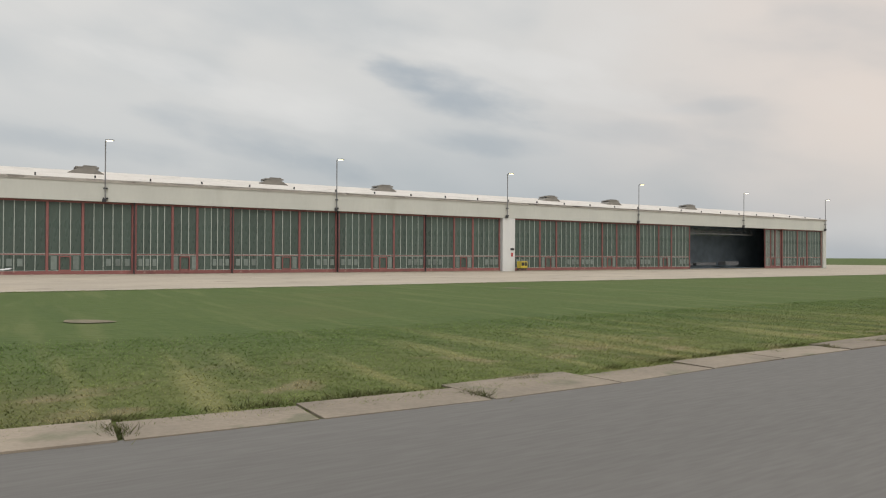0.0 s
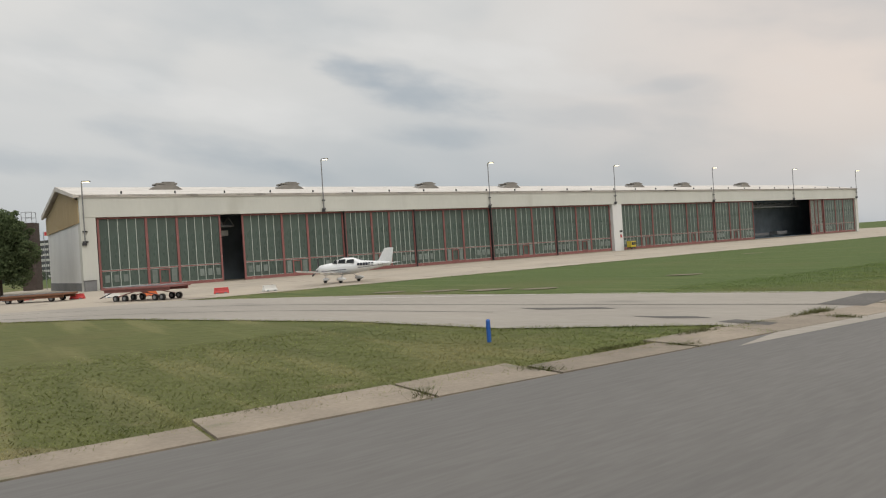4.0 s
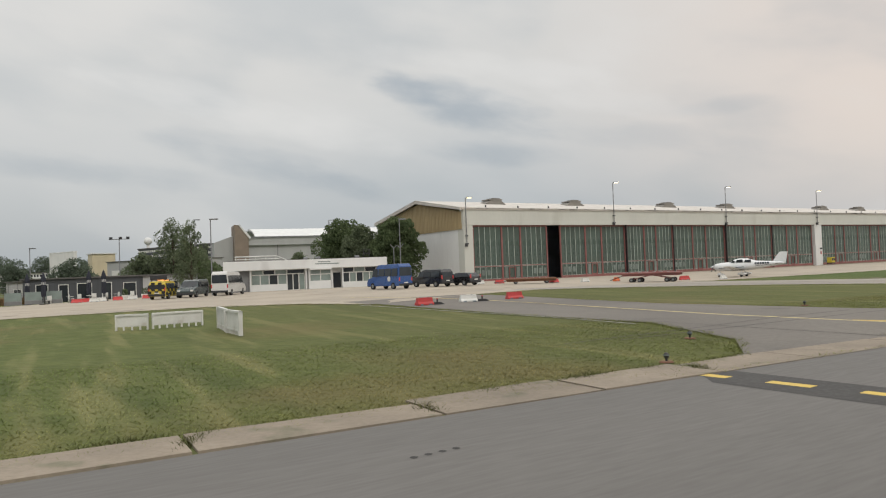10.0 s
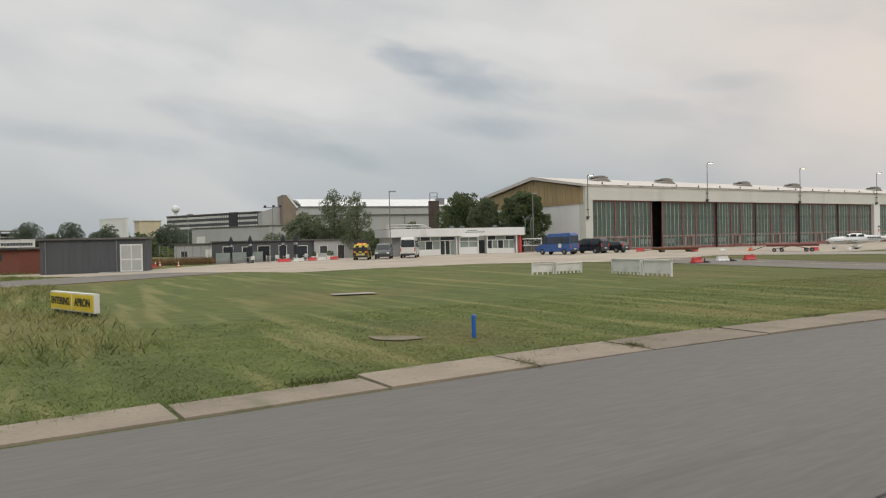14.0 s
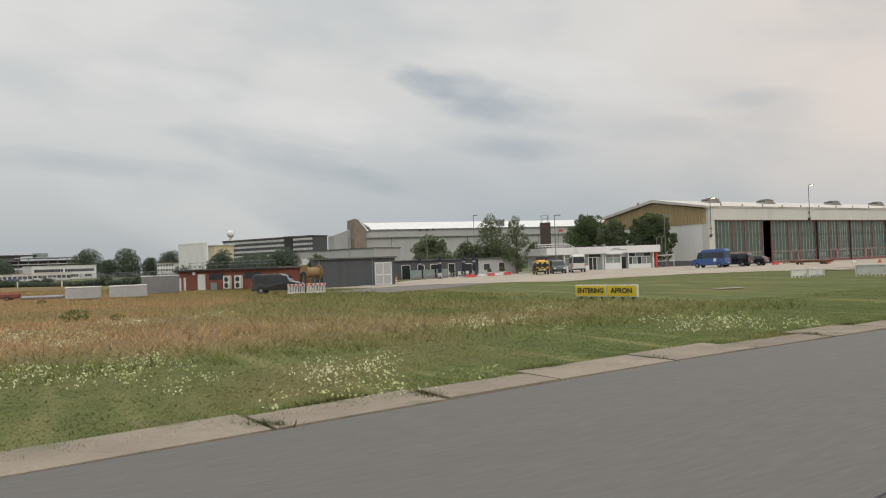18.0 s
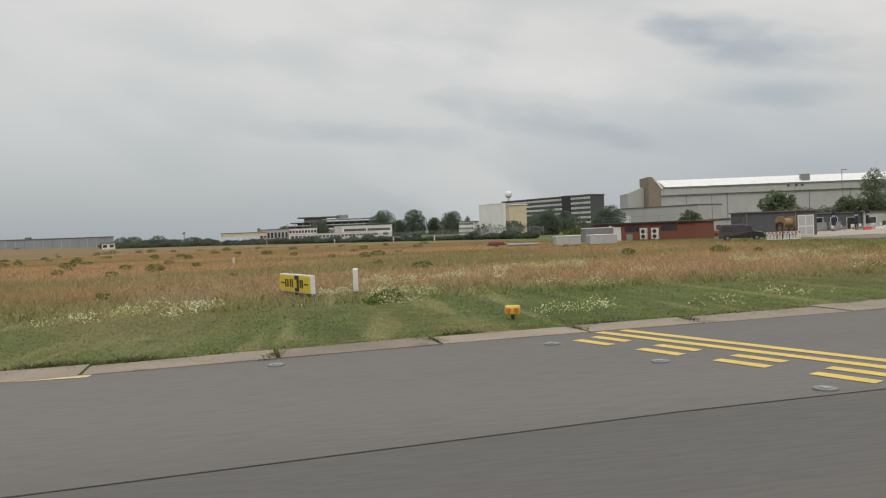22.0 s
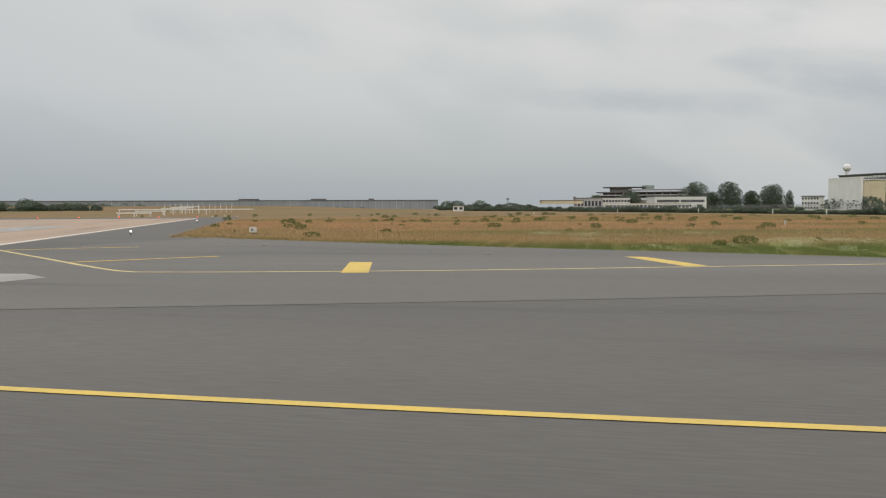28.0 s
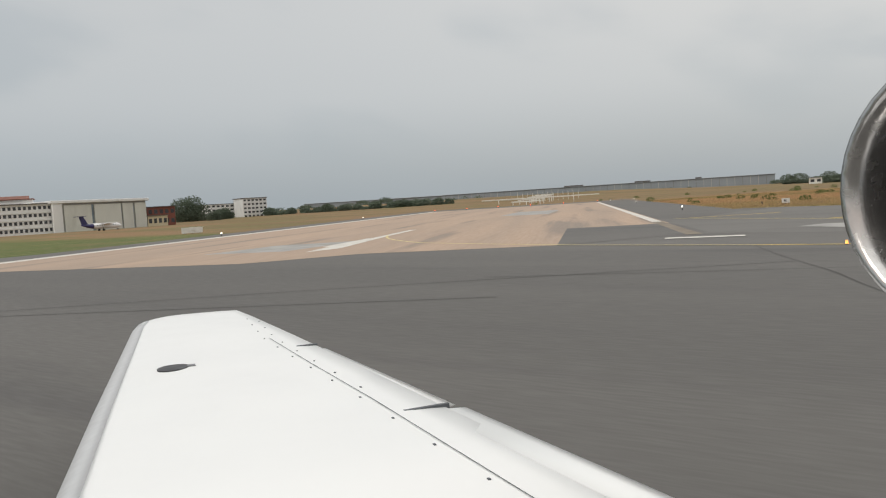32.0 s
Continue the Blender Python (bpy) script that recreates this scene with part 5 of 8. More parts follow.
for (x, y), a, pt in (((-66.4, -13.7), 52, "red_plastic"), ((-64.4, -11.3), 40, "white_plastic"), ((-62.1, -8.6), 40, "red_plastic")):
    barrier(x, y, a, pt, ("red" if pt[0] == "r" else "white") + " water-filled plastic barrier closing the taxiway stub", "barriers on the stub")
far_bars = (((-64.7, 27.9), "red_plastic"), ((-71.4, 29.9), "red_plastic"), ((-61.2, 27.5), "white_plastic"), ((-57.8, 27.5), "orange_plastic"), ((-50.8, 26.0), "red_plastic"), ((-73.6, 29.3), "white_plastic"), ((-47.0, 26.1), "white_plastic"))
for k, ((x, y), pt) in enumerate(far_bars):
    barrier(x, y, 20 + k * 17 % 60, pt, {"r": "red", "w": "white", "o": "orange"}[pt[0]] + " plastic barrier standing on the apron", "barriers on the apron")
cafe_bars = (((-115.6, 13.1), "red_plastic"), ((-114.3, 14.1), "white_plastic"), ((-113.0, 15.2), "red_plastic"), ((-112.4, 16.9), "white_plastic"), ((-111.1, 17.8), "red_plastic"), ((-115.6, 11.8), "red_plastic"), ((-113.7, 12.4), "white_plastic"))
for k, ((x, y), pt) in enumerate(cafe_bars):
    barrier(x, y, 28 + 5 * (k % 3), pt, ("red" if pt[0] == "r" else "white") + " plastic barrier in front of the terrace", "barriers by the terrace")


def beacon(x, y):
    b = thing("beacon", x, y, 0, "small red warning light on a black rubber foot", "warning light", "stub warning lights")
    part("foot", loft([[(0.45 * math.cos(a), 0.3 * math.sin(a), 0.02) for a in np.linspace(0, 6.283, 10, endpoint=False)], [(0.25 * math.cos(a), 0.18 * math.sin(a), 0.14) for a in np.linspace(0, 6.283, 10, endpoint=False)]]), "tyre", b)
    part("lamp_body", tubes(((0, 0, 0.14), (0, 0, 0.30), 0.05)), "dark_steel", b)
    part("lens", tubes(((0, 0, 0.30), (0, 0, 0.36), 0.05, 0.03)), "red_plastic", b)


for x, y in ((-65.8, -13.1), (-63.7, -10.6)):
    beacon(x, y)

gp = thing("ground_power_unit", *hang(89.4, -1.9), 48.5, "yellow steel power unit by the white pier", "power unit", z=gz(-70, 60))
part("housing", boxes((-0.9, 0.9, -0.7, 0.7, 0.45, 1.95), bevel=0.06), "yellow_steel", gp)
part("grille", boxes((-0.75, 0.05, -0.725, -0.69, 1.0, 1.7), (0.2, 0.75, -0.725, -0.69, 1.0, 1.7)), "dark_steel", gp)
part("chassis", boxes((-0.85, 0.85, -0.6, 0.6, 0.25, 0.45)), "dark_steel", gp)
for sx in (-0.6, 0.6):
    for sgn in (-1, 1):
        wheel(gp, sx, sgn * 0.6, 0.22, 0.14)
gp.matrix_world = pose(*hang(89.4, -1.9), gz(-70, 60), 0, 0, 48.5) @ Matrix.Scale(0.74, 4)
wb = thing("wall_box", *hang(88.6, -0.45), 48.5, "small dark box on the white pier", "wall box", z=gz(-70, 60) + 3.2)
part("case", boxes((-0.35, 0.35, 0.05, 0.2, 0.0, 0.35)), "dark_steel", wb)
part("notice", boxes((-0.22, 0.12, 0.06, 0.12, -1.0, -0.4)), "red_plastic", wb)
base = thing("generator_box", *hang(-1.0, -1.1), 48.5, "low grey cabinet at the hangar's corner", "cabinet")
part("case", boxes((-0.7, 0.5, -0.5, 0.4, 0.0, 1.15), bevel=0.03), "mid_grey", base)
part("lid", boxes((-0.75, 0.55, -0.55, 0.45, 1.15, 1.22)), "roof_felt", base)

# ---- white panels standing on the grass ----


def lawn_board(a, b, group, top=0.94):
    a, b = Vector(a), Vector(b)
    d = b - a
    e = thing("lawn_board", a.x, a.y, math.degrees(math.atan2(d.y, d.x)), "white slatted frame panel standing on the grass", "panel", group)
    ln = d.length
    part("face", boxes((0.06, ln - 0.06, -0.04, 0.04, 0.223, top - 0.08)), "white_plastic", e)
    part("top_rail", boxes((0, ln, -0.09, 0.06, top - 0.08, top)), "white_plastic", e)
    for x in (0.0, ln - 0.07):
        part("end_post", boxes((x, x + 0.07, -0.10, 0.06, 0.0, top - 0.01)), "white_plastic", e)
    n = max(3, int(ln / 0.32))
    for k in range(1, n):
        x = ln * k / n
        part("slat", boxes((x - 0.035, x + 0.035, -0.045, 0.03, 0.0, 0.16)), "white_plastic", e)
    part("bottom_rail", boxes((0.07, ln - 0.07, -0.05, 0.03, 0.16, 0.22)), "white_plastic", e)


for a, b in (((-76.8, -26.6), (-75.55, -25.95)), ((-75.45, -25.85), (-74.0, -24.1))):
    lawn_board(a, b, "panels far pair", 0.72)
for a, b in (((-71.9, -25.9), (-70.15, -27.95)), ((-70.05, -28.05), (-68.5, -29.5))):
    lawn_board(a, b, "panels near pair")
sheet("manhole_slab", [(-83.1, -41.9), (-81.4, -40.9), (-82.0, -40.4), (-83.6, -41.4)], 0.05, "patch", label="pale concrete slab sunk in the grass", category="slab")
for x, y, r in ((-35.5, 18.0) + (1.0,), (-32.2, 17.0) + (1.1,), (-29.3, 15.9) + (1.3,), (-26.5, 14.8) + (1.0,), (-18.8, 21.0) + (1.0,), (-9.2, 53.4) + (1.0,), (-75.5, -54.7, 0.7)):
    pts = [(x + r * (1 + 0.2 * math.sin(3 * a)) * math.cos(a), y + 0.6 * r * math.sin(a)) for a in np.linspace(0, 6.283, 11, endpoint=False)]
    sheet("bare_patch", pts, 0.012, "soil", label="bare stony patch in the grass", category="patch")

# ---- low white building ----
lowb = thing("low_building", -106.6, 26.6, 33.8, "single-storey white flat-roofed building with shop windows", "building")
BW = 21.3
part("back_wall", boxes((0.6, BW - 0.6, 0.6, 9.0, 0.0, 2.9)), "white_wall", lowb)
part("fascia", boxes((0, BW, -0.55, 9.4, 2.78, 3.98), bevel=0.03), "white_wall", lowb, "deep plain white roof fascia")
part("roof", boxes((0.1, BW - 0.1, -0.45, 9.3, 3.98, 4.04)), "roof_felt", lowb)
part("plinth", boxes((3.4, 8.0, 0.2, 0.5, 0.0, 0.85)), "white_wall", lowb)
part("plinth", boxes((10.9, 13.7, -0.25, 0.5, 0.0, 1.1)), "white_wall", lowb)
part("plinth", boxes((15.3, 19.9, 0.2, 0.5, 0.0, 0.8)), "white_wall", lowb)
for x in (3.25, 10.35, 10.75, 13.75, 15.2, 20.0):
    part("pier", boxes((x, x + 0.16, -0.2, 0.6, 0.0, 2.78)), "white_wall", lowb)
part("canopy", boxes((10.9, 13.75, -0.8, -0.56, 2.62, 2.82)), "white_wall", lowb)


def glazing(x0, x1, z0, z1, n, y, pale_panes=()):
    st = (x1 - x0) / n
    for k in range(n):
        w = part("window", boxes((x0 + k * st + 0.05, x0 + (k + 1) * st - 0.05, y, y + 0.05, z0 + 0.05, z1 - 0.05)), "pale_green" if k in pale_panes else "window", lowb)
        part("frame", boxes((x0 + k * st, x0 + k * st + 0.06, y - 0.04, y + 0.07, z0, z1), (x0 + (k + 1) * st - 0.06, x0 + (k + 1) * st, y - 0.04, y + 0.07, z0, z1), (x0 + k * st + 0.06, x0 + (k + 1) * st - 0.06, y - 0.04, y + 0.07, z0, z0 + 0.06), (x0 + k * st + 0.06, x0 + (k + 1) * st - 0.06, y - 0.04, y + 0.07, z1 - 0.06, z1)), "white_plastic", w)


glazing(3.45, 7.95, 0.85, 2.15, 4, 0.3, (0, 1, 3))
glazing(3.45, 7.95, 2.15, 2.78, 3, 0.3, (0, 2))
glazing(8.0, 10.3, 0.05, 2.2, 3, 0.4, (2,))
glazing(8.0, 10.3, 2.2, 2.78, 1, 0.4)
glazing(10.95, 13.7, 1.1, 2.0, 2, -0.15, (0, 1))
glazing(10.95, 13.7, 2.0, 2.6, 2, -0.15, (0, 1))
glazing(14.0, 15.15, 0.05, 2.2, 1, 0.4)
glazing(15.35, 19.9, 0.8, 2.1, 5, 0.3, (1, 3, 4))
glazing(15.35, 19.9, 2.1, 2.78, 3, 0.3, (1,))
part("dark_recess", boxes((0.7, 3.2, 0.4, 0.58, 0.0, 2.78)), "mid_grey", lowb)
for x in (20.55,):
    part("red_column", boxes((x, x + 0.35, -0.15, 0.25, 0.0, 2.78)), "red_plastic", lowb, "bright red column")
part("lean_to", boxes((BW, BW + 3.2, 0.3, 0.42, 2.1, 2.25), (BW + 3.1, BW + 3.2, 0.3, 0.42, 0.0, 2.1), (BW, BW + 3.2, 0.31, 0.41, 1.1, 1.18)), "white_plastic", lowb, "white framed lean-to")
part("lettering_bar", boxes((11.6, 14.8, -0.565, -0.552, 3.3, 3.42), (12.0, 13.6, -0.565, -0.552, 3.56, 3.68)), "pale_green", lowb)
for y in (6.8, 8.2):
    part("roof_rack_rail", tubes(((1.6, y, 4.75), (7.2, y, 4.75), 0.08), ((7.2, y, 4.75), (8.6, y, 4.12), 0.08), ((1.6, y, 4.38), (7.6, y, 4.38), 0.06), seg=8), "white_plastic", lowb, "long white pipe rack on the roof")
    for k in range(5):
        part("roof_rack_post", tubes(((1.7 + 1.35 * k, y, 4.03), (1.7 + 1.35 * k, y, 4.75), 0.05), seg=6), "white_plastic", lowb)
for x in (10.5, 12.2, 17.6):
    part("roof_vent", boxes((x, x + 0.6, 3.0, 3.6, 4.0, 4.4), bevel=0.05), "galv", lowb)
part("roof_ladder", tubes(((18.6, 2, 4.0), (18.6, 2, 5.2), 0.04), ((19.4, 2, 4.0), (19.4, 2, 5.2), 0.04), ((18.6, 2, 5.2), (19.4, 2, 5.2), 0.04), ((18.6, 2, 4.6), (19.4, 2, 4.6), 0.03)), "dark_steel", lowb)

# ---- terrace with folded parasols ----


def shed_block(name, x, y, turn, ln, dp, ht, mat, label, openings=(), roof="roof_felt", category="building"):
    e = thing(name, x, y, turn, label, category)
    part("wall", boxes((0, ln, 0, dp, -0.4, ht)), mat, e)
    part("roof", boxes((-0.25, ln + 0.25, -0.3, dp + 0.2, ht, ht + 0.18), bevel=0.02), roof, e)
    for x0, x1, z0, z1, kind in openings:
        w = part("door" if z0 < 0.3 else "window", boxes((x0 + 0.06, x1 - 0.06, -0.03, 0.05, z0, z1 - 0.06)), kind, e)
        part("frame", boxes((x0, x0 + 0.08, -0.06, 0.04, z0, z1), (x1 - 0.08, x1, -0.06, 0.04, z0, z1), (x0 + 0.08, x1 - 0.08, -0.06, 0.04, z1 - 0.08, z1)), "white_plastic", w)
    return e


cx, cy = (-130.9, 19.0)
shed_block("terrace_building", cx, cy, 28, 15.0, 6, 3.0, "anthracite", "low dark building with white-framed glass doors behind the terrace", ((1.5, 3.0, 0.0, 2.4, "window"), (4.2, 5.4, 0.0, 2.3, "window"), (6.4, 8.2, 0.0, 2.4, "window"), (9.4, 10.6, 0.0, 2.4, "window"), (12.0, 13.6, 0.0, 2.3, "window")))
cx, cy = (-117.8, 25.3)
shed_block("container_cabin", cx, cy, 22, 6.2, 3.2, 2.75, "grey_wall", "grey cabin with a sloping pale roof beside the terrace", ((0.8, 2.0, 0.9, 2.0, "window_soft"), (3.4, 4.5, 0.0, 2.1, "window_soft")))
cx, cy = (-145.1, 29.4)
shed_block("pale_cabin", cx, cy, 20, 8.0, 4, 2.9, "grey_wall", "pale grey cabin behind the fence", ((1.0, 2.2, 0.9, 1.9, "window_soft"), (5.0, 6.0, 0.0, 2.1, "white_plastic")))
shed_block("flat_grey_hall", -202.8, 114.5, -12.6, 30.6, 14, 7.8, "grey_wall", "plain grey flat-roofed hall behind the terrace", ((2.0, 5.5, 2.6, 5.4, "white_plastic"),))


def parasol(x, y):
    p = thing("parasol", x, y, 0, "folded dark parasol with pale bands on the terrace", "parasol", "folded parasols")
    part("pole", tubes(((0, 0, 0), (0, 0, 3.7), 0.035)), "galv", p)
    part("base", boxes((-0.35, 0.35, -0.35, 0.35, 0, 0.1), bevel=0.02), "dark_steel", p)
    rings = []
    for z, r in ((0.9, 0.20), (1.3, 0.24), (2.0, 0.20), (2.8, 0.24), (3.2, 0.17), (3.6, 0.05)):
        rings.append([(r * (1 + 0.25 * (k % 2)) * math.cos(k * math.pi / 8), r * (1 + 0.25 * (k % 2)) * math.sin(k * math.pi / 8), z) for k in range(16)])
    part("cover", loft(rings), "navy_cloth", p)
    part("cover_band", tubes(((0, 0, 2.25), (0, 0, 2.55), 0.255), seg=12), "grey_wall", p)


for q in ((-123.9, 13.1), (-120.2, 11.8), (-117.6, 15.8), (-116.1, 16.5)):
    parasol(*q)


def terrace_chair(x, y, turn):
    c = thing("terrace_chair", x, y, turn, "white plastic chair on the terrace", "chair", "terrace chairs")
    part("seat", boxes((-0.25, 0.25, -0.25, 0.25, 0.42, 0.47), bevel=0.015), "white_plastic", c)
    part("backrest", boxes((-0.25, 0.25, 0.22, 0.27, 0.47, 0.95), bevel=0.015), "white_plastic", c)
    for sx in (-0.22, 0.22):
        for sy in (-0.22, 0.22):
            part("leg", tubes(((sx, sy, 0), (sx, sy, 0.42), 0.025), seg=6), "white_plastic", c)


for k, q in enumerate(((-120.5, 12.8), (-120.1, 13.9), (-119.5, 15.1), (-118.0, 15.0), (-117.3, 16.2), (-116.7, 17.3), (-115.7, 18.1), (-114.4, 19.1))):
    terrace_chair(*q, 30 + 50 * k)


def wind_screen(x, y, turn):
    e = thing("wind_screen", x, y, turn, "low glass wind screen in a grey frame on the terrace", "wind screen", "terrace wind screens")
    part("pane", boxes((0.05, 1.75, -0.015, 0.015, 0.55, 1.5)), "pale_green", e)
    part("panel", boxes((0.05, 1.75, -0.02, 0.02, 0.08, 0.5)), "mid_grey", e)
    for sx in (0.0, 1.75):
        part("post", boxes((sx, sx + 0.05, -0.03, 0.03, 0, 1.55)), "galv", e)
    part("rail", boxes((0.05, 1.75, -0.03, 0.03, 0.5, 0.55)), "galv", e)


def terrace_table(x, y):
    e = thing("terrace_table", x, y, 0, "small round white table on the terrace", "table", "terrace tables")
    part("tabletop", tubes(((0, 0, 0.70), (0, 0, 0.74), 0.4), seg=16), "white_plastic", e)
    part("stem", tubes(((0, 0, 0.04), (0, 0, 0.70), 0.035)), "galv", e)
    part("foot", tubes(((0, 0, 0), (0, 0, 0.04), 0.24), seg=14), "dark_steel", e)


def planter(x, y, turn, ln):
    e = thing("planter", x, y, turn, "pale square planter with a clipped green bush", "planter", "terrace planters")
    part("tub", loft([[(-q * ln, -q, z), (q * ln, -q, z), (q * ln, q, z), (-q * ln, q, z)] for q, z in ((0.26, 0.0), (0.32, 0.55))]), "white_plastic", e)
    leaf_cloud("bush", [(0, 0, 0.85, 0.34 * ln, 0.34, 0.42)], 500, 0.06, "leaf", e, 7)


for k in range(3):
    wind_screen(-124.6 + 1.75 * k, 10.6 + 1.12 * k, 32 + 3 * (k % 2))
for q in ((-121.8, 14.2), (-119.0, 14.4), (-116.9, 15.2), (-115.2, 17.6), (-122.9, 12.4)):
    terrace_table(*q)
for k, q in enumerate(((-113.9, 17.4), (-112.2, 18.9))):
    planter(*q, 32, 1.0 + 0.5 * (k % 2))


def fence_post(e, x, y):
    z = gz(x, y)
    part("post", tubes(((x, y, z), (x, y, z + 2.3), 0.04), ((x, y, z + 2.3), (x + 0.3, y - 0.25, z + 2.7), 0.03), ((x, y, z + 2.3), (x - 0.3, y + 0.25, z + 2.7), 0.03), seg=6), "galv", e)


fence = tagged(new("perimeter_fence"), "grey mesh fence with forked posts behind the terrace", "fence")
f0, f1 = Vector((-144.7, 17.8)), Vector((-133.5, 22.1))
for k in range(11):
    q = f0.lerp(f1, k / 10)
    fence_post(fence, q.x, q.y)
for z in np.arange(0.15, 2.35, 0.3):
    g0 = gz(*f0)
    part("wire", tubes(((f0.x, f0.y, g0 + z), (f1.x, f1.y, gz(*f1) + z), 0.012), seg=4), "galv", fence)

# ---- dark cabin, brick shed and what stands round them ----
cab = shed_block("dark_cabin", -126.9, -15.2, 33, 9.7, 5.0, 3.35, "anthracite", "anthracite cabin with a white-framed gate", ())
gate = part("gate", boxes((7.2, 9.3, -0.06, 0.02, 0.1, 2.85)), "white_plastic", cab, "white gate with four grey mesh fields")
for sx in (7.33, 8.3):
    for z0 in (0.25, 1.4):
        part("gate_field", boxes((sx, sx + 0.86, -0.075, -0.055, z0, z0 + (1.3 if z0 > 1 else 1.0))), "grey_wall", gate)
for sx in (0.5, 6.9):
    part("downpipe", tubes(((sx, -0.08, 0), (sx, -0.08, 3.3), 0.05)), "galv", cab)
part("threshold", boxes((5.4, 12.0, -1.8, -0.1, -0.1, 0.12)), "patch", cab)
for k in range(12):
    part("cladding_rib", boxes((0.3 + k * 0.56, 0.36 + k * 0.56, -0.03, 0.01, 0.0, 3.3)), "anthracite", cab)
shed = thing("brick_shed", -152.9, -7.2, -9.0, "long low red brick shed with a flat roof and pale doors", "shed")
part("wall", boxes((0, 18.0, 0, 6, -0.3, 2.75)), "brick", shed)
part("roof", boxes((-0.3, 18.3, -0.35, 6.2, 2.75, 2.98), bevel=0.02), "roof_felt", shed)
part("eaves_board", boxes((-0.3, 18.3, -0.36, -0.352, 2.72, 2.9)), "dark_steel", shed)
for x0, x1, z1, mt in ((3.9, 5.3, 2.3, "white_wall"), (6.3, 7.4, 1.1, "pale_green"), (0.3, 0.7, 1.9, "white_plastic"), (1.2, 1.6, 1.9, "white_plastic")):
    part("door", boxes((x0, x1, -0.05, 0.03, 0.0, z1)), mt, shed, "pale painted door")
part("window", boxes((6.0, 8.6, -0.03, 0.03, 1.5, 2.35)), "window_soft", shed)
part("window", boxes((12.4, 15.2, -0.03, 0.03, 1.5, 2.35)), "window_soft", shed)
for x0 in (9.0, 11.0):
    ac = part("cooling_unit", boxes((x0, x0 + 1.15, -0.5, -0.06, 0.25, 2.0), bevel=0.03), "white_plastic", shed, "white cooling unit with round fans")
    for z in (0.7, 1.5):
        part("fan", tubes(((x0 + 0.58, -0.52, z), (x0 + 0.58, -0.5, z), 0.34), seg=14), "dark_steel", ac)
part("lamp", boxes((3.2, 3.6, -0.3, -0.05, 2.2, 2.6), bevel=0.03), "white_plastic", shed)
for sx in np.arange(1, 18, 2.6):
    part("roof_rail_post", tubes(((sx, 1.2, 2.98), (sx, 1.2, 3.9), 0.03), seg=6), "galv", shed)
part("roof_rail", tubes(((1, 1.2, 3.9), (16.6, 1.2, 3.9), 0.03), ((1, 1.2, 3.5), (16.6, 1.2, 3.5), 0.025), seg=6), "galv", shed)


def crate(x, y, turn, ln, dp, ht, mat, label):
    c = thing("grey_container", x, y, turn, label, "container")
    part("body", boxes((-ln / 2, ln / 2, -dp / 2, dp / 2, 0.1, ht), bevel=0.04), mat, c)
    part("lid", boxes((-ln / 2 - 0.05, ln / 2 + 0.05, -dp / 2 - 0.05, dp / 2 + 0.05, ht, ht + 0.1), bevel=0.03), "white_wall", c)
    part("skid", boxes((-ln / 2 + 0.2, ln / 2 - 0.2, -dp / 2 + 0.2, -dp / 2 + 0.4, 0, 0.1), (-ln / 2 + 0.2, ln / 2 - 0.2, dp / 2 - 0.4, dp / 2 - 0.2, 0, 0.1)), "dark_steel", c)


cx, cy = -144.5, -32.6
crate(cx, cy, 42, 3.3, 1.8, 1.25, "grey_wall", "pale grey flat container in the grass")
cx, cy = -140.4, -30.8
crate(cx, cy, 42, 3.6, 1.8, 1.25, "grey_wall", "pale grey flat container beside the brick shed")
cx, cy = (-147.4, -17.4)
crate(cx, cy, 40, 4.4, 2.4, 2.2, "mid_grey", "grey container standing behind the flat ones")

drum = thing("cable_drum", -117.7, -33.0, -30, "yellowish rust-brown cable drum raised on a steel cradle", "drum")
for sgn in (-1, 1):
    part("flange", tubes(((0, sgn * 0.78, 1.95), (0, sgn * 0.70, 1.95), 0.72), seg=22), "drum_wood", drum)
    part("cradle", boxes((-0.45, -0.3, sgn * 0.9 - 0.06, sgn * 0.9 + 0.06, 0, 1.9), (0.3, 0.45, sgn * 0.9 - 0.06, sgn * 0.9 + 0.06, 0, 1.9), (-0.3, 0.3, sgn * 0.9 - 0.06, sgn * 0.9 + 0.06, 1.8, 1.98)), "dark_steel", drum)
part("core", tubes(((0, -0.70, 1.95), (0, 0.70, 1.95), 0.48), seg=18), "drum_wood", drum)
part("axle", tubes(((0, -1.0, 1.95), (0, 1.0, 1.95), 0.07), seg=10), "dark_steel", drum)

sheet("service_road", ROAD, 0.012, "asphalt_old", label="short grey service road to the cabin", category="road")
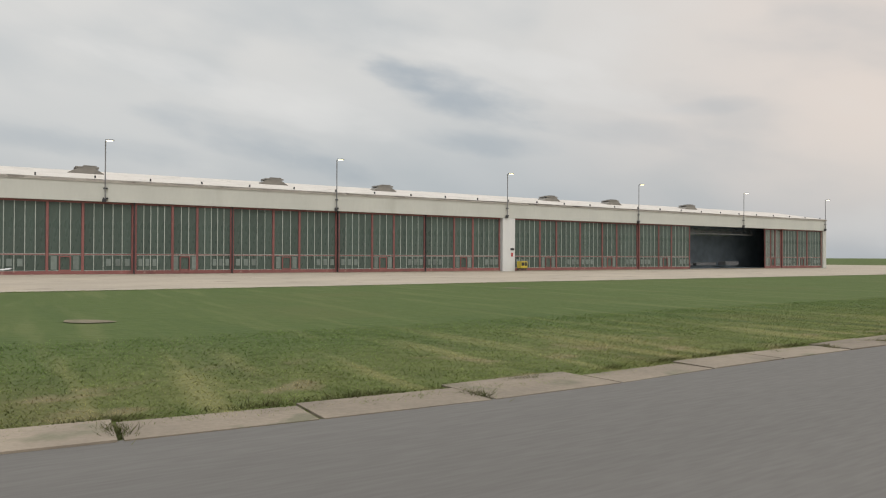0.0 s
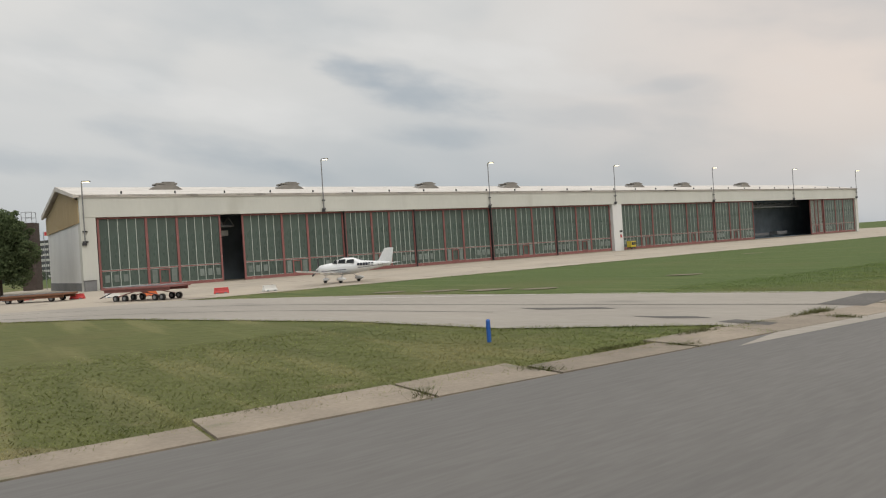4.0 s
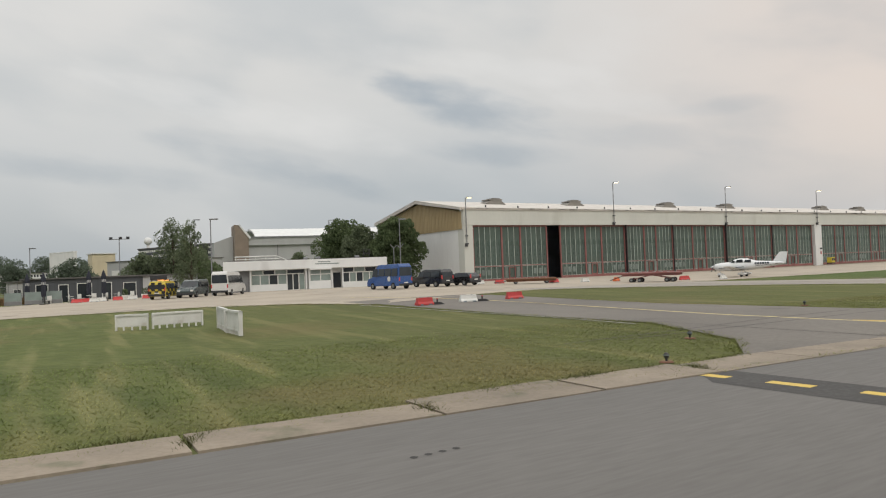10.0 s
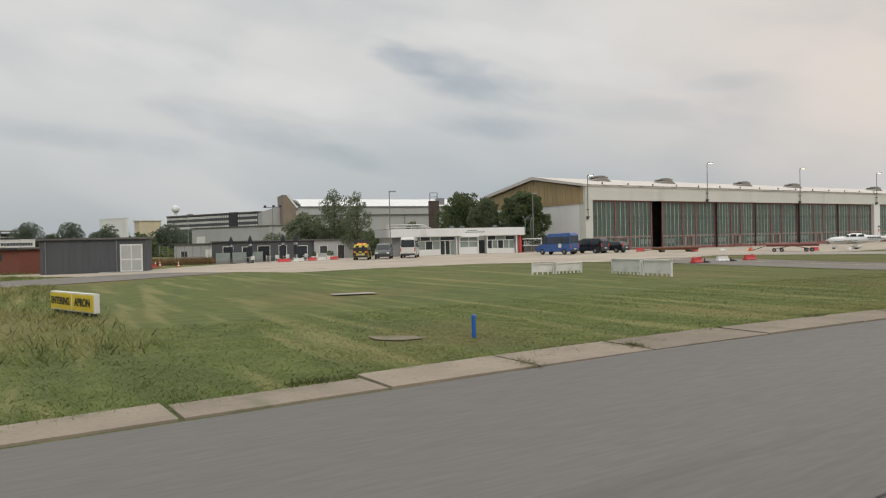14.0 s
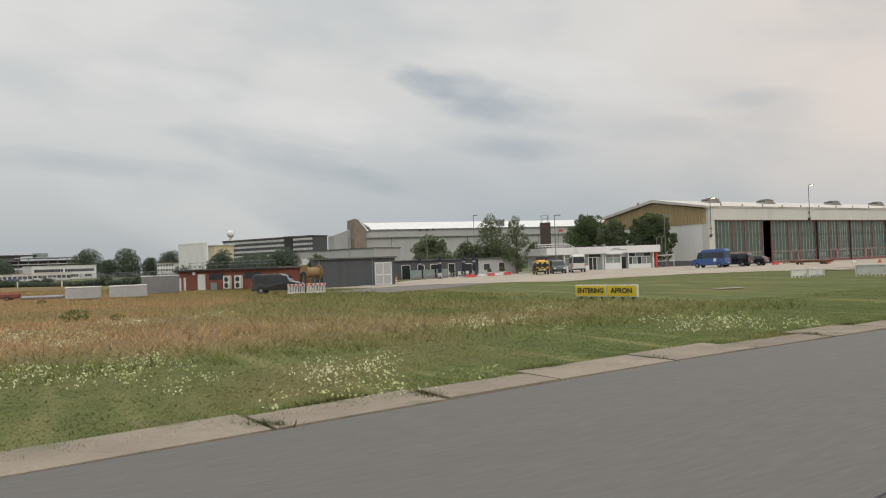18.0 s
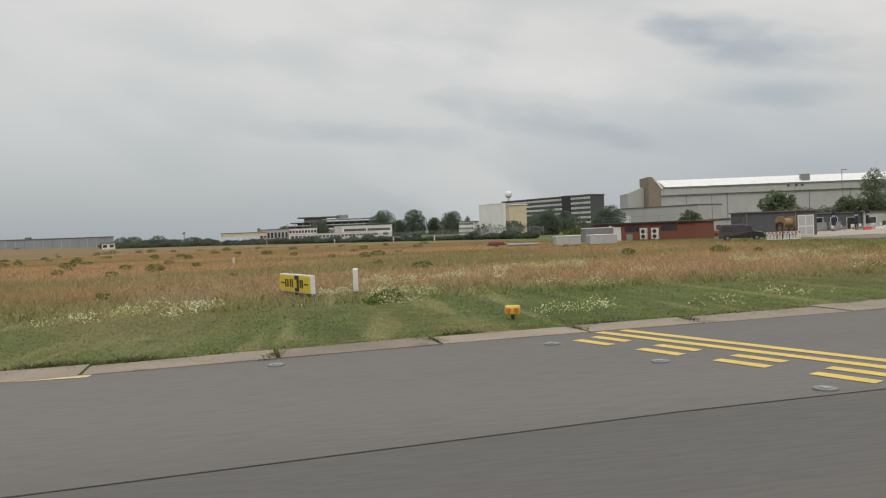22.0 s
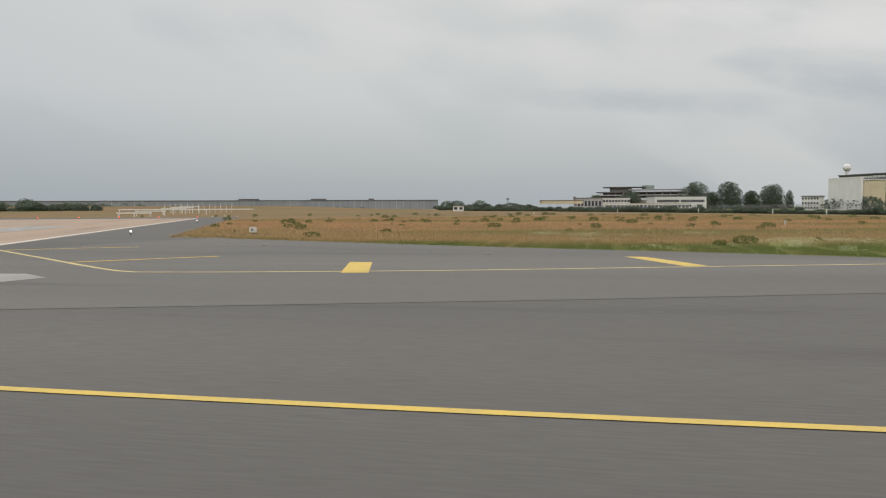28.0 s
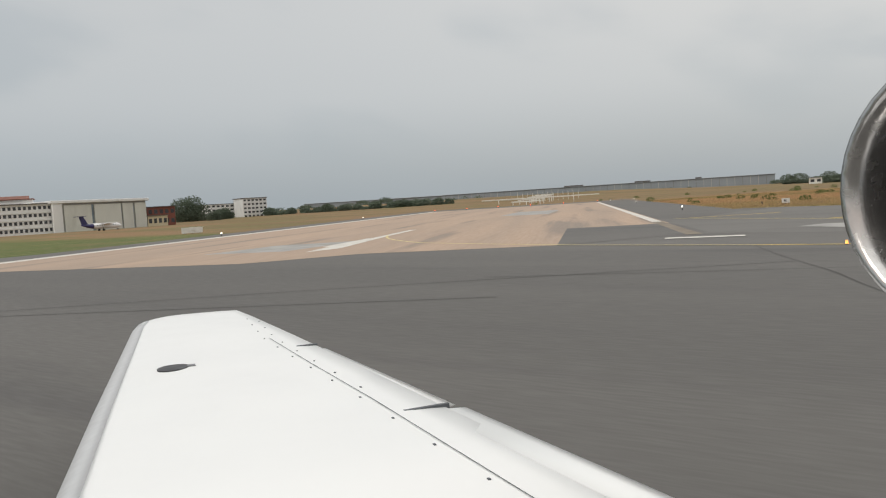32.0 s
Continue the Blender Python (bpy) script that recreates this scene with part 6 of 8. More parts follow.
# red and white works fence
w0, w1 = Vector((-119.3, -34.6)), Vector((-116.1, -33.3))
for k in range(3):
    a, b = w0.lerp(w1, k / 3 + 0.005), w0.lerp(w1, (k + 1) / 3 - 0.005)
    d = b - a
    e = thing("works_fence", a.x, a.y, math.degrees(math.atan2(d.y, d.x)), "white plastic works fence panel with red reflectors", "fence panel", "works fence panels")
    ln = d.length
    part("rail", boxes((0, ln, -0.03, 0.03, 0.78, 0.98)), "white_plastic", e)
    part("rail", boxes((0, ln, -0.03, 0.03, 0.12, 0.24)), "white_plastic", e)
    for j in range(8):
        x0 = ln * j / 8
        part("slat", boxes((x0 + 0.02, x0 + 0.09, -0.02, 0.02, 0.24, 0.78)), "white_plastic", e)
    for j in range(3):
        part("reflector", boxes((ln * (j + 0.3) / 3, ln * (j + 0.3) / 3 + 0.22, -0.04, -0.03, 0.80, 0.95)), "red_plastic", e)
    part("foot", boxes((0.05, 0.35, -0.35, 0.35, 0.0, 0.11), bevel=0.02), "tyre", e)


def cone(x, y):
    c = thing("traffic_cone", x, y, 0, "orange and white striped traffic cone", "cone", "cones by the cabin")
    part("base", boxes((-0.2, 0.2, -0.2, 0.2, 0, 0.05), bevel=0.01), "orange_plastic", c)
    for k in range(5):
        r0, r1 = 0.14 - 0.022 * k, 0.14 - 0.022 * (k + 1)
        part("band", tubes(((0, 0, 0.05 + k * 0.15), (0, 0, 0.2 + k * 0.15), r0, r1), seg=10), "orange_plastic" if k % 2 == 0 else "white_plastic", c)


cone(*(-129.9, 6.3))
cone(*(-128.7, 3.9))
cone(*(-122.9, 0.6))
x, y = (-127.4, 1.6)
barrier(x, y, 15, "red_plastic", "red plastic barrier beside the traffic cones", "barriers by the cabin")

# ---- trees and shrubs ----


def tree(name, x, y, ht, wd, label, mat="leaf", seed=1, count=5000, size=0.23, trunk=0.22, z=None, category="tree", low=False):
    r = random.Random(seed)
    t = thing(name, x, y, 0, label, category, z=z)
    base = ht * (0.02 if low else 0.10)
    bm = bmesh.new()
    tube(bm, (0, 0, -0.1), (0, 0, base + 0.1 * ht), trunk, trunk * 0.8)
    tube(bm, (0, 0, base + 0.1 * ht), (0.1, 0.05, ht * 0.8), trunk * 0.78, trunk * 0.2)
    lobes = []
    loose = low and mat == "leaf_birch"
    n = 12 if low and not loose else 24
    for k in range(n):
        a = k * 2.4 + r.uniform(-0.4, 0.4)
        f = (k + 0.7) / n
        hz_ = base + (ht - base) * ((0.10 if low else 0.16) + (0.76 if low else 0.70) * f)
        wide = wd * 0.5 * (math.sin(math.pi * (0.22 + 0.68 * f)) ** 0.8) * (r.uniform(0.45, 0.7) if n == 12 else r.uniform(0.35, 0.82))
        px, py = wide * math.cos(a), wide * math.sin(a)
        tube(bm, (0, 0, hz_ * 0.75), (px, py, hz_), trunk * 0.3, trunk * 0.08, seg=5)
        rr = wd * (0.13 if loose else 0.24 if low else 0.17) * r.uniform(0.7, 1.25)
        lobes.append((px, py, hz_, rr, rr, rr * r.uniform(0.75, 1.1) * (1.25 if loose else 1.0)))
    lobes.append((0, 0, ht - wd * 0.15, wd * 0.16, wd * 0.16, wd * 0.17))
    lobes.append((0, 0, base + (ht - base) * 0.42, wd * (0.16 if loose else 0.30), wd * (0.16 if loose else 0.30), (ht - base) * 0.30))
    if low and not loose:
        lobes.append((0, 0, ht * 0.20, wd * 0.38, wd * 0.38, ht * 0.22))
    if n == 24:  # sprigs that break the outline
        for px, py, pz, rr, _, _ in lobes[:24]:
            for _ in range(3):
                a, e = r.uniform(0, 6.283), r.uniform(-0.5, 1.2)
                q = wd * r.uniform(0.035, 0.07)
                lobes.append((px + rr * 1.15 * math.cos(a) * math.cos(e), py + rr * 1.15 * math.sin(a) * math.cos(e), pz + rr * 1.15 * math.sin(e), q, q, q * (1.5 if loose else 0.8)))
    part("trunk", bm, "bark", t)
    leaf_cloud("crown", lobes, count, size, mat, t, seed)
    return t


tree("oak_tree", -102.6, 55.6, 10.6, 10.2, "dense dark green oak beside the hangar gable", seed=3, count=30000, size=0.15)
tree("oak_tree", -90.5, 46.7, 10.0, 8.4, "dense dark green oak in front of the hangar gable", seed=5, count=30000, size=0.15)
tree("oak_tree", -97.4, 49.9, 9.4, 6.4, "lighter green oak between two darker ones", mat="leaf_birch", seed=8, count=22000, size=0.14)
tree("birch_tree", -116.6, 29.9, 10.5, 6.4, "tall loose grey-green birch beside the low building", mat="leaf_birch", seed=21, count=8500, size=0.11, low=True)
tree("birch_tree", -111.5, 26.8, 9.8, 4.8, "slender loose grey-green birch", mat="leaf_birch", seed=24, count=5500, size=0.11, low=True)
tree("shrub", -120.7, 29.7, 5.8, 5.4, "rounded green shrub by the terrace", mat="leaf_birch", seed=31, count=4500, size=0.18, category="shrub")
tree("shrub", *(-117.1, 34.8), 4.6, 9.0, "broad dark green shrub under the birches", seed=33, count=6500, size=0.19, category="shrub")
tree("shrub", *(-116.1, 44.1), 3.9, 4.6, "dark olive shrub behind the low building", seed=35, count=3500, size=0.16, category="shrub")
tree("shrub", *(-115.4, 63.9), 6.3, 4.4, "olive green tree top behind the low building", mat="leaf_birch", seed=37, count=3000, size=0.2)
tree("shrub", *(-147.3, 24.3), 4.6, 5.0, "small dark tree on the shed's far side", seed=39, count=3200, size=0.2)
tree("shrub", *(-140.9, 67.6), 8.5, 9.0, "round green tree before the grey hangar", mat="leaf_birch", seed=41, count=2600, size=0.4)


def far_tree(t, wd, ht, seed, label):
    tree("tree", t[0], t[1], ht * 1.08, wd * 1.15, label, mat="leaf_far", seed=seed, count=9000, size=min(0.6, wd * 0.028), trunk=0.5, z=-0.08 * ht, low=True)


far_tree((-612.7, 442.6), 25, 26, 51, "large rounded dark tree in the distance")
far_tree((-596.8, 479.1), 27, 27.5, 52, "large rounded dark tree in the distance")
far_tree((-583.1, 494.1), 16, 18, 53, "smaller dark tree in the distance")
far_tree((-561.6, 498.0), 25, 23, 54, "broad dark tree in the distance")
far_tree((-619.2, 477.0), 18, 17, 55, "dark tree in the distance")
far_tree((-565.5, 532.4), 9, 19, 56, "narrow poplar in the distance")
far_tree((-598.0, 341.0), 15, 14, 57, "dark tree before the terminal buildings")
far_tree((-640.0, 335.0), 15, 13, 58, "dark tree before the terminal buildings")
far_tree((-335.9, 299.9), 22, 10.5, 59, "broad dark trees before the office block")
far_tree((-319.9, 297.2), 12, 12.5, 60, "dark tree before the office block")
far_tree((-276.4, 274.0), 12, 9, 61, "dark tree beside the grey hangar")
far_tree((-612.0, 352.0), 22, 15, 63, "low dark tree in the distance")
far_tree((-222.3, 101.3), 8, 8, 64, "dark tree behind the fence")
far_tree((-197.7, 96.2), 9, 7.5, 65, "dark tree behind the fence")

tagged(leaf_cloud("hedge", [(-134.5 + k * 1.15, 42.0 + 0.75 * k, 2.3, 1.5, 1.2, 2.4 - 0.3 * (k % 3)) for k in range(11)], 14000, 0.13, "leaf_birch", None, 88, "tall bright green hedge behind the terrace"), category="hedge", kind="stuff")
lt = thing("lattice_frame", -114.8, 494.0, 5, "dark triangular steel lattice above the hangar roof", "lattice", z=0)
lt.matrix_world = lt.matrix_world @ Matrix.Scale(2.64, 4)
for a, b in (((-4.0, 9.0), (0, 16.9)), ((4.6, 9.0), (0, 16.9)), ((-2.6, 13.0), (2.9, 13.0)), ((-2.6, 13.0), (0.6, 9.0)), ((2.9, 13.0), (-0.6, 9.0)), ((-1.3, 14.9), (1.2, 13.0)), ((1.5, 14.9), (-1.2, 13.0))):
    part("strut", tubes(((a[0], 0, a[1]), (b[0], 0, b[1]), 0.12), seg=6), "dark_steel", lt)
for sx in (-4.0, 4.6):
    part("leg", tubes(((sx, 0, -0.5), (sx, 0, 9.0), 0.12), seg=6), "dark_steel", lt)
rj = thing("red_roof_frame", -112.0, 78.5, 20, "small red steel frame beside the brick tower", "steel frame", z=0)
for sx in (-0.6, 0.6):
    part("post", tubes(((sx, 0, 0), (sx, 0, 9.6), 0.06), seg=6), "galv", rj)
part("panel", boxes((-0.45, 0.45, -0.08, 0.08, 8.9, 9.5)), "red_plastic", rj)

# ---- second hangar, office block and the far side of the field ----


def far_block(name, a, b, dp, z0, z1, mat, label, rows=0, cols=0, wmat="window_soft", roof="roof_felt", category="building", band=False, overhang=0.6, fill=0.6):
    """A building with its front from a to b; rows and columns of recessed windows on the front."""
    a, b = Vector(a), Vector(b)
    d = b - a
    e = thing(name, a.x, a.y, math.degrees(math.atan2(d.y, d.x)), label, category, z=z0)
    ln, ht = d.length, z1 - z0
    part("wall", boxes((0, ln, 0, dp, -1.0, ht)), mat, e)
    part("roof", boxes((-overhang, ln + overhang, -overhang, dp + overhang, ht, ht + max(0.3, ht * 0.03))), roof, e)
    if rows:
        sh, sw = ht / rows, ln / cols
        m = mesh_of("window", boxes((sw * (0.5 - fill / 2), sw * (0.5 + fill / 2), -0.08, 0.1, sh * 0.30, sh * 0.74)), wmat)
        for r_ in range(rows):
            for c_ in range(cols):
                w = part("window", m, wmat, e)
                w.matrix_basis = pose(c_ * sw, 0, r_ * sh)
            if band:
                part("band", boxes((0, ln, -0.25, -0.09, r_ * sh + sh * 0.82, r_ * sh + sh * 1.0)), band, e)
    return e


# grey hangar with a raised brown gable slab and curved white roof
g0, g1 = (-235.4, 241.1), (-130.9, 322.9)
G2 = thing("arched_hangar", *g0, math.degrees(math.atan2(g1[1] - g0[1], g1[0] - g0[0])), "large grey hangar with curved white roof and brown end slab", "hangar", z=0)
gl = math.dist(g0, g1)
part("wall", boxes((0, gl * 1.5, 0, 40, -1, 17.0)), "grey_wall", G2)
for k in range(9):
    part("wall_joint", boxes((13 + k * 21.0, 13.35 + k * 21.0, -0.15, 0.01, 0, 16.6)), "mid_grey", G2)
part("wall_cap", boxes((-0.5, gl * 1.5, -1.2, 0.4, 16.6, 20.6)), "grey_wall", G2, "plain grey upper band")
part("gutter", boxes((-0.5, gl * 1.5, -1.6, -1.2, 20.0, 20.7)), "mid_grey", G2)
bm = bmesh.new()
prof = [(0, 20.6), (8, 23.2), (17, 25.0), (26, 25.8), (36, 25.4), (46, 23.5), (56, 20.5)]
rows_ = [[bm.verts.new((x, y, z)) for y, z in prof] for x in (3, gl * 1.5)]
for i in range(len(prof) - 1):
    bm.faces.new((rows_[0][i], rows_[1][i], rows_[1][i + 1], rows_[0][i + 1]))
ext = bmesh.ops.extrude_face_region(bm, geom=bm.faces[:])
for q in ext["geom"]:
    if isinstance(q, bmesh.types.BMVert):
        q.co.z -= 0.8
bmesh.ops.recalc_face_normals(bm, faces=bm.faces[:])
part("curved_roof", bm, "white_wall", G2, "curved white roof skin")
part("gable_slab", prism([(-6.4, -1), (-0.2, -1), (-0.2, 20.0), (-4.6, 26.0), (-6.4, 26.2)], -2.0, 14), "tan_wall", G2, "raised brown end slab with sloping shoulder")
part("slab_rim", prism([(-4.7, 26.05), (-4.1, 26.3), (0.9, 20.3), (0.2, 19.6)], -2.3, -1.6), "white_wall", G2)
part("stair_wing", prism([(-15, -1), (-6.5, -1), (-6.5, 21.5), (-15, 18.5)], 6, 22), "grey_wall", G2)
for k in (0.35, 0.62):
    part("roof_box", boxes((gl * k * 1.6, gl * k * 1.6 + 4, 3, 6, 20.5, 25.0)), "galv", G2)
ch = thing("brick_tower", -115.7, 78.8, 20, "dark brown brick tower with a steel cage on top", "tower", z=0)
part("shaft", boxes((-1.1, 1.1, -1.1, 1.1, -0.5, 11.2)), "brick_dark", ch)
for z in np.arange(1.0, 11.0, 0.9):
    part("brick_course", boxes((-1.13, 1.13, -1.13, 1.13, z, z + 0.10)), "brick_dark", ch)
for sx in (-1.0, 1.0):
    for sy in (-1.0, 1.0):
        part("cage_post", tubes(((sx * 0.8, sy * 0.8, 11.2), (sx * 0.8, sy * 0.8, 13.0), 0.05)), "galv", ch)
    for z in (12.1, 13.0):
        part("cage_rail", tubes(((-0.8, sx * 0.8, z), (0.8, sx * 0.8, z), 0.04)), "galv", ch)

o0, o1 = (-453.2, 430.4), (-352.5, 402.0)
OFF = far_block("office_block", o0, o1, 16, 0, 27.0, "anthracite", "dark office block with white window bands and a white radar dome", 7, 44, "white_plastic", band="anthracite", fill=0.72)
part("stair_tower", boxes((math.dist(o0, o1) * 0.71, math.dist(o0, o1) * 0.80, -0.6, 8, -1, 28.0)), "dark_steel", OFF)
dm = thing("radar_dome", *(-454.0, 442.9), 0, "white radar dome on the office block's roof", "radar dome", z=34.3 - 3.4)
bm = bmesh.new()
bmesh.ops.create_icosphere(bm, subdivisions=3, radius=3.2, matrix=Matrix.Translation((0, 0, 3.4)))
part("dome", bm, "white_wall", dm)
part("mast", tubes(((0, 0, -4.5), (0, 0, 0.6), 1.0, 1.3), seg=10), "white_wall", dm)
far_block("white_block", (-340.5, 230.5), (-319.0, 223.5), 1.6, 0, 17.0, "white_wall", "plain white windowless block", roof="white_wall", overhang=0.1)
far_block("yellow_block", (-330.0, 247.0), (-323.5, 256.0), 10, 0, 16.7, "yellow_wall", "plain pale yellow block", roof="white_wall")
far_block("glazed_annexe", (-361.8, 239.2), (-352.3, 241.2), 8, 0, 8.1, "white_wall", "low white glazed annexe", 3, 6)

# terminal buildings
TW = far_block("terminal", (-589.8, 363.3), (-573.2, 414.9), 16, 0, 11.6, "white_wall", "white two-storey terminal wing with long dark window bands", category="terminal", roof="white_wall", overhang=0.4)
for z0, z1, spans in ((6.6, 9.0, ((2, 25), (27, 52))), (2.2, 4.4, ((4, 12), (27, 38), (44, 50)))):
    for a, b in spans:
        w = part("window", boxes((a, b, -0.12, 0.1, z0, z1)), "window_soft", TW)
        part("frame", boxes(*[(q - 0.12, q + 0.12, -0.2, -0.121, z0, z1) for q in np.arange(a + 2, b, 2.4)]), "white_wall", w)
far_block("terminal", (-606.3, 312.5), (-589.0, 330.1), 12, 0, 10.3, "white_wall", "white terminal hall with slim window strips", 2, 9, category="terminal", roof="white_wall", fill=0.7)
far_block("terminal", (-632.0, 300.0), (-606.8, 312.0), 14, 0, 10.8, "grey_wall", "plain grey terminal hall", 1, 8, category="terminal", roof="roof_felt")
far_block("terminal", (-590.0, 300.5), (-552.0, 366.0), 6, 0, 5.3, "white_wall", "long low white terminal gallery with a tan roof edge", 1, 22, category="terminal", roof="yellow_wall", fill=0.75)
for k, (a, b) in enumerate(((6, 9), (14, 15.6), (22, 26), (33, 36.5), (48, 51), (58, 62))):
    q = Vector((-585.0, 297.0)).lerp(Vector((-547.0, 362.0)), a / 76)
    e = thing("parked_van", q.x, q.y, 60, "pale van parked before the terminal gallery", "van", "vans at the terminal", z=0)
    part("body", boxes((0, (b - a) + 2.2, 0, 2, 0.4, 2.0 + 0.2 * (k % 3)), bevel=0.25), "white_car" if k % 3 else "blue_car", e)
    for sx in (0.9, b - a + 1.3):
        part("wheel", tubes(((sx, -0.05, 0.4), (sx, 0.2, 0.4), 0.4), seg=10), "tyre", e)
PG = thing("parking_deck", -759.7, 456.0, 43.7, "long grey parking deck with open levels and dark roof slabs", "parking deck", z=0)
part("wall", boxes((-18, 104, 2, 34, -1, 11)), "grey_wall", PG)
for z, a, b, mt in ((13.0, -22, 60, "roof_felt"), (16.0, -14, 92, "grey_wall"), (19.5, -8, 96, "roof_felt"), (22.6, 30, 96, "grey_wall"), (25.6, 0, 50, "roof_felt")):
    part("deck", boxes((a, b, -2, 32, z, z + 0.9)), mt, PG, "thin level deck slab")
for sx in range(-12, 96, 9):
    part("column", boxes((sx, sx + 0.8, 0, 0.8, 11, 22.6 if sx > 30 else 19.5)), "grey_wall", PG)
part("stair_block", boxes((8, 34, 2, 14, 16.9, 25.6)), "mid_grey", PG)
part("stair_block", boxes((46, 60, 4, 14, 23.5, 28.0)), "pale_green", PG)
part("lower_level", boxes((-12, 96, 1.5, 2.0, 13.5, 15.6), (0, 96, 1.5, 2.0, 17.0, 19.2)), "dark_steel", PG)
far_block("filling_station", (-613.4, 246.7), (-594.4, 278.0), 14, 6.4, 8.3, "yellow_wall", "low canopy with a yellow edge", roof="roof_felt", category="canopy")
cst = thing("canopy_columns", *(-615.0, 247.9), 60, "row of pale canopy columns", "columns", kind="stuff", z=0)
part("column_row", boxes(*[(k * 5, k * 5 + 0.5, 0, 0.5, 0, 5) for k in range(8)]), "white_wall", cst)
for k, q in enumerate(((-610.4, 282.3), (-631.1, 222.5))):
    m_ = thing("sign_mast", *q, 0, "slim mast with a sign box", "mast", z=0)
    part("pole", tubes(((0, 0, 0), (0, 0, 11), 0.3)), "galv", m_)
    part("sign_box", boxes((-1.5, 1.5, -0.4, 0.4, 9, 12 if k == 0 else 10.5)), "mid_grey", m_)
far_block("brick_hut", (-512.0, 92.5), (-508.5, 98.5), 4, 0, 3.6, "white_plastic", "small pale hut with a flat roof in the meadow", 1, 2, category="hut")

# long hall and low tree belts along the horizon, haze put into their colours
LH = far_block("long_hall", (-996.0, -75.0), (-850.0, 278.0), 40, 0, 11.6, "hall_hazed", "very long low hall on the horizon, haze in its grey-blue colour", roof="hall_hazed", overhang=1.0)
for k in range(46):
    part("bay_joint", boxes((4 + k * 8.2, 4.5 + k * 8.2, -0.2, 0.02, 0, 11.0)), "grey_wall" if k % 3 else "mid_grey", LH)
for a, b in ((150, 172), (232, 250), (300, 306)):
    part("roof_house", boxes((a, b, 6, 20, 11.6, 13.6)), "roof_felt", LH)
far_block("long_hall", (-1079.9, -251.5), (-1033.2, 191.3), 40, 0, 12.0, "hall_hazed", "very long low hall on the horizon, haze in its grey-blue colour", roof="hall_hazed", overhang=1.0)


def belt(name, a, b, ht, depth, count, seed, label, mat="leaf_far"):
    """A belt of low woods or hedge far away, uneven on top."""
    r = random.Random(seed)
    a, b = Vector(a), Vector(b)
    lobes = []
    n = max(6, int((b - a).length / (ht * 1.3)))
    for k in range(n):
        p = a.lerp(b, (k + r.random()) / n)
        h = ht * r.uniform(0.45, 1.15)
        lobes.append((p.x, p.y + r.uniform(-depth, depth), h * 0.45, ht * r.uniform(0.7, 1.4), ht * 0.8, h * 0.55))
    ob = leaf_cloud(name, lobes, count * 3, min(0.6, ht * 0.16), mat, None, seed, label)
    tagged(ob, category="woods", kind="stuff")
    return ob


belt("far_woods", (-1000.5, -255.8), (-1001.2, -75.1), 6.0, 10, 3000, 71, "low dark tree belt on the horizon")
belt("far_woods", (-1101.9, -78.7), (-877.9, 299.8), 5.0, 8, 2600, 72, "low dark tree belt on the horizon")
belt("far_woods", (-646.4, 160.2), (-613.4, 246.7), 5.0, 8, 3000, 73, "uneven green trees between hall and terminal")
belt("far_woods", (-558.2, -430.0), (-896.0, -273.7), 6.5, 10, 3200, 74, "dark tree belt behind the far hangar")
belt("far_woods", (-698.0, -250.0), (-704.0, -104.0), 6.5, 9, 6000, 76, "uneven dark tree belt beyond the runway")
belt("far_woods", (-705.0, -252.0), (-712.0, -104.0), 5.5, 9, 5000, 77, "uneven dark tree belt beyond the runway")
belt("far_woods", (-716.4, -264.8), (-912.8, -47.3), 7.5, 10, 2400, 75, "dark tree belt beyond the runway")
belt("far_hedge", (-549.0, 122.0), (-412.0, 106.0), 2.6, 2, 6000, 76, "long dark green hedge before the terminal")
belt("far_hedge", (-414.0, 106.0), (-264.0, 60.0), 2.3, 2, 9000, 77, "long dark green hedge before the terminal")
belt("far_hedge", (-266.0, 60.0), (-190.0, 37.0), 1.9, 1.5, 7000, 78, "long dark green hedge before the terminal")
mf = tagged(new("mesh_fence"), "long grey mesh fence behind the dark green hedge", "fence")
for k in range(44):
    q = Vector((-420.0, 122.0)).lerp(Vector((-195.0, 50.0)), k / 43)
    part("post", boxes((q.x - 0.06, q.x + 0.06, q.y - 0.06, q.y + 0.06, 0, 3.0)), "galv", mf)
for z in np.arange(1.4, 3.0, 0.3):
    part("wire", tubes(((-420.0, 122.0, z), (-195.0, 50.0, z), 0.04), seg=4), "galv", mf)
for k, (x, y) in enumerate(((-250, 52), (-290, 65), (-228, 45), (-352, 84))):
    e = thing("hedge_post", x, y, 0, "white marker post before the hedge", "post", "hedge posts", z=0)
    part("post", boxes((-0.12, 0.12, -0.12, 0.12, 0, 1.5)), "white_plastic", e)
belt("far_woods", (-335.6, 229.3), (-265.7, 242.4), 9.0, 8, 2000, 80, "low trees behind the low building")
belt("far_woods", (-1008.0, -260.0), (-1000.0, -90.0), 13.0, 10, 4000, 93, "dark uneven trees along the horizon")
belt("far_woods", (-975.0, -60.0), (-880.0, 200.0), 3.2, 5, 4000, 95, "low scrub before the long hall")
belt("far_woods", (-830.0, 268.0), (-690.0, 262.0), 9.0, 10, 3000, 94, "uneven trees between the long hall and the terminal")
belt("far_hedge", (-212.1, 94.0), (-158.4, 73.3), 2.2, 3, 1500, 81, "green weeds behind the containers", "shrub")

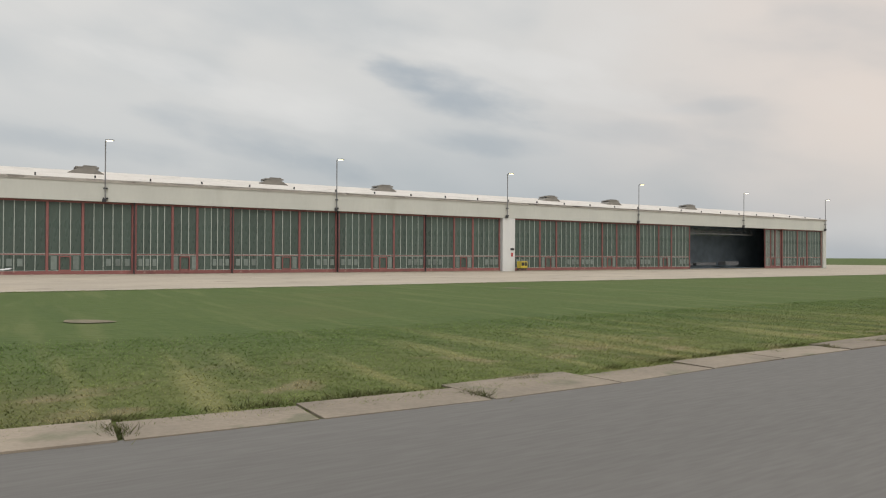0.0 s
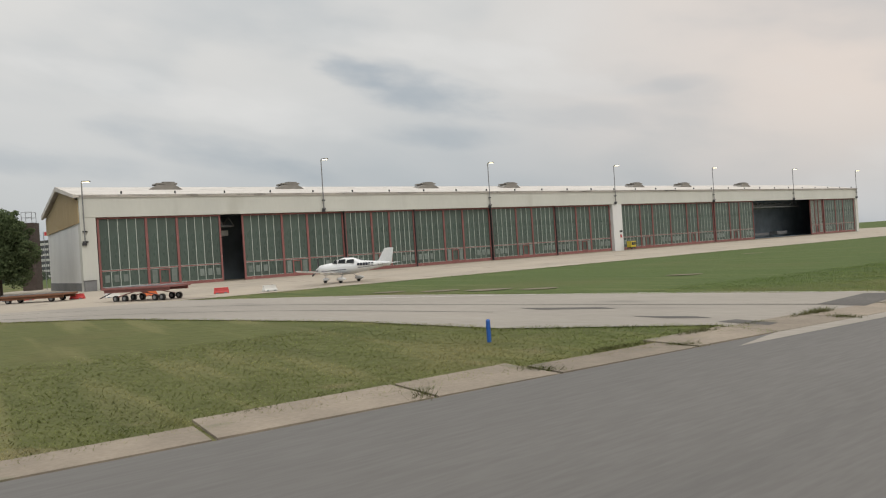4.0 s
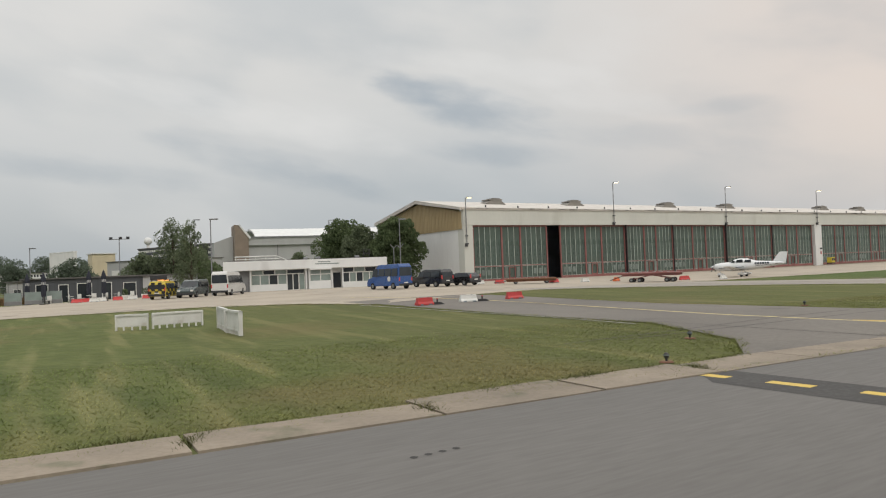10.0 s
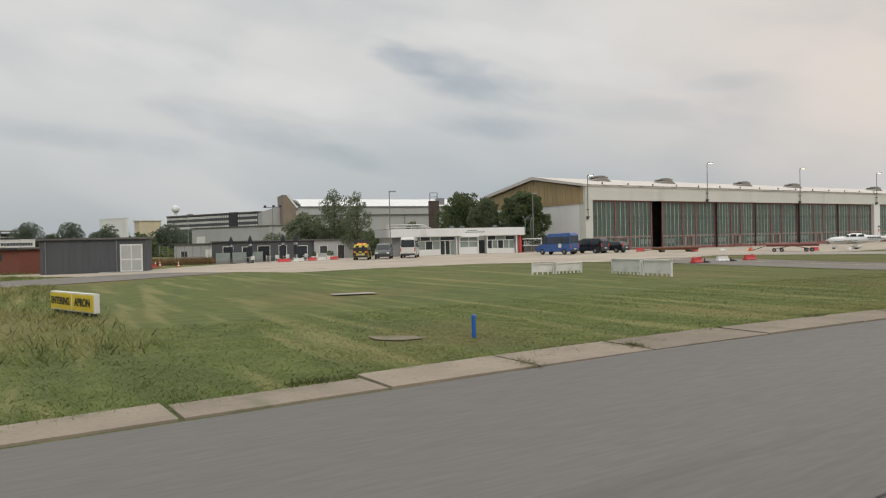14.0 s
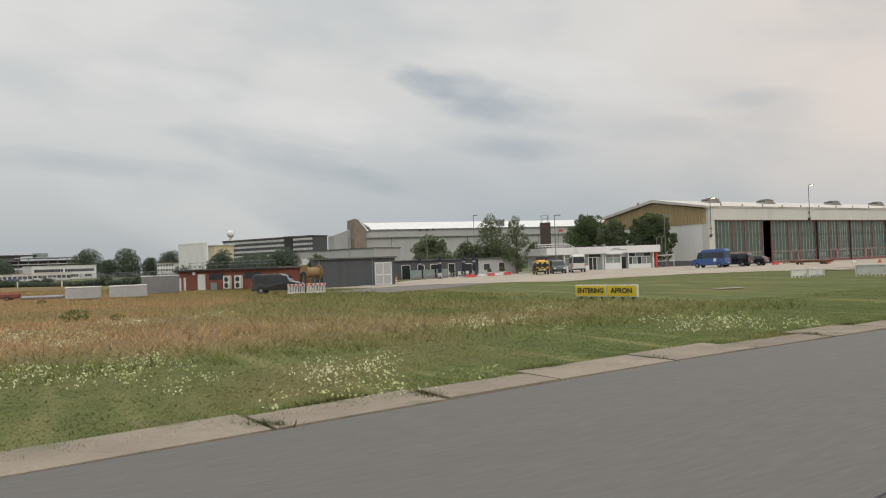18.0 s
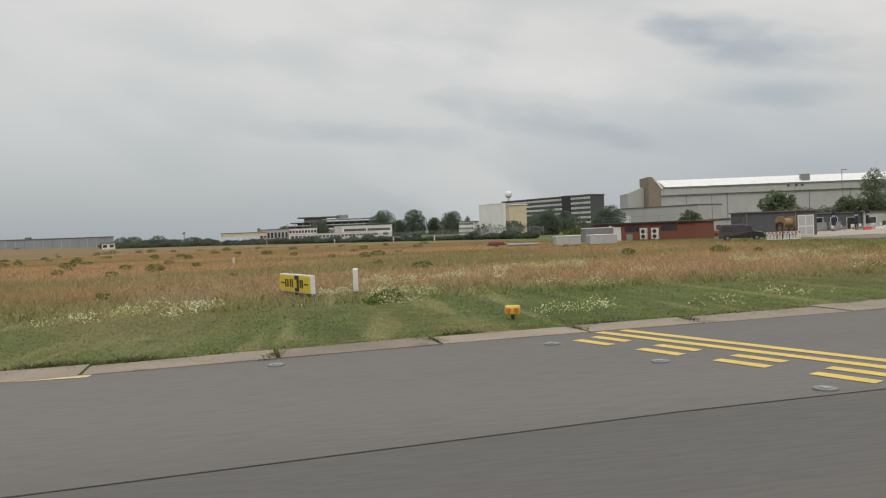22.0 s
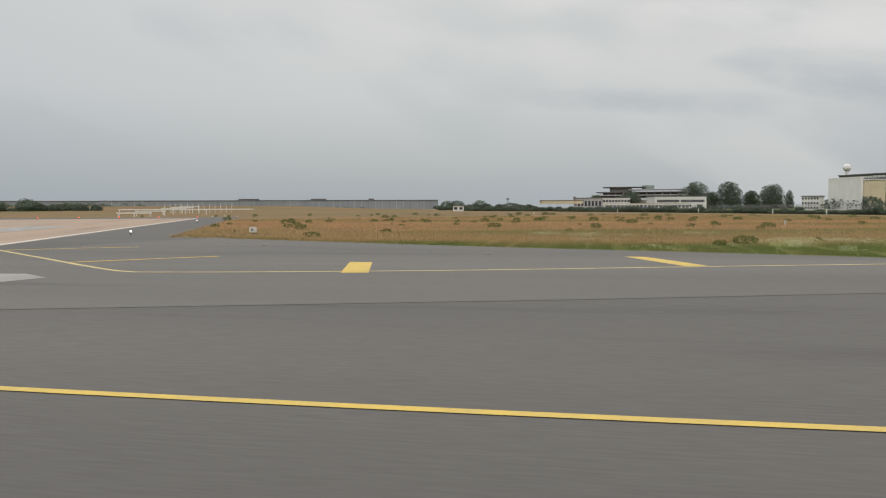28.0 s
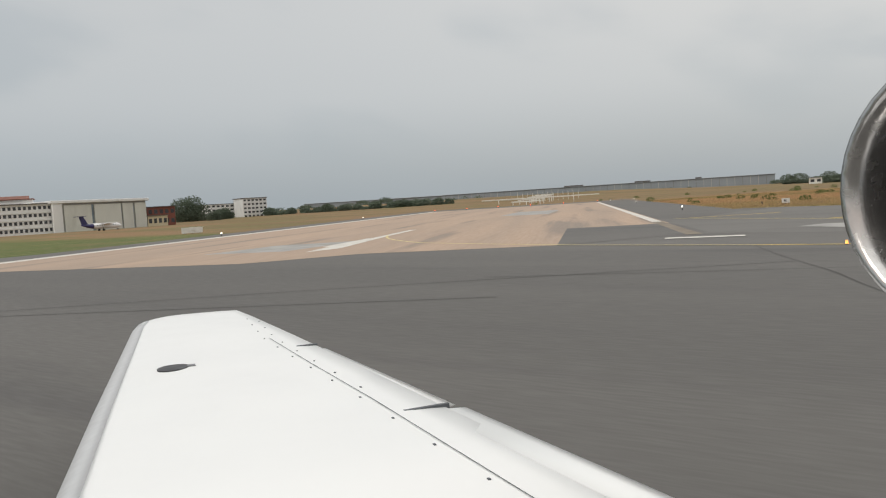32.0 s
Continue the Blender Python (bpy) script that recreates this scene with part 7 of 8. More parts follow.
# hangar, offices and turboprop seen beyond the runway at the end
e0, e1 = (-408.3, -302.9), (-440.5, -275.9)
EH = thing("flat_roof_hangar", *e0, math.degrees(math.atan2(e1[1] - e0[1], e1[0] - e0[0])), "grey hangar with tall sliding door leaves under a flat white roof", "hangar", z=0)
el_, eh = math.dist(e0, e1), 11.8
part("wall", boxes((0, el_, 0.5, 30, -2, eh)), "grey_wall", EH)
part("roof", boxes((-1, el_ + 1, -1, 31, eh, eh + 1.2), bevel=0.2), "white_wall", EH, "flat white roof edge")
part("side_pier", boxes((-0.5, 3.2, -0.6, 0.5, -2, eh - 0.01)), "white_wall", EH)
for k, (a, b) in enumerate(((0.10, 0.38), (0.41, 0.70), (0.72, 0.84), (0.86, 0.99))):
    part("door_leaf", boxes((el_ * a, el_ * b, -0.15 - 0.15 * (k % 2), 0.49, -2, eh - 0.8)), "steel_panel", EH, "tall grey door leaf")
for a in (0.38, 0.70, 0.84):
    part("door_gap", boxes((el_ * a + 0.01, el_ * a + (1.1 if a < 0.5 else 0.5), 0.2, 0.48, -2, eh - 0.8)), "dark", EH)
RO = far_block("brick_annexe", (-417.0, -335.0), (-424.0, -317.0), 10, 0, 14.6, "white_wall", "pale block with a red-brown roof behind the office", roof="tile_roof")
part("roof_ridge", prism([(0, 14.9), (4, 16.4), (9, 14.9)], -18, 0), "tile_roof", RO).matrix_basis = pose(0, 0, 0, 0, 0, 90)
far_block("white_office", (-390.2, -341.3), (-410.0, -304.1), 14, 0, 12.0, "white_wall", "white three-storey office wing with long window bands", 4, 24, category="office", band="white_wall")
far_block("brick_annexe", (-448.3, -277.8), (-456.1, -267.4), 14, 0, 8.8, "brick", "reddish brick building beside the hangar", 2, 5)
far_block("brick_annexe", (-440.5, -275.7), (-444.6, -268.1), 8, 0, 4.7, "yellow_wall", "low pale annexe beside the hangar", 1, 4)
far_block("far_office", (-688.2, -306.7), (-714.3, -275.0), 16, 0, 12.4, "white_wall", "pale office block with ribbon windows", 4, 10, band="white_wall")
far_block("far_office", (-694.5, -272.0), (-706.9, -254.9), 16, 0, 15.8, "white_wall", "taller pale office block with ribbon windows", 5, 6, band="white_wall")
far_tree((-648.4, -303.2), 24, 14, 82, "broad dark tree beyond the runway")
far_tree((-668.0, -283.0), 13, 6.5, 83, "low dark tree beyond the runway")
far_tree((-631.0, -281.8), 10, 6.5, 84, "low dark tree beyond the runway")


def turboprop(x, y, turn):
    p = thing("turboprop", x, y, turn, "white twin-engined high-wing airliner with a dark blue tail", "aircraft", z=0)
    p.matrix_world = pose(x, y, 0, 0, 0, turn) @ Matrix.Scale(0.76, 4)

    def ring(cx, r, cz, n=12):
        return [(cx, r * math.cos(a), cz + r * math.sin(a)) for a in np.linspace(0, 2 * math.pi, n, endpoint=False)]

    part("fuselage", loft([ring(10.4, 0.25, 2.0), ring(9.4, 0.9, 2.15), ring(8, 1.25, 2.3), ring(-4, 1.3, 2.35), ring(-8, 0.8, 2.7), ring(-10.8, 0.2, 3.1)]), "white_gloss", p, smooth=True)
    part("tail_cone", loft([ring(-5.0, 1.24, 2.42), ring(-8.05, 0.82, 2.72), ring(-10.85, 0.22, 3.12)]), "purple", p, smooth=True)
    part("tail_fin", loft([[(-7.2, -0.15, 3.2), (-7.2, 0.15, 3.2), (-10.6, 0.1, 3.2), (-10.6, -0.1, 3.2)], [(-9.6, -0.1, 7.2), (-9.6, 0.1, 7.2), (-11.8, 0.08, 7.2), (-11.8, -0.08, 7.2)]]), "purple", p, "dark blue swept fin")
    part("tailplane", boxes((-12.0, -10.2, -3.6, 3.6, 7.15, 7.35)), "purple", p)
    part("wing", boxes((-1.0, 1.5, -11.5, 11.5, 3.45, 3.75), bevel=0.1), "white_gloss", p)
    for sgn in (-1, 1):
        part("engine", loft([[(q, sgn * 3.6 + r * math.cos(a), 3.2 + r * math.sin(a)) for a in np.linspace(0, 6.283, 10, endpoint=False)] for q, r in ((3.4, 0.25), (2.8, 0.5), (0, 0.55), (-1.8, 0.25))]), "white_gloss", p, smooth=True)
        part("main_wheel", tubes(((-0.6, sgn * 1.7 - 0.3, 0.5), (-0.6, sgn * 1.7 + 0.3, 0.5), 0.5), seg=12), "tyre", p)
        part("main_leg", tubes(((-0.6, sgn * 1.7, 0.5), (-0.6, sgn * 1.2, 2.0), 0.15)), "galv", p)
        for k in range(9):
            part("cabin_window", boxes((-3.5 + k * 1.2, -3.1 + k * 1.2, sgn * 1.22, sgn * 1.32, 2.5, 2.9)), "window", p)
    part("nose_wheel", tubes(((8.2, -0.2, 0.35), (8.2, 0.2, 0.35), 0.35), seg=12), "tyre", p)
    part("nose_leg", tubes(((8.2, 0, 0.35), (8.0, 0, 1.6), 0.1)), "galv", p)


turboprop(*(-376.3, -274.0), math.degrees(math.atan2(e1[1] - e0[1], e1[0] - e0[0])) + 4)

# masts
for q, ht, kind_ in (((-103.8, 20.1), 8.9, 1), ((-87.8, 41.2), 9.1, 1), ((-130.7, 36.1), 8.7, 2), ((-123.9, 45.0), 11.5, 1), ((-146.3, 34.8), 8.0, 1)):
    m_ = thing("light_mast", *q, 20, "slim galvanised light mast", "light mast", "apron light masts")
    part("pole", tubes(((0, 0, 0), (0, 0, ht), 0.09, 0.06)), "galv", m_)
    if kind_ == 1:
        part("lamp_head", boxes((-0.1, 0.9, -0.15, 0.15, ht - 0.02, ht + 0.14), bevel=0.03), "galv", m_)
    else:
        part("cross_arm", boxes((-1.5, 1.5, -0.06, 0.06, ht - 0.1, ht)), "galv", m_)
        for sx in (-1.4, 0.0, 1.1):
            part("floodlight", boxes((sx, sx + 0.4, -0.2, 0.12, ht - 0.05, ht + 0.3), bevel=0.03), "dark_steel", m_)
fm = thing("forked_mast", *(-89.3, 42.6), 20, "pair of slim posts with forked arms by the gable", "mast")
part("post", tubes(((0, 0, 0), (0, 0, 5.2), 0.06), ((0.9, 0, 0), (0.9, 0, 5.2), 0.06), ((0, 0, 5.2), (-0.5, 0, 5.8), 0.05), ((0.9, 0, 5.2), (1.4, 0, 5.8), 0.05), ((0, 0, 5.2), (0.45, 0, 5.6), 0.05), ((0.9, 0, 5.2), (0.45, 0, 5.6), 0.05)), "galv", fm)

# ---- signs and lights of the airfield ----


def board(name, a, b, z0, z1, face, label, fields=(), text=(), back="white_plastic", group=""):
    """A framed sign from a to b, read from the side of the taxiway."""
    a, b = Vector(a), Vector(b)
    d = b - a
    e = thing(name, a.x, a.y, math.degrees(math.atan2(d.y, d.x)), label, "sign", group)
    ln = d.length
    part("case", boxes((0, ln, -0.02, 0.18, z0, z1), bevel=0.015), back, e)
    for x0, x1, mt in fields or ((0.02, 0.98, face),):
        part("face", boxes((ln * x0, ln * x1, -0.035, -0.021, z0 + 0.05, z1 - 0.05)), mt, e)
    for x in (0.15, 0.5, 0.85):
        part("foot", boxes((ln * x - 0.06, ln * x + 0.06, 0.0, 0.16, 0.0, z0)), "dark_steel", e)
    for words, x, size in text:
        c = bpy.data.curves.new("lettering", "FONT")
        c.body, c.size, c.align_x, c.align_y, c.extrude, c.offset = words, size, "CENTER", "CENTER", 0.004, 0.012
        c.materials.append(M["sign_black"])
        t = new("lettering", c)
        t.parent = e
        t.matrix_basis = pose(ln * x, -0.045, (z0 + z1) / 2, 90, 0, 0)
    return e


board("apron_sign", (-91.4, -49.3), (-89.55, -50.2), 0.12, 0.80, "sign_yellow", "yellow sign in the grass reading ENTERING in black", text=(("ENTERING", 0.5, 0.37),), group="apron sign")
board("apron_sign", (-89.52, -50.22), (-87.8, -51.05), 0.12, 0.80, "sign_yellow", "yellow sign in the grass reading APRON in black", text=(("APRON", 0.5, 0.40),), group="apron sign")
ds = board("direction_sign", (-124.3, -97.3), (-121.1, -98.4), 0.1, 0.85, "sign_yellow", "yellow taxiway direction sign with one black field and arrows", fields=((0.01, 0.50, "sign_yellow"), (0.51, 0.64, "sign_black"), (0.65, 0.99, "sign_yellow")))
for x0, x1 in ((0.20, 0.62), (2.75, 3.12)):
    part("arrow", boxes((x0, x1, -0.05, -0.036, 0.44, 0.50)), "sign_black", ds)
for k, x0 in enumerate((0.68, 0.92, 1.22, 1.44, 2.3, 2.5)):
    part("lettering_bar", boxes((x0, x0 + 0.13, -0.05, -0.036, 0.30, 0.64)), "sign_black", ds)
part("lettering_bar", boxes((1.75, 1.95, -0.05, -0.036, 0.30, 0.64)), "sign_yellow", ds)
ms = board("mandatory_sign", (-120.9, -96.2), (-120.1, -97.0), 0.1, 1.0, "white_plastic", "white-backed sign board with a red face", fields=((0.04, 0.96, "white_plastic"),))
part("red_face", boxes((0.04, 1.08, 0.181, 0.195, 0.15, 0.95)), "red_plastic", ms)
board("letter_sign", (-173.6, -136.7), (-172.9, -136.3), 0.1, 0.6, "white_plastic", "small white board with a black letter N", text=(("N", 0.5, 0.38),))
x, y = (-218.5, -207.6)
board("direction_sign", (x - 1.4, y + 1.2), (x + 0.4, y - 1.6), 0.1, 1.0, "sign_yellow", "yellow sign beside the runway", fields=((0.02, 0.45, "sign_black"), (0.46, 0.98, "sign_yellow")))
gl_ = thing("guard_light", -109.6, -101.7, 30, "yellow-orange guard light box at the holding line", "guard light")
part("housing", boxes((-0.20, 0.20, -0.14, 0.14, 0.12, 0.36), bevel=0.05), "yellow_steel", gl_)
part("stem", tubes(((0, 0, 0), (0, 0, 0.15), 0.05)), "dark_steel", gl_)
for sx in (-0.10, 0.10):
    part("lens", tubes(((sx, -0.155, 0.24), (sx, -0.13, 0.24), 0.07), seg=12), "orange_plastic", gl_)


def edge_marker(x, y, colour, label):
    e = thing("edge_light", x, y, 0, label, "edge light", "taxiway edge lights")
    part("base", tubes(((0, 0, 0), (0, 0, 0.03), 0.17, 0.14), seg=14), "rust", e, "rusty round base plate")
    part("stem", tubes(((0, 0, 0.03), (0, 0, 0.10), 0.03)), colour, e)
    part("lamp_body", tubes(((0, 0, 0.10), (0, 0, 0.17), 0.05, 0.07), ((0, 0, 0.17), (0, 0, 0.22), 0.07, 0.035), seg=12), colour, e)
    part("lens", tubes(((0, 0, 0.155), (0, 0, 0.175), 0.074), seg=12), "pale_green", e)


for x, y in ((-52.5, -31.2), (-53.2, -36.2), (-47.1, -17.8), (-41.8, -18.2), (-37.0, -18.5)):
    edge_marker(x, y, "dark_steel", "small dark taxiway edge light on a rusty base")
for x, y in ((-73.6, -54.3), (-123.1, -114.9), (-25.9, -4.6)):
    e = thing("edge_marker", x, y, 0, "slim blue plastic taxiway edge marker", "edge marker", "blue edge markers")
    part("tube", tubes(((0, 0, 0), (0, 0, 0.52), 0.055), seg=10), "blue_plastic", e)
    part("cap", tubes(((0, 0, 0.52), (0, 0, 0.56), 0.06, 0.03), seg=10), "blue_plastic", e)


def field_light(x, y, lens, label, ht=0.32, r=0.11, group="runway lights"):
    e = thing("runway_light", x, y, 0, label, "runway light", group)
    part("stem", tubes(((0, 0, 0), (0, 0, ht), 0.05)), "dark_steel", e)
    part("lens", tubes(((0, 0, ht), (0, 0, ht + 0.13), r * 0.8, r * 0.5), seg=10), lens, e)


for k in range(6):
    field_light(*rw(162.5, 0.5 + k * 9.0), "red_light", "lit red light across the runway's end", r=0.17, group="runway end lights")
for k in range(3):
    field_light(*rw(163.2, -3.0 - k * 3.0), "white_light", "lit white light at the runway's corner")
for s_ in (44, 104):
    field_light(*rw(s_, -5.0), "white_light", "lit white light on the runway's shoulder")
    field_light(*rw(s_, 49.0), "white_light", "lit white light on the runway's shoulder")
field_light(-125.1, -164.5, "amber_light", "lit amber light set in the asphalt", ht=0.03, r=0.07, group="inset lights")
field_light(*(-176.2, -137.4), "dark_steel", "small dark light beside the yellow line", ht=0.2, group="inset lights")
for x, y in ((-104.0, -105.9), (-101.3, -106.9), (-106.6, -105.0), (-110.1, -109.2), (-135.5, -135.3), (-139.8, -136.2), (-151.2, -142.0)):
    e = thing("inset_light", x, y, 0, "flat round light set flush in the asphalt", "inset light", "flush lights", z=0.0)
    part("rim", tubes(((0, 0, -0.02), (0, 0, 0.030), 0.16), seg=16), "mid_grey", e)
    part("lens", tubes(((0, 0, 0.030), (0, 0, 0.042), 0.07), seg=10), "pale_green", e)

# approach light bars beyond the runway's end
for k in range(6):
    s_ = 205 + k * 30
    e = thing("approach_light_bar", *rw(s_, 22.5), math.degrees(math.atan2(RW_N.y, RW_N.x)), "white approach light bar on short legs", "light bar", "approach light bars", z=0)
    wd_ = 5.0 if k != 2 else 16.0
    part("bar", boxes((-wd_, wd_, -0.15, 0.15, 1.0 + 0.45 * k, 1.35 + 0.45 * k)), "white_plastic", e)
    for sx in (-wd_ + 0.5, 0, wd_ - 0.5):
        part("leg", boxes((sx - 0.12, sx + 0.12, -0.12, 0.12, 0, 1.0 + 0.45 * k)), "white_plastic", e)
loc = thing("localiser_array", *rw(400, 22.5), math.degrees(math.atan2(RW_N.y, RW_N.x)), "row of slim white aerial masts beyond the runway", "aerial array", z=0)
for k in range(13):
    part("aerial", boxes((-18 + 3 * k - 0.10, -18 + 3 * k + 0.10, -0.10, 0.10, 0, 5.0)), "white_plastic", loc)
part("rail", boxes((-30, 40, -0.2, 0.2, 1.8, 2.3)), "white_plastic", loc)

# red tarpaulin heap, pale markers and small poles in the meadow
tr = thing("red_trailer", -156.7, -30.9, 30, "small dark red covered trailer far out in the meadow", "trailer", z=-0.1)
tr.matrix_world = tr.matrix_world @ Matrix.Scale(0.72, 4)
part("cover", loft([[(-1.5, -0.8, 0.5), (1.5, -0.8, 0.5), (1.5, 0.8, 0.5), (-1.5, 0.8, 0.5)], [(-1.5, -0.8, 1.0), (1.5, -0.8, 1.0), (1.5, 0.8, 1.0), (-1.5, 0.8, 1.0)], [(-1.1, -0.3, 1.35), (1.1, -0.3, 1.35), (1.1, 0.3, 1.35), (-1.1, 0.3, 1.35)]]), "brick", tr)
part("chassis", boxes((-2.0, 2.6, -0.6, 0.6, 0.35, 0.5)), "dark_steel", tr)
for sgn in (-1, 1):
    wheel(tr, 0, sgn * 0.75, 0.35, 0.2)
for x, y in ((-161.7, -72.4), (-304.8, -1.1), (-309.1, -7.8)):
    e = thing("meadow_post", x, y, 0, "short white marker post in the meadow", "post", "meadow posts")
    part("post", boxes((-0.09, 0.09, -0.09, 0.09, 0, 0.55), bevel=0.02), "white_plastic", e)
    part("cap", boxes((-0.12, 0.12, -0.12, 0.12, 0.55, 0.6)), "white_plastic", e)
dig = thing("pipe_stack", *(-153.1, -29.4), 25, "stack of pale pipes in the meadow", "pipes", z=-0.1)
for k in range(4):
    part("pipe", tubes(((-2.2, k * 0.45 - 0.7, 0.25), (2.2, k * 0.45 - 0.7, 0.25), 0.2), seg=10), "galv", dig)


# ---- meadow: blades, shrubs and flowers ----
LINE = np.array([tuple(p) for p in line])
SPAN = np.array(lengths)


def inside_all(poly, x, y):
    hit = np.zeros(len(x), bool)
    for (x0, y0), (x1, y1) in zip(poly, poly[1:] + poly[:1]):
        if y0 != y1:
            hit ^= ((y0 > y) != (y1 > y)) & (x < (x1 - x0) * (y - y0) / (y1 - y0) + x0)
    return hit


def paved_all(x, y):
    return np.any([inside_all(p, x, y) for p in PAVED], axis=0)


def gz_all(x, y):
    return 0.42 * np.exp(-((x + 88) ** 2 + (y - 25) ** 2) / 2048) - 0.35 * np.exp(-((x + 150) ** 2 + (y - 8) ** 2) / 1250) + 0.16 * np.exp(-((x + 70) ** 2 + (y + 8) ** 2) / 260) + far_rise(x, y)


def blades_mesh(name, x, y, h, w, seed, mat, label, category="grass", flat=0.45):
    """Slim leaning triangles, one for each blade."""
    r = np.random.RandomState(seed)
    n = len(x)
    z = gz_all(x, y) - 0.02
    a, b, lean = r.uniform(0, 6.283, n), r.uniform(0, 6.283, n), h * flat * r.uniform(0.35, 1.65, n)
    v = np.empty((n, 3, 3))
    v[:, 0] = np.stack([x - w * np.cos(a), y - w * np.sin(a), z], 1)
    v[:, 1] = np.stack([x + w * np.cos(a), y + w * np.sin(a), z], 1)
    v[:, 2] = np.stack([x + lean * np.cos(b), y + lean * np.sin(b), z + h], 1)
    me = bpy.data.meshes.new(name)
    me.vertices.add(3 * n)
    me.vertices.foreach_set("co", v.ravel())
    me.loops.add(3 * n)
    me.loops.foreach_set("vertex_index", np.arange(3 * n, dtype=np.int32))
    me.polygons.add(n)
    me.polygons.foreach_set("loop_start", np.arange(0, 3 * n, 3, dtype=np.int32))
    me.update(calc_edges=True)
    up = np.stack([0.35 * np.cos(b), 0.35 * np.sin(b), np.ones(n)], 1)
    soft_normals(me, np.repeat(up, 3, axis=0))
    me.materials.append(M[mat])
    return tagged(new(name, me), label, category, kind="stuff")


def tufts(name, count, seed, span, across, ht, spread, blades, mat, label, width=1.0, flat=0.45):
    """Clumps of thin blades along the edge of the paving."""
    r = np.random.RandomState(seed)
    s_ = r.uniform(span[0], span[1], count)
    c_ = across[0] + (across[1] - across[0]) * r.uniform(0, 1, count) ** 1.7
    i = np.clip(np.searchsorted(SPAN, s_) - 1, 0, len(SPAN) - 2)
    d = LINE[i + 1] - LINE[i]
    d /= np.linalg.norm(d, axis=1)[:, None]
    p = LINE[i] + d * (s_ - SPAN[i])[:, None]
    x, y = p[:, 0] + d[:, 1] * c_, p[:, 1] - d[:, 0] * c_
    ok = ~paved_all(x, y)
    x, y, c_ = x[ok], y[ok], c_[ok]
    h0 = ht * r.uniform(0.5, 1.35, len(x))
    k = np.repeat(np.arange(len(x)), blades)
    n = len(k)
    blades_mesh(name, x[k] + r.normal(0, spread, n), y[k] + r.normal(0, spread, n), h0[k] * r.uniform(0.6, 1.1, n), (0.007 + 0.008 * c_[k] / 12) * width, seed, mat, label, flat=flat)


END = lengths[-1]
tufts("grass", 60000, 1, (0, END), (1.1, 12), 0.036, 0.4, 9, "blade", "short mown grass along the taxiway", 1.1, 1.7)
tufts("grass", 9000, 4, (0, END), (0.75, 1.6), 0.07, 0.12, 9, "blade", "grass creeping over the edge slabs", 0.8, 1.2)
tufts("grass", 17000, 2, (228, END), (1.5, 30), 0.15, 0.4, 8, "blade", "taller unmown grass with seed heads", 0.9, 0.7)
r = np.random.RandomState(3)
for k in range(70):  # weeds in clusters on the outer joint, stubs included
    p, d = on_edge(r.uniform(0, SLAB_END))
    n = r.randint(120, 380)
    q = r.normal(0, r.uniform(0.2, 0.6), n)
    o = 1.38 + r.normal(0, 0.08, n)
    blades_mesh("weeds", p.x + d.x * q + d.y * o, p.y + d.y * q - d.x * o, (0.16 if k % 4 == 0 else 0.09) * r.uniform(0.4, 1.2, n) * np.exp(-q * q), np.full(n, 0.010), 100 + k, "weed", "weeds growing in the joint of the edge slabs", "weeds", 1.0)
for k, s_ in enumerate(joints):  # weeds across the slabs, in the open joints between them
    if r.rand() < 0.55:
        p, d = on_edge(s_)
        n = r.randint(150, 420)
        o = r.uniform(0.25, 0.8) + r.normal(0, 0.22, n)
        q = r.normal(0, 0.10, n) + (o - 0.5) * r.uniform(-0.5, 0.5)
        blades_mesh("weeds", p.x + d.x * q + d.y * o, p.y + d.y * q - d.x * o, 0.11 * r.uniform(0.3, 1.2, n), np.full(n, 0.010), 400 + k, "weed", "weeds growing between two edge slabs", "weeds", 1.0)


def fringe(poly, width, per, ht, seed, label, keep):
    """Short grass creeping over the border of a piece of paving."""
    r = np.random.RandomState(seed)
    px, py = [], []
    for a, b in zip(poly, poly[1:] + poly[:1]):
        a, b = np.array(a), np.array(b)
        ln = np.linalg.norm(b - a)
        n = int(ln * per)
        f = r.uniform(0, 1, n)
        wav = np.array([noise.noise(Vector((float(a[0] + (b - a)[0] * q) * 0.9, float(a[1] + (b - a)[1] * q) * 0.9, 7.0))) for q in f])
        nrm = np.array([-(b - a)[1], (b - a)[0]]) / ln
        off = r.normal(0, width, n) + wav * width * 1.5
        px.append(a[0] + (b - a)[0] * f + nrm[0] * off)
        py.append(a[1] + (b - a)[1] * f + nrm[1] * off)
    x, y = np.concatenate(px), np.concatenate(py)
    ok = keep(x, y)
    x, y = x[ok], y[ok]
    blades_mesh("grass_fringe", x, y, ht * r.uniform(0.4, 1.3, len(x)), np.full(len(x), 0.012), seed, "blade", label, flat=1.1)


fringe(STUB_A, 0.14, 140, 0.07, 61, "grass creeping over the pale stub's border", lambda x, y: ~inside_all(APRON, x, y) & ~inside_all(ASPHALT, x, y))
fringe(STUB_B, 0.14, 140, 0.07, 62, "grass creeping over the weathered stub's border", lambda x, y: ~inside_all(APRON, x, y) & ~inside_all(ASPHALT, x, y))
fringe(APRON, 0.2, 60, 0.08, 63, "grass creeping over the apron's border", lambda x, y: (y < 70) & (x < 20) & ~inside_all(STUB_A, x, y) & ~inside_all(STUB_B, x, y))


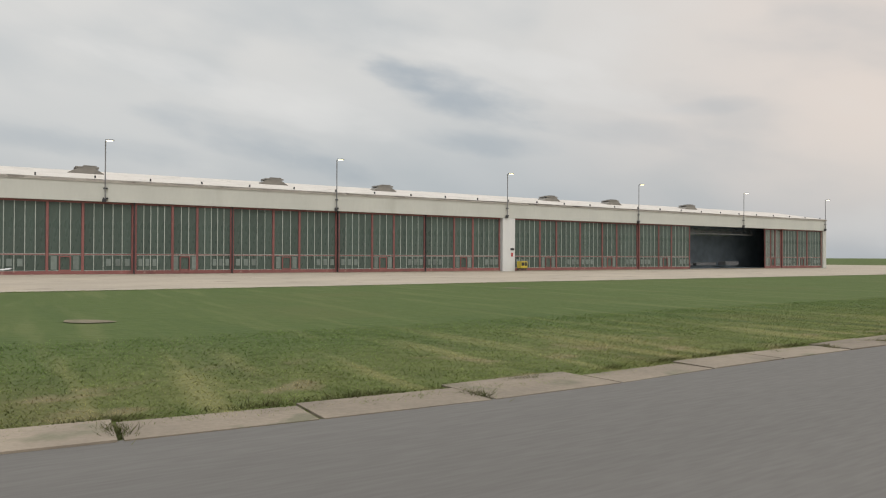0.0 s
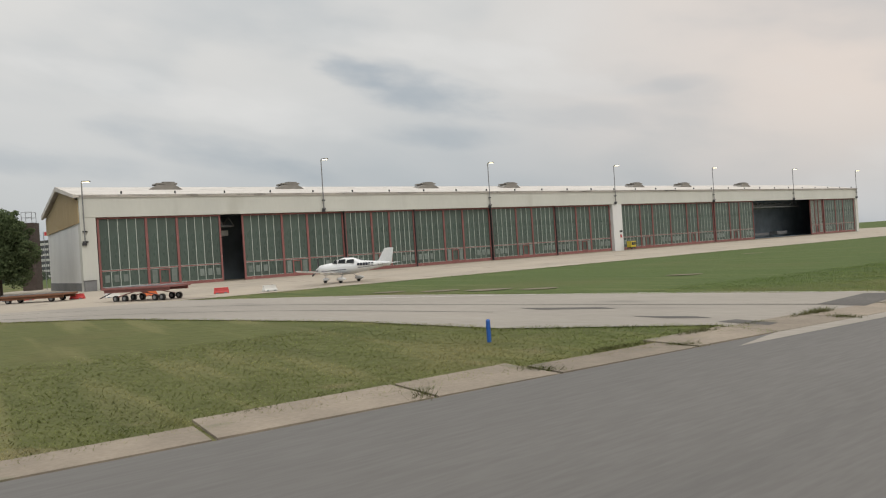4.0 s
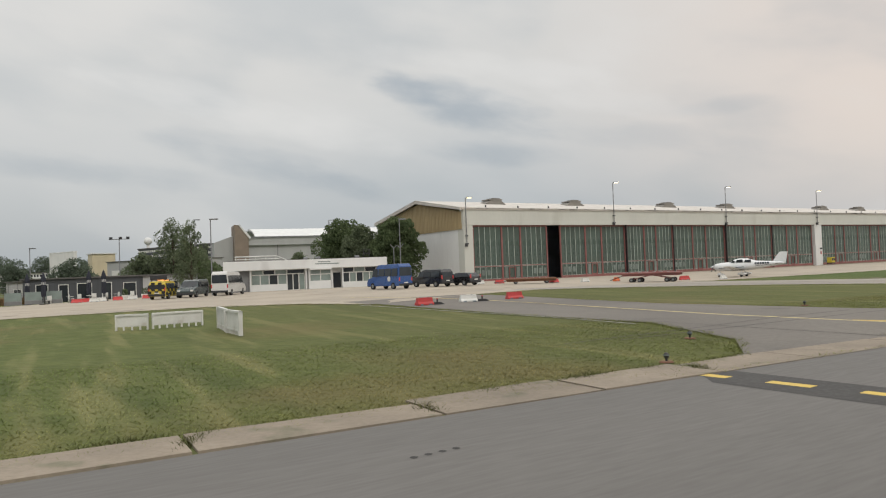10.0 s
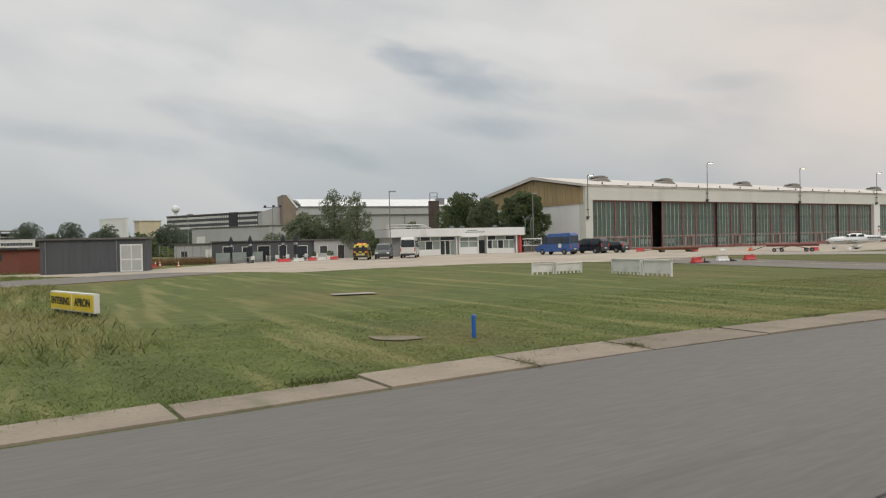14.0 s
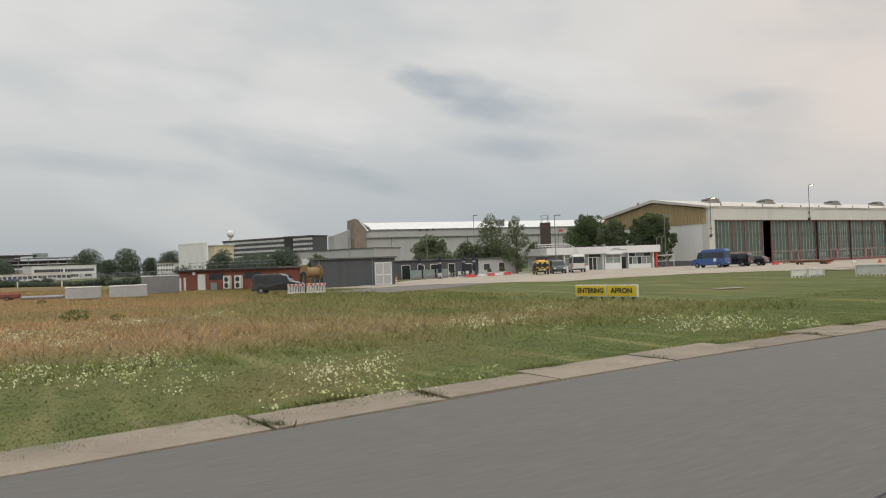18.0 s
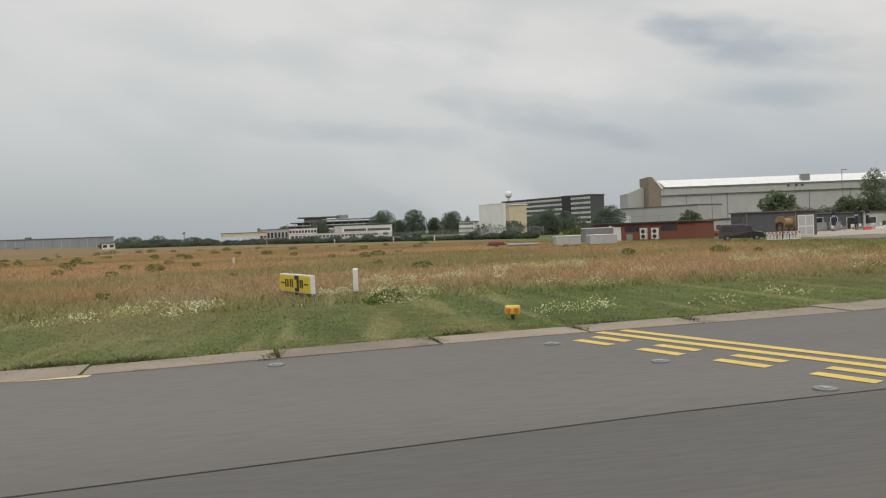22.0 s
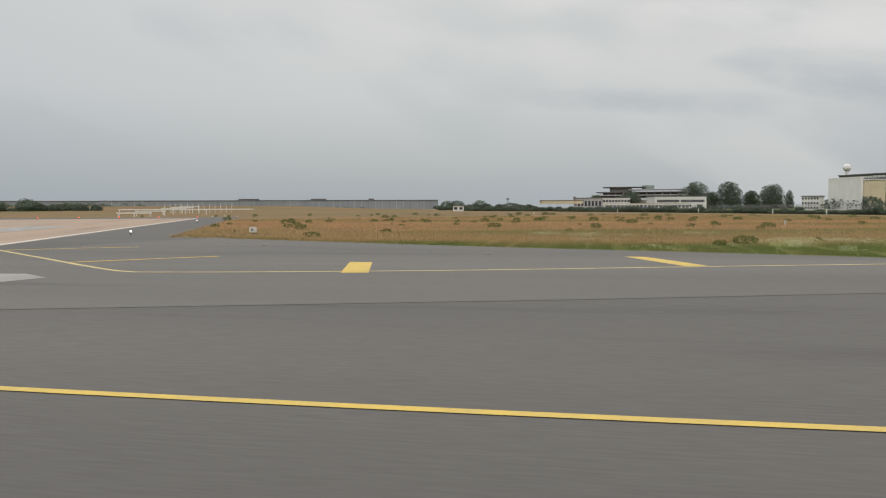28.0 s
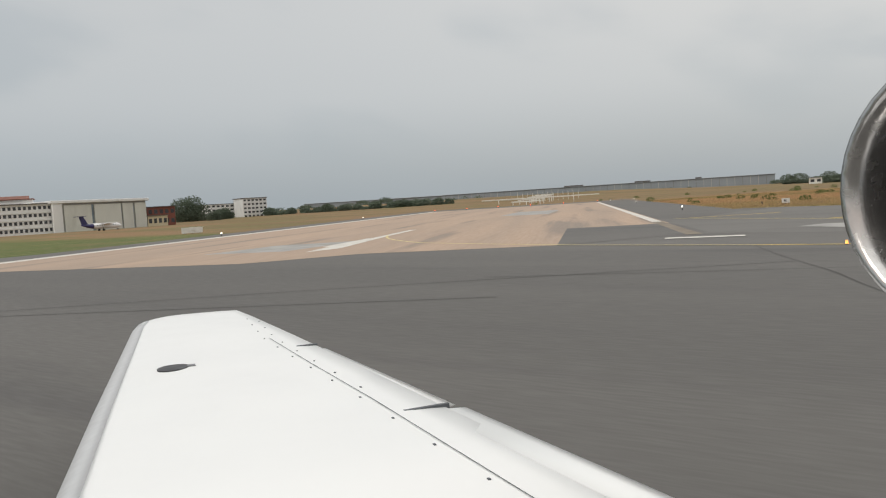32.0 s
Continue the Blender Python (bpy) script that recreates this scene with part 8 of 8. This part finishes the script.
def meadow_clumps(name, count, seed, box_, ht, size, mat, label, kind_cat, keep, per=16):
    r = np.random.RandomState(seed)
    lobes = []
    while len(lobes) < count:
        x, y = r.uniform(box_[0], box_[1]), r.uniform(box_[2], box_[3])
        if not keep(x, y) or any(inside(p, x, y) for p in PAVED):
            continue
        h = ht * r.uniform(0.5, 1.2)
        lobes.append((x, y, gz(x, y) + h * 0.45, h * r.uniform(0.8, 1.5), h * r.uniform(0.8, 1.5), h * 0.55))
    ob = leaf_cloud(name, lobes, count * per, size, mat, None, seed, label)
    return tagged(ob, category=kind_cat, kind="stuff")


def field(x, y):
    c_, s_ = -0.75 * x + 0.66 * y, -0.66 * x - 0.75 * y
    return c_ > 16 and s_ > 100 and not (-170 < x < -112 and y > -12)


meadow_clumps("meadow_shrubs", 70, 5, (-230, -112, -135, -40), 0.55, 0.055, "shrub", "low green shrubs scattered through the dry meadow", "shrubs", field, 260)
meadow_clumps("meadow_shrubs", 60, 6, (-330, -175, -138, 0), 0.75, 0.08, "shrub", "low green shrubs scattered through the dry meadow", "shrubs", field, 200)


def flower_strip(x, y):
    c_, s_ = -0.75 * x + 0.66 * y, -0.66 * x - 0.75 * y
    return 104 < s_ < 200 and 15 < c_ < 42 and noise.noise(Vector((x * 0.16, y * 0.16, 3.0))) + 0.5 * noise.noise(Vector((x * 0.5, y * 0.5, 5.0))) > 0.30


meadow_clumps("meadow_flowers", 1500, 7, (-160, -72, -125, -22), 0.30, 0.032, "flower", "loose drifts of small pale meadow flowers", "flowers", flower_strip, 11)
r = np.random.RandomState(12)
x, y = r.uniform(-260, -80, 90000), r.uniform(-145, 10, 90000)
c_, s_ = -0.75 * x + 0.66 * y, -0.66 * x - 0.75 * y
ok = (c_ > 22) & (s_ > 96) & ~paved_all(x, y)
k = np.repeat(np.nonzero(ok)[0], 6)
blades_mesh("dry_grass", x[k] + r.normal(0, 0.3, len(k)), y[k] + r.normal(0, 0.3, len(k)), 0.26 * r.uniform(0.5, 1.2, len(k)), np.full(len(k), 0.022), 13, "blade", "tall dry orange-brown grass of the open meadow", flat=0.9)

x, y = r.uniform(-146, -118, 26000), r.uniform(-4, 24, 26000)
u_ = (x + 137) * 0.83 + (y - 14) * 0.55
v_ = -(x + 137) * 0.55 + (y - 14) * 0.83
ok = (u_ > -12) & (u_ < 8) & (abs(v_) < 2.2)
k = np.repeat(np.nonzero(ok)[0], 7)
blades_mesh("dry_grass", x[k] + r.normal(0, 0.15, len(k)), y[k] + r.normal(0, 0.15, len(k)), 1.0 * r.uniform(0.5, 1.2, len(k)), np.full(len(k), 0.02), 15, "straw", "strip of tall straw-brown grass before the terrace fence", flat=0.6)

# ---- the jet's wing and engine by the runway's end ----
jet = tagged(new("jet_aircraft"), "white business jet wing and polished engine inlet on the asphalt", "aircraft")
jet.matrix_world = pose(-101.32, -181.74, 0, 0, 0, -75.55)


def section(out, nose, tail, top, thick):
    """One closed wing section, nose first, over the top to the tail and back."""
    ch = nose - tail
    upper = [(0.0, 0.0), (0.02, 0.42), (0.06, 0.70), (0.16, 0.93), (0.34, 1.0), (0.55, 0.92), (0.75, 0.84), (0.9, 0.70), (1.0, 0.60)]
    lower = [(1.0, 0.50), (0.75, -0.10), (0.45, -0.45), (0.2, -0.45), (0.06, -0.28)]
    return [(nose - q * ch, -out, top + thick * (h - 1.0)) for q, h in upper + lower]


stations = [(1.3, 0.62, -1.72, 1.25, 0.17), (3.3, 0.56, -1.50, 1.25, 0.155), (5.0, 0.52, -1.30, 1.255, 0.14), (6.8, 0.46, -1.07, 1.26, 0.12), (8.3, 0.41, -0.86, 1.265, 0.10), (8.8, 0.36, -0.78, 1.265, 0.09), (9.02, 0.20, -0.74, 1.25, 0.05)]
part("wing", loft([section(*q) for q in stations]), "wing_white", jet, smooth=True)
part("leading_edge", loft([[(n + 0.012, -o, t - k * 1.0), (n - 0.008, -o, t - k * 0.56), (n - 0.055, -o, t - k * 0.34), (n - 0.125, -o, t - k * 0.17), (n - 0.125, -o, t - k * 0.7), (n - 0.05, -o, t - k * 1.2)] for o, n, _, t, k in stations[:6]]), "wing_grey", jet, "bare grey metal leading edge", smooth=True)


def top_line(name, pts, width, mat):
    """A seam lying on the wing's upper skin."""
    bm = bmesh.new()
    for (f0, o0, z0), (f1, o1, z1) in zip(pts, pts[1:]):
        vs = [bm.verts.new((f, -o, z)) for f, o, z in ((f0 - width, o0, z0), (f0 + width, o0, z0), (f1 + width, o1, z1), (f1 - width, o1, z1))]
        bm.faces.new(vs)
    return part(name, bm, mat, jet)


def skin(f, o):
    """Height of the upper skin at a place on the wing."""
    for a, b in zip(stations, stations[1:]):
        if a[0] <= o <= b[0]:
            q = (o - a[0]) / (b[0] - a[0])
            n, t, z, k = [a[i] + (b[i] - a[i]) * q for i in (1, 2, 3, 4)]
            c = (n - f) / (n - t)
            return z + k * (np.interp(c, [0, 0.02, 0.06, 0.16, 0.34, 0.55, 0.75, 0.9, 1.0], [0, 0.42, 0.70, 0.93, 1.0, 0.92, 0.84, 0.70, 0.60]) - 1.0)
    return 1.25


seam = [(-1.32, 1.5), (-1.25, 2.36), (-1.09, 4.15), (-0.94, 5.5), (-0.82, 6.7)]
top_line("panel_seam", [(f, o, skin(f, o) + 0.004) for f, o in seam], 0.003, "seam")
for k in range(26):
    o = 1.9 + k * 0.26 if k < 12 else 5.0 + (k - 12) * 0.24
    f = float(np.interp(o, [q[1] for q in seam], [q[0] for q in seam])) + (0.05 if k % 2 else -0.05)
    if o < 8.2 and f > -0.80 - 0.07 * (9 - o):
        z = skin(f, o) + 0.006
        part("fastener", boxes((f - 0.006, f + 0.006, -o - 0.010, -o + 0.010, z - 0.008, z - 0.001)), "seam", jet)
for o, f0, f1 in ((6.2, -0.98, -1.16), (3.86, -1.18, -1.46)):
    z = skin((f0 + f1) / 2, o)
    part("flap_gap", boxes((f1, f0, -o - 0.012, -o + 0.012, z - 0.03, z + 0.010)), "seam", jet, "dark gap at the flap's end")
for o0, o1, t0, t1 in ((1.4, 3.82, -1.84, -1.53), (3.90, 6.16, -1.50, -1.20)):
    part("flap", loft([[(t + 0.20, -o, 1.196), (t + 0.05, -o, 1.186), (t - 0.02, -o, 1.178), (t + 0.05, -o, 1.165), (t + 0.20, -o, 1.15)] for o, t in ((o0, t0), (o1, t1))]), "wing_white", jet, smooth=True)
z = skin(0.02, 5.76)
cap = part("fuel_cap", tubes(((0.02, -5.76, z - 0.01), (0.02, -5.76, z + 0.008), 0.115), seg=20), "dark_steel", jet, "round dark fuel cap")
part("cap_key", boxes((-0.14, -0.08, -5.79, -5.73, z - 0.01, z + 0.01)), "galv", cap)

# engine: cowl drawn back from the inlet
EC = (-2.49, -1.60, 2.31)


def hoop(f, rad, n=40):
    return [(EC[0] + f, EC[1] + rad * math.cos(a), EC[2] + rad * math.sin(a)) for a in np.linspace(0, 2 * math.pi, n, endpoint=False)]


part("inlet_lip", loft([hoop(-0.30, 0.545), hoop(-0.16, 0.535), hoop(-0.05, 0.515), hoop(0.0, 0.485), hoop(-0.02, 0.455), hoop(-0.08, 0.43), hoop(-0.20, 0.415)], closed_ends=False), "bare_metal", jet, "polished metal inlet lip", smooth=True)
part("engine_cowl", loft([hoop(-0.302, 0.55), hoop(-0.6, 0.555), hoop(-0.85, 0.50), hoop(-1.0, 0.38), hoop(-1.06, 0.15)]), "wing_white", jet, smooth=True)
part("inlet_duct", loft([hoop(-0.20, 0.414), hoop(-0.45, 0.40), hoop(-0.75, 0.41), hoop(-0.80, 0.10)], closed_ends=True), "duct", jet, smooth=True)
for k in range(20):
    q = part("fan_blade", boxes((-0.02, 0.02, -0.05, 0.05, 0.1, 0.40)), "dark_steel", jet)
    q.matrix_basis = Matrix.Translation((EC[0] - 0.7, EC[1], EC[2])) @ pose(0, 0, 0, k * 18, 0, 0) @ pose(0, 0, 0, 0, 0, 35)
for o in (2.0, 2.22):
    part("main_wheel", tubes(((-0.7, -o - 0.08, 0.28), (-0.7, -o + 0.08, 0.28), 0.28), seg=18), "tyre", jet)
part("main_leg", tubes(((-0.7, -2.11, 0.28), (-0.6, -2.11, 1.12), 0.06)), "galv", jet)
